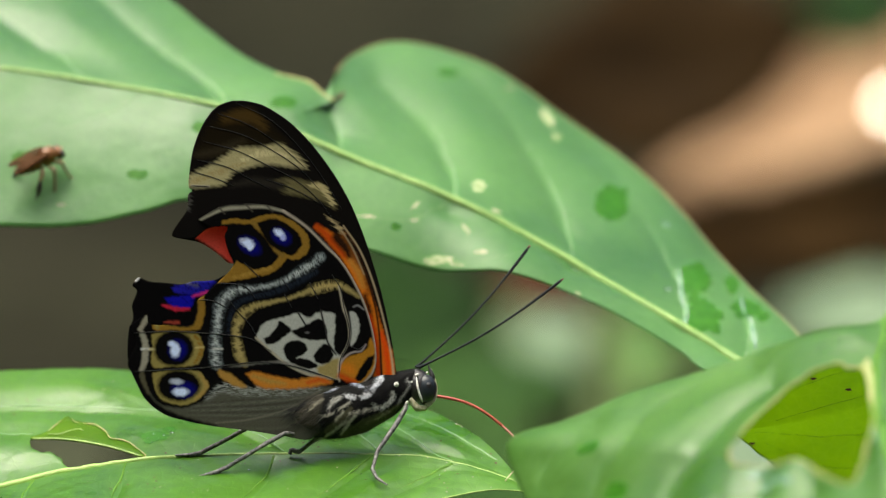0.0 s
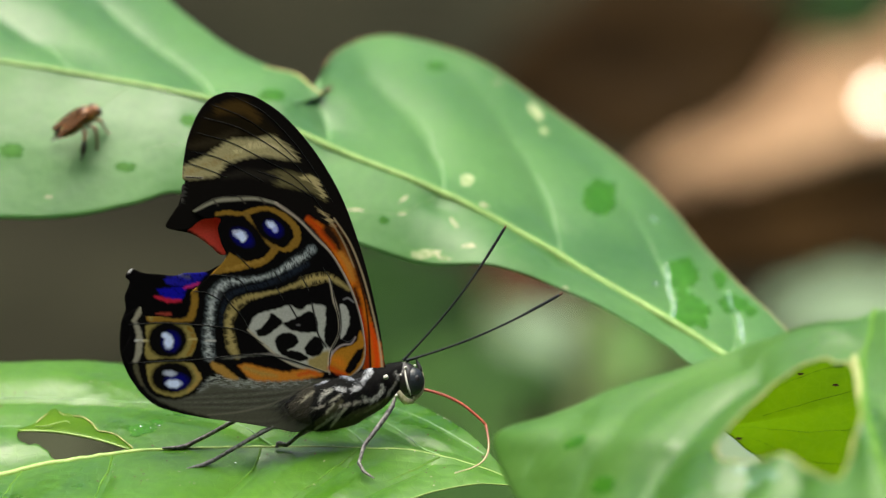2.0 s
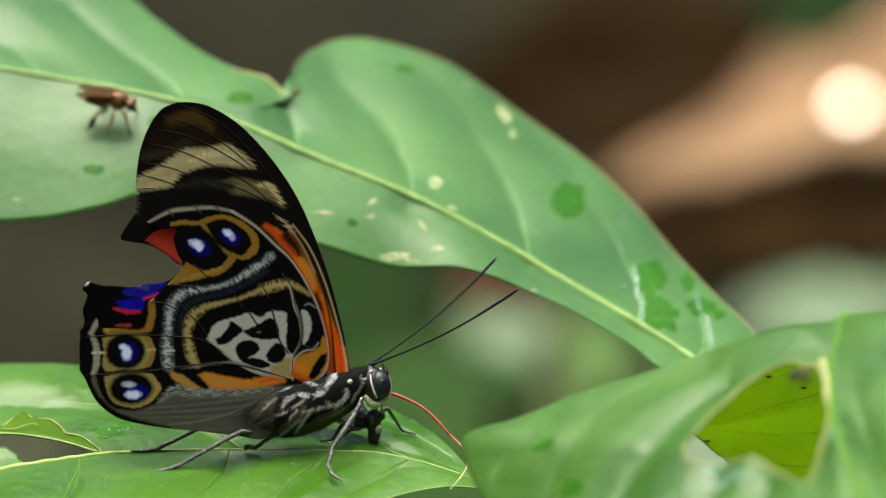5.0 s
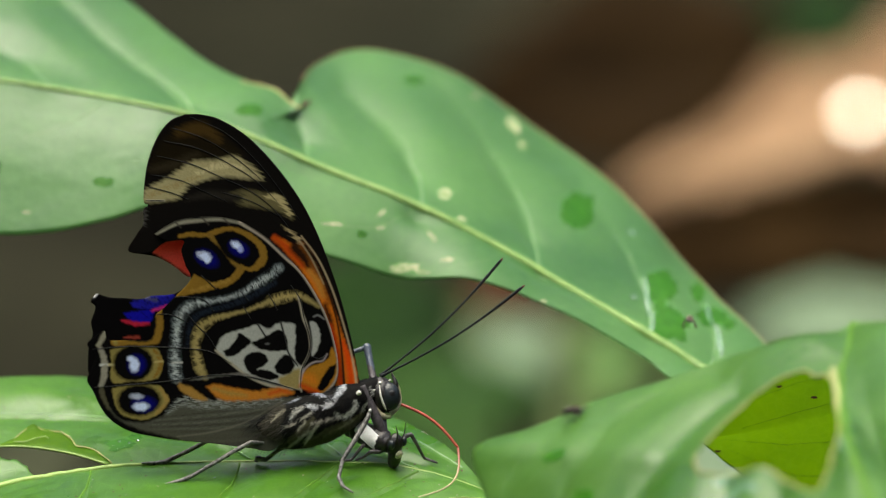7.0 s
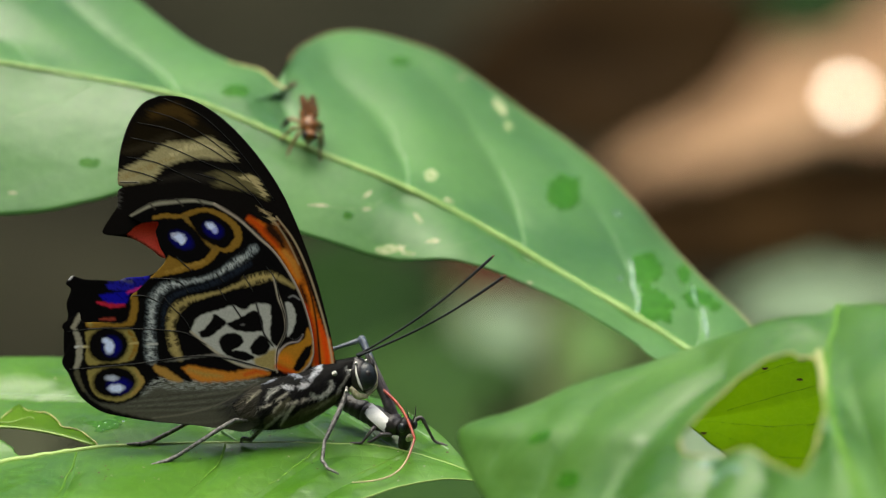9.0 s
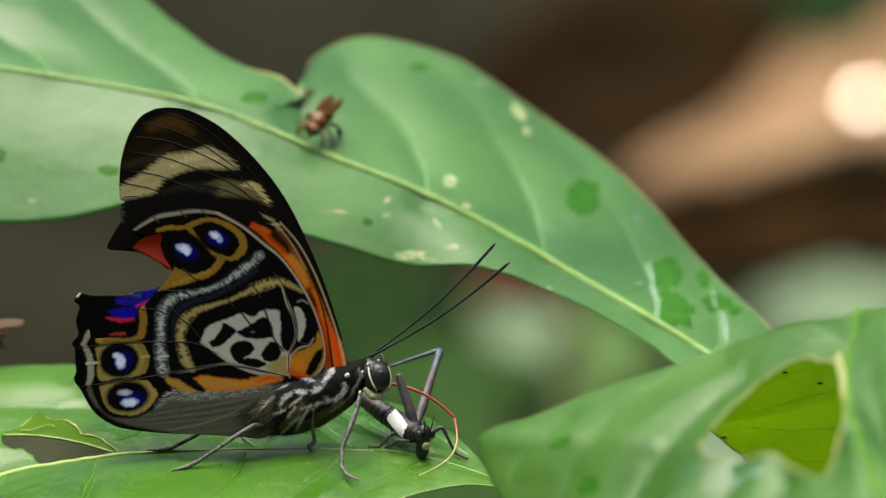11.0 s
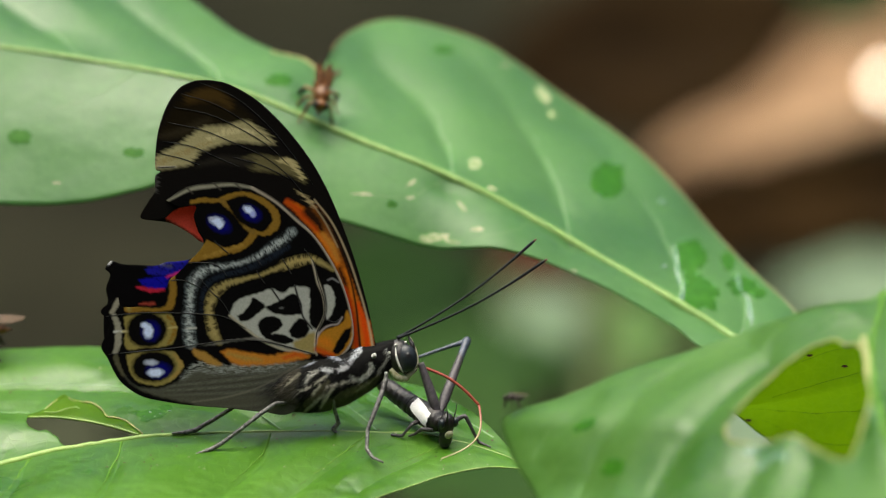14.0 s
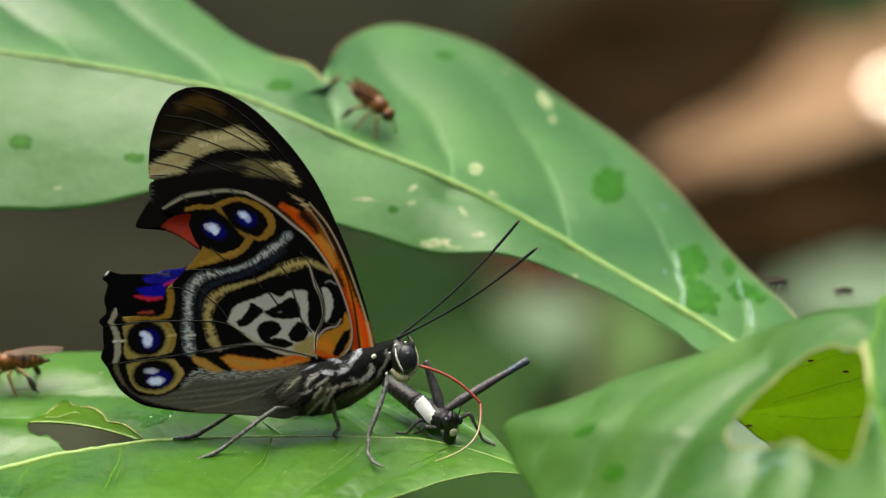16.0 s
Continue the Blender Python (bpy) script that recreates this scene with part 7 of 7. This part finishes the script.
    # nymph: seconds, chart place under its head, heading
    nymph_rows = [
        (0, 600, 742, -10),
        (3, 612, 746, -12),
        (4, 676, 776, -20),
        (6.5, 758.4, 792.1, -36),
        (7, 750.6, 807.3, -36),
        (7.5, 742.8, 813.6, -36),
        (8, 759.5, 804.5, -36),
        (8.5, 787, 808.6, -36),
        (9, 794.2, 810.1, -36),
        (9.5, 775.7, 802.7, -36),
        (10, 789.3, 813.6, -48),
        (12.5, 791, 813.6, -48),
        (13, 781.2, 822.5, -48),
        (13.5, 787.3, 824.3, -48),
        (14, 788.1, 824.9, -48),
        (14.5, 781.2, 827.6, -48),
        (15, 788.2, 821.7, -48),
        (15.5, 781.8, 820.1, -48),
        (16, 794.4, 811.5, -48),
    ]
    walk(nymph, [(t, perched(PERCH, a, b, h)) for t, a, b, h in nymph_rows])
    # its raised hind knee: seconds, chart place of the knee, shin folded or not
    knee_rows = [
        (0, 570, 640, 0),
        (3, 580, 640, 0),
        (4, 625, 640, 0),
        (6.5, 703, 599.2, 0),
        (7, 710.3, 604.4, 0),
        (7.5, 708.6, 608.7, 0),
        (8, 736.6, 605.5, 0),
        (8.5, 735.8, 623.6, 0),
        (9, 727.5, 624.4, 0),
        (9.5, 720.1, 619.9, 0),
        (10, 806.4, 628.6, 0),
        (12.5, 836.2, 644.7, 0),
        (13, 838.4, 642.5, 0),
        (13.5, 833.7, 653.4, 0),
        (14, 830.3, 648.9, 0),
        (14.5, 822.6, 654.7, 0),
        (15, 811.8, 648.8, 0),
        (15.5, 923.9, 659.2, 1),
        (16, 934.6, 670.8, 1),
    ]
    hip = Vector((-1.6, 0.6, 2.9)) * MM
    thigh_keys, shin_keys = [], []
    for (t, a, b, h), (t2, ka, kb, fold) in zip(nymph_rows, knee_rows):
        m = perched(PERCH, a, b, h)
        start = m @ hip
        # the knee lies on the line of sight at the thigh's length from the hip
        ray = (spot(ka, kb) - EYE).normalized()
        along = (start - EYE).dot(ray)
        off = (EYE + ray * along - start).length
        knee = EYE + ray * (along + math.sqrt(max((FEMUR * MM) ** 2 - off * off, 0)) * 0.9)
        way = (m.to_3x3().inverted() @ (knee - start)).normalized()
        turn = Vector((1, 0, 0)).rotation_difference(way).to_matrix().to_4x4()
        thigh_keys.append((t, Matrix.Translation(hip) @ turn))
        end = hip + way * FEMUR * MM
        down = m.to_3x3().inverted() @ (spot(ka - 72, kb + 24) - spot(ka, kb))
        if fold:
            down = -way * 0.9 + Vector((0, 0.02, -0.05))
        shin_keys.append((t, Matrix.Translation(end) @ Vector((1, 0, 0)).rotation_difference(down).to_matrix().to_4x4()))
    walk(femur, thigh_keys)
    walk(tibia, shin_keys)


motions()
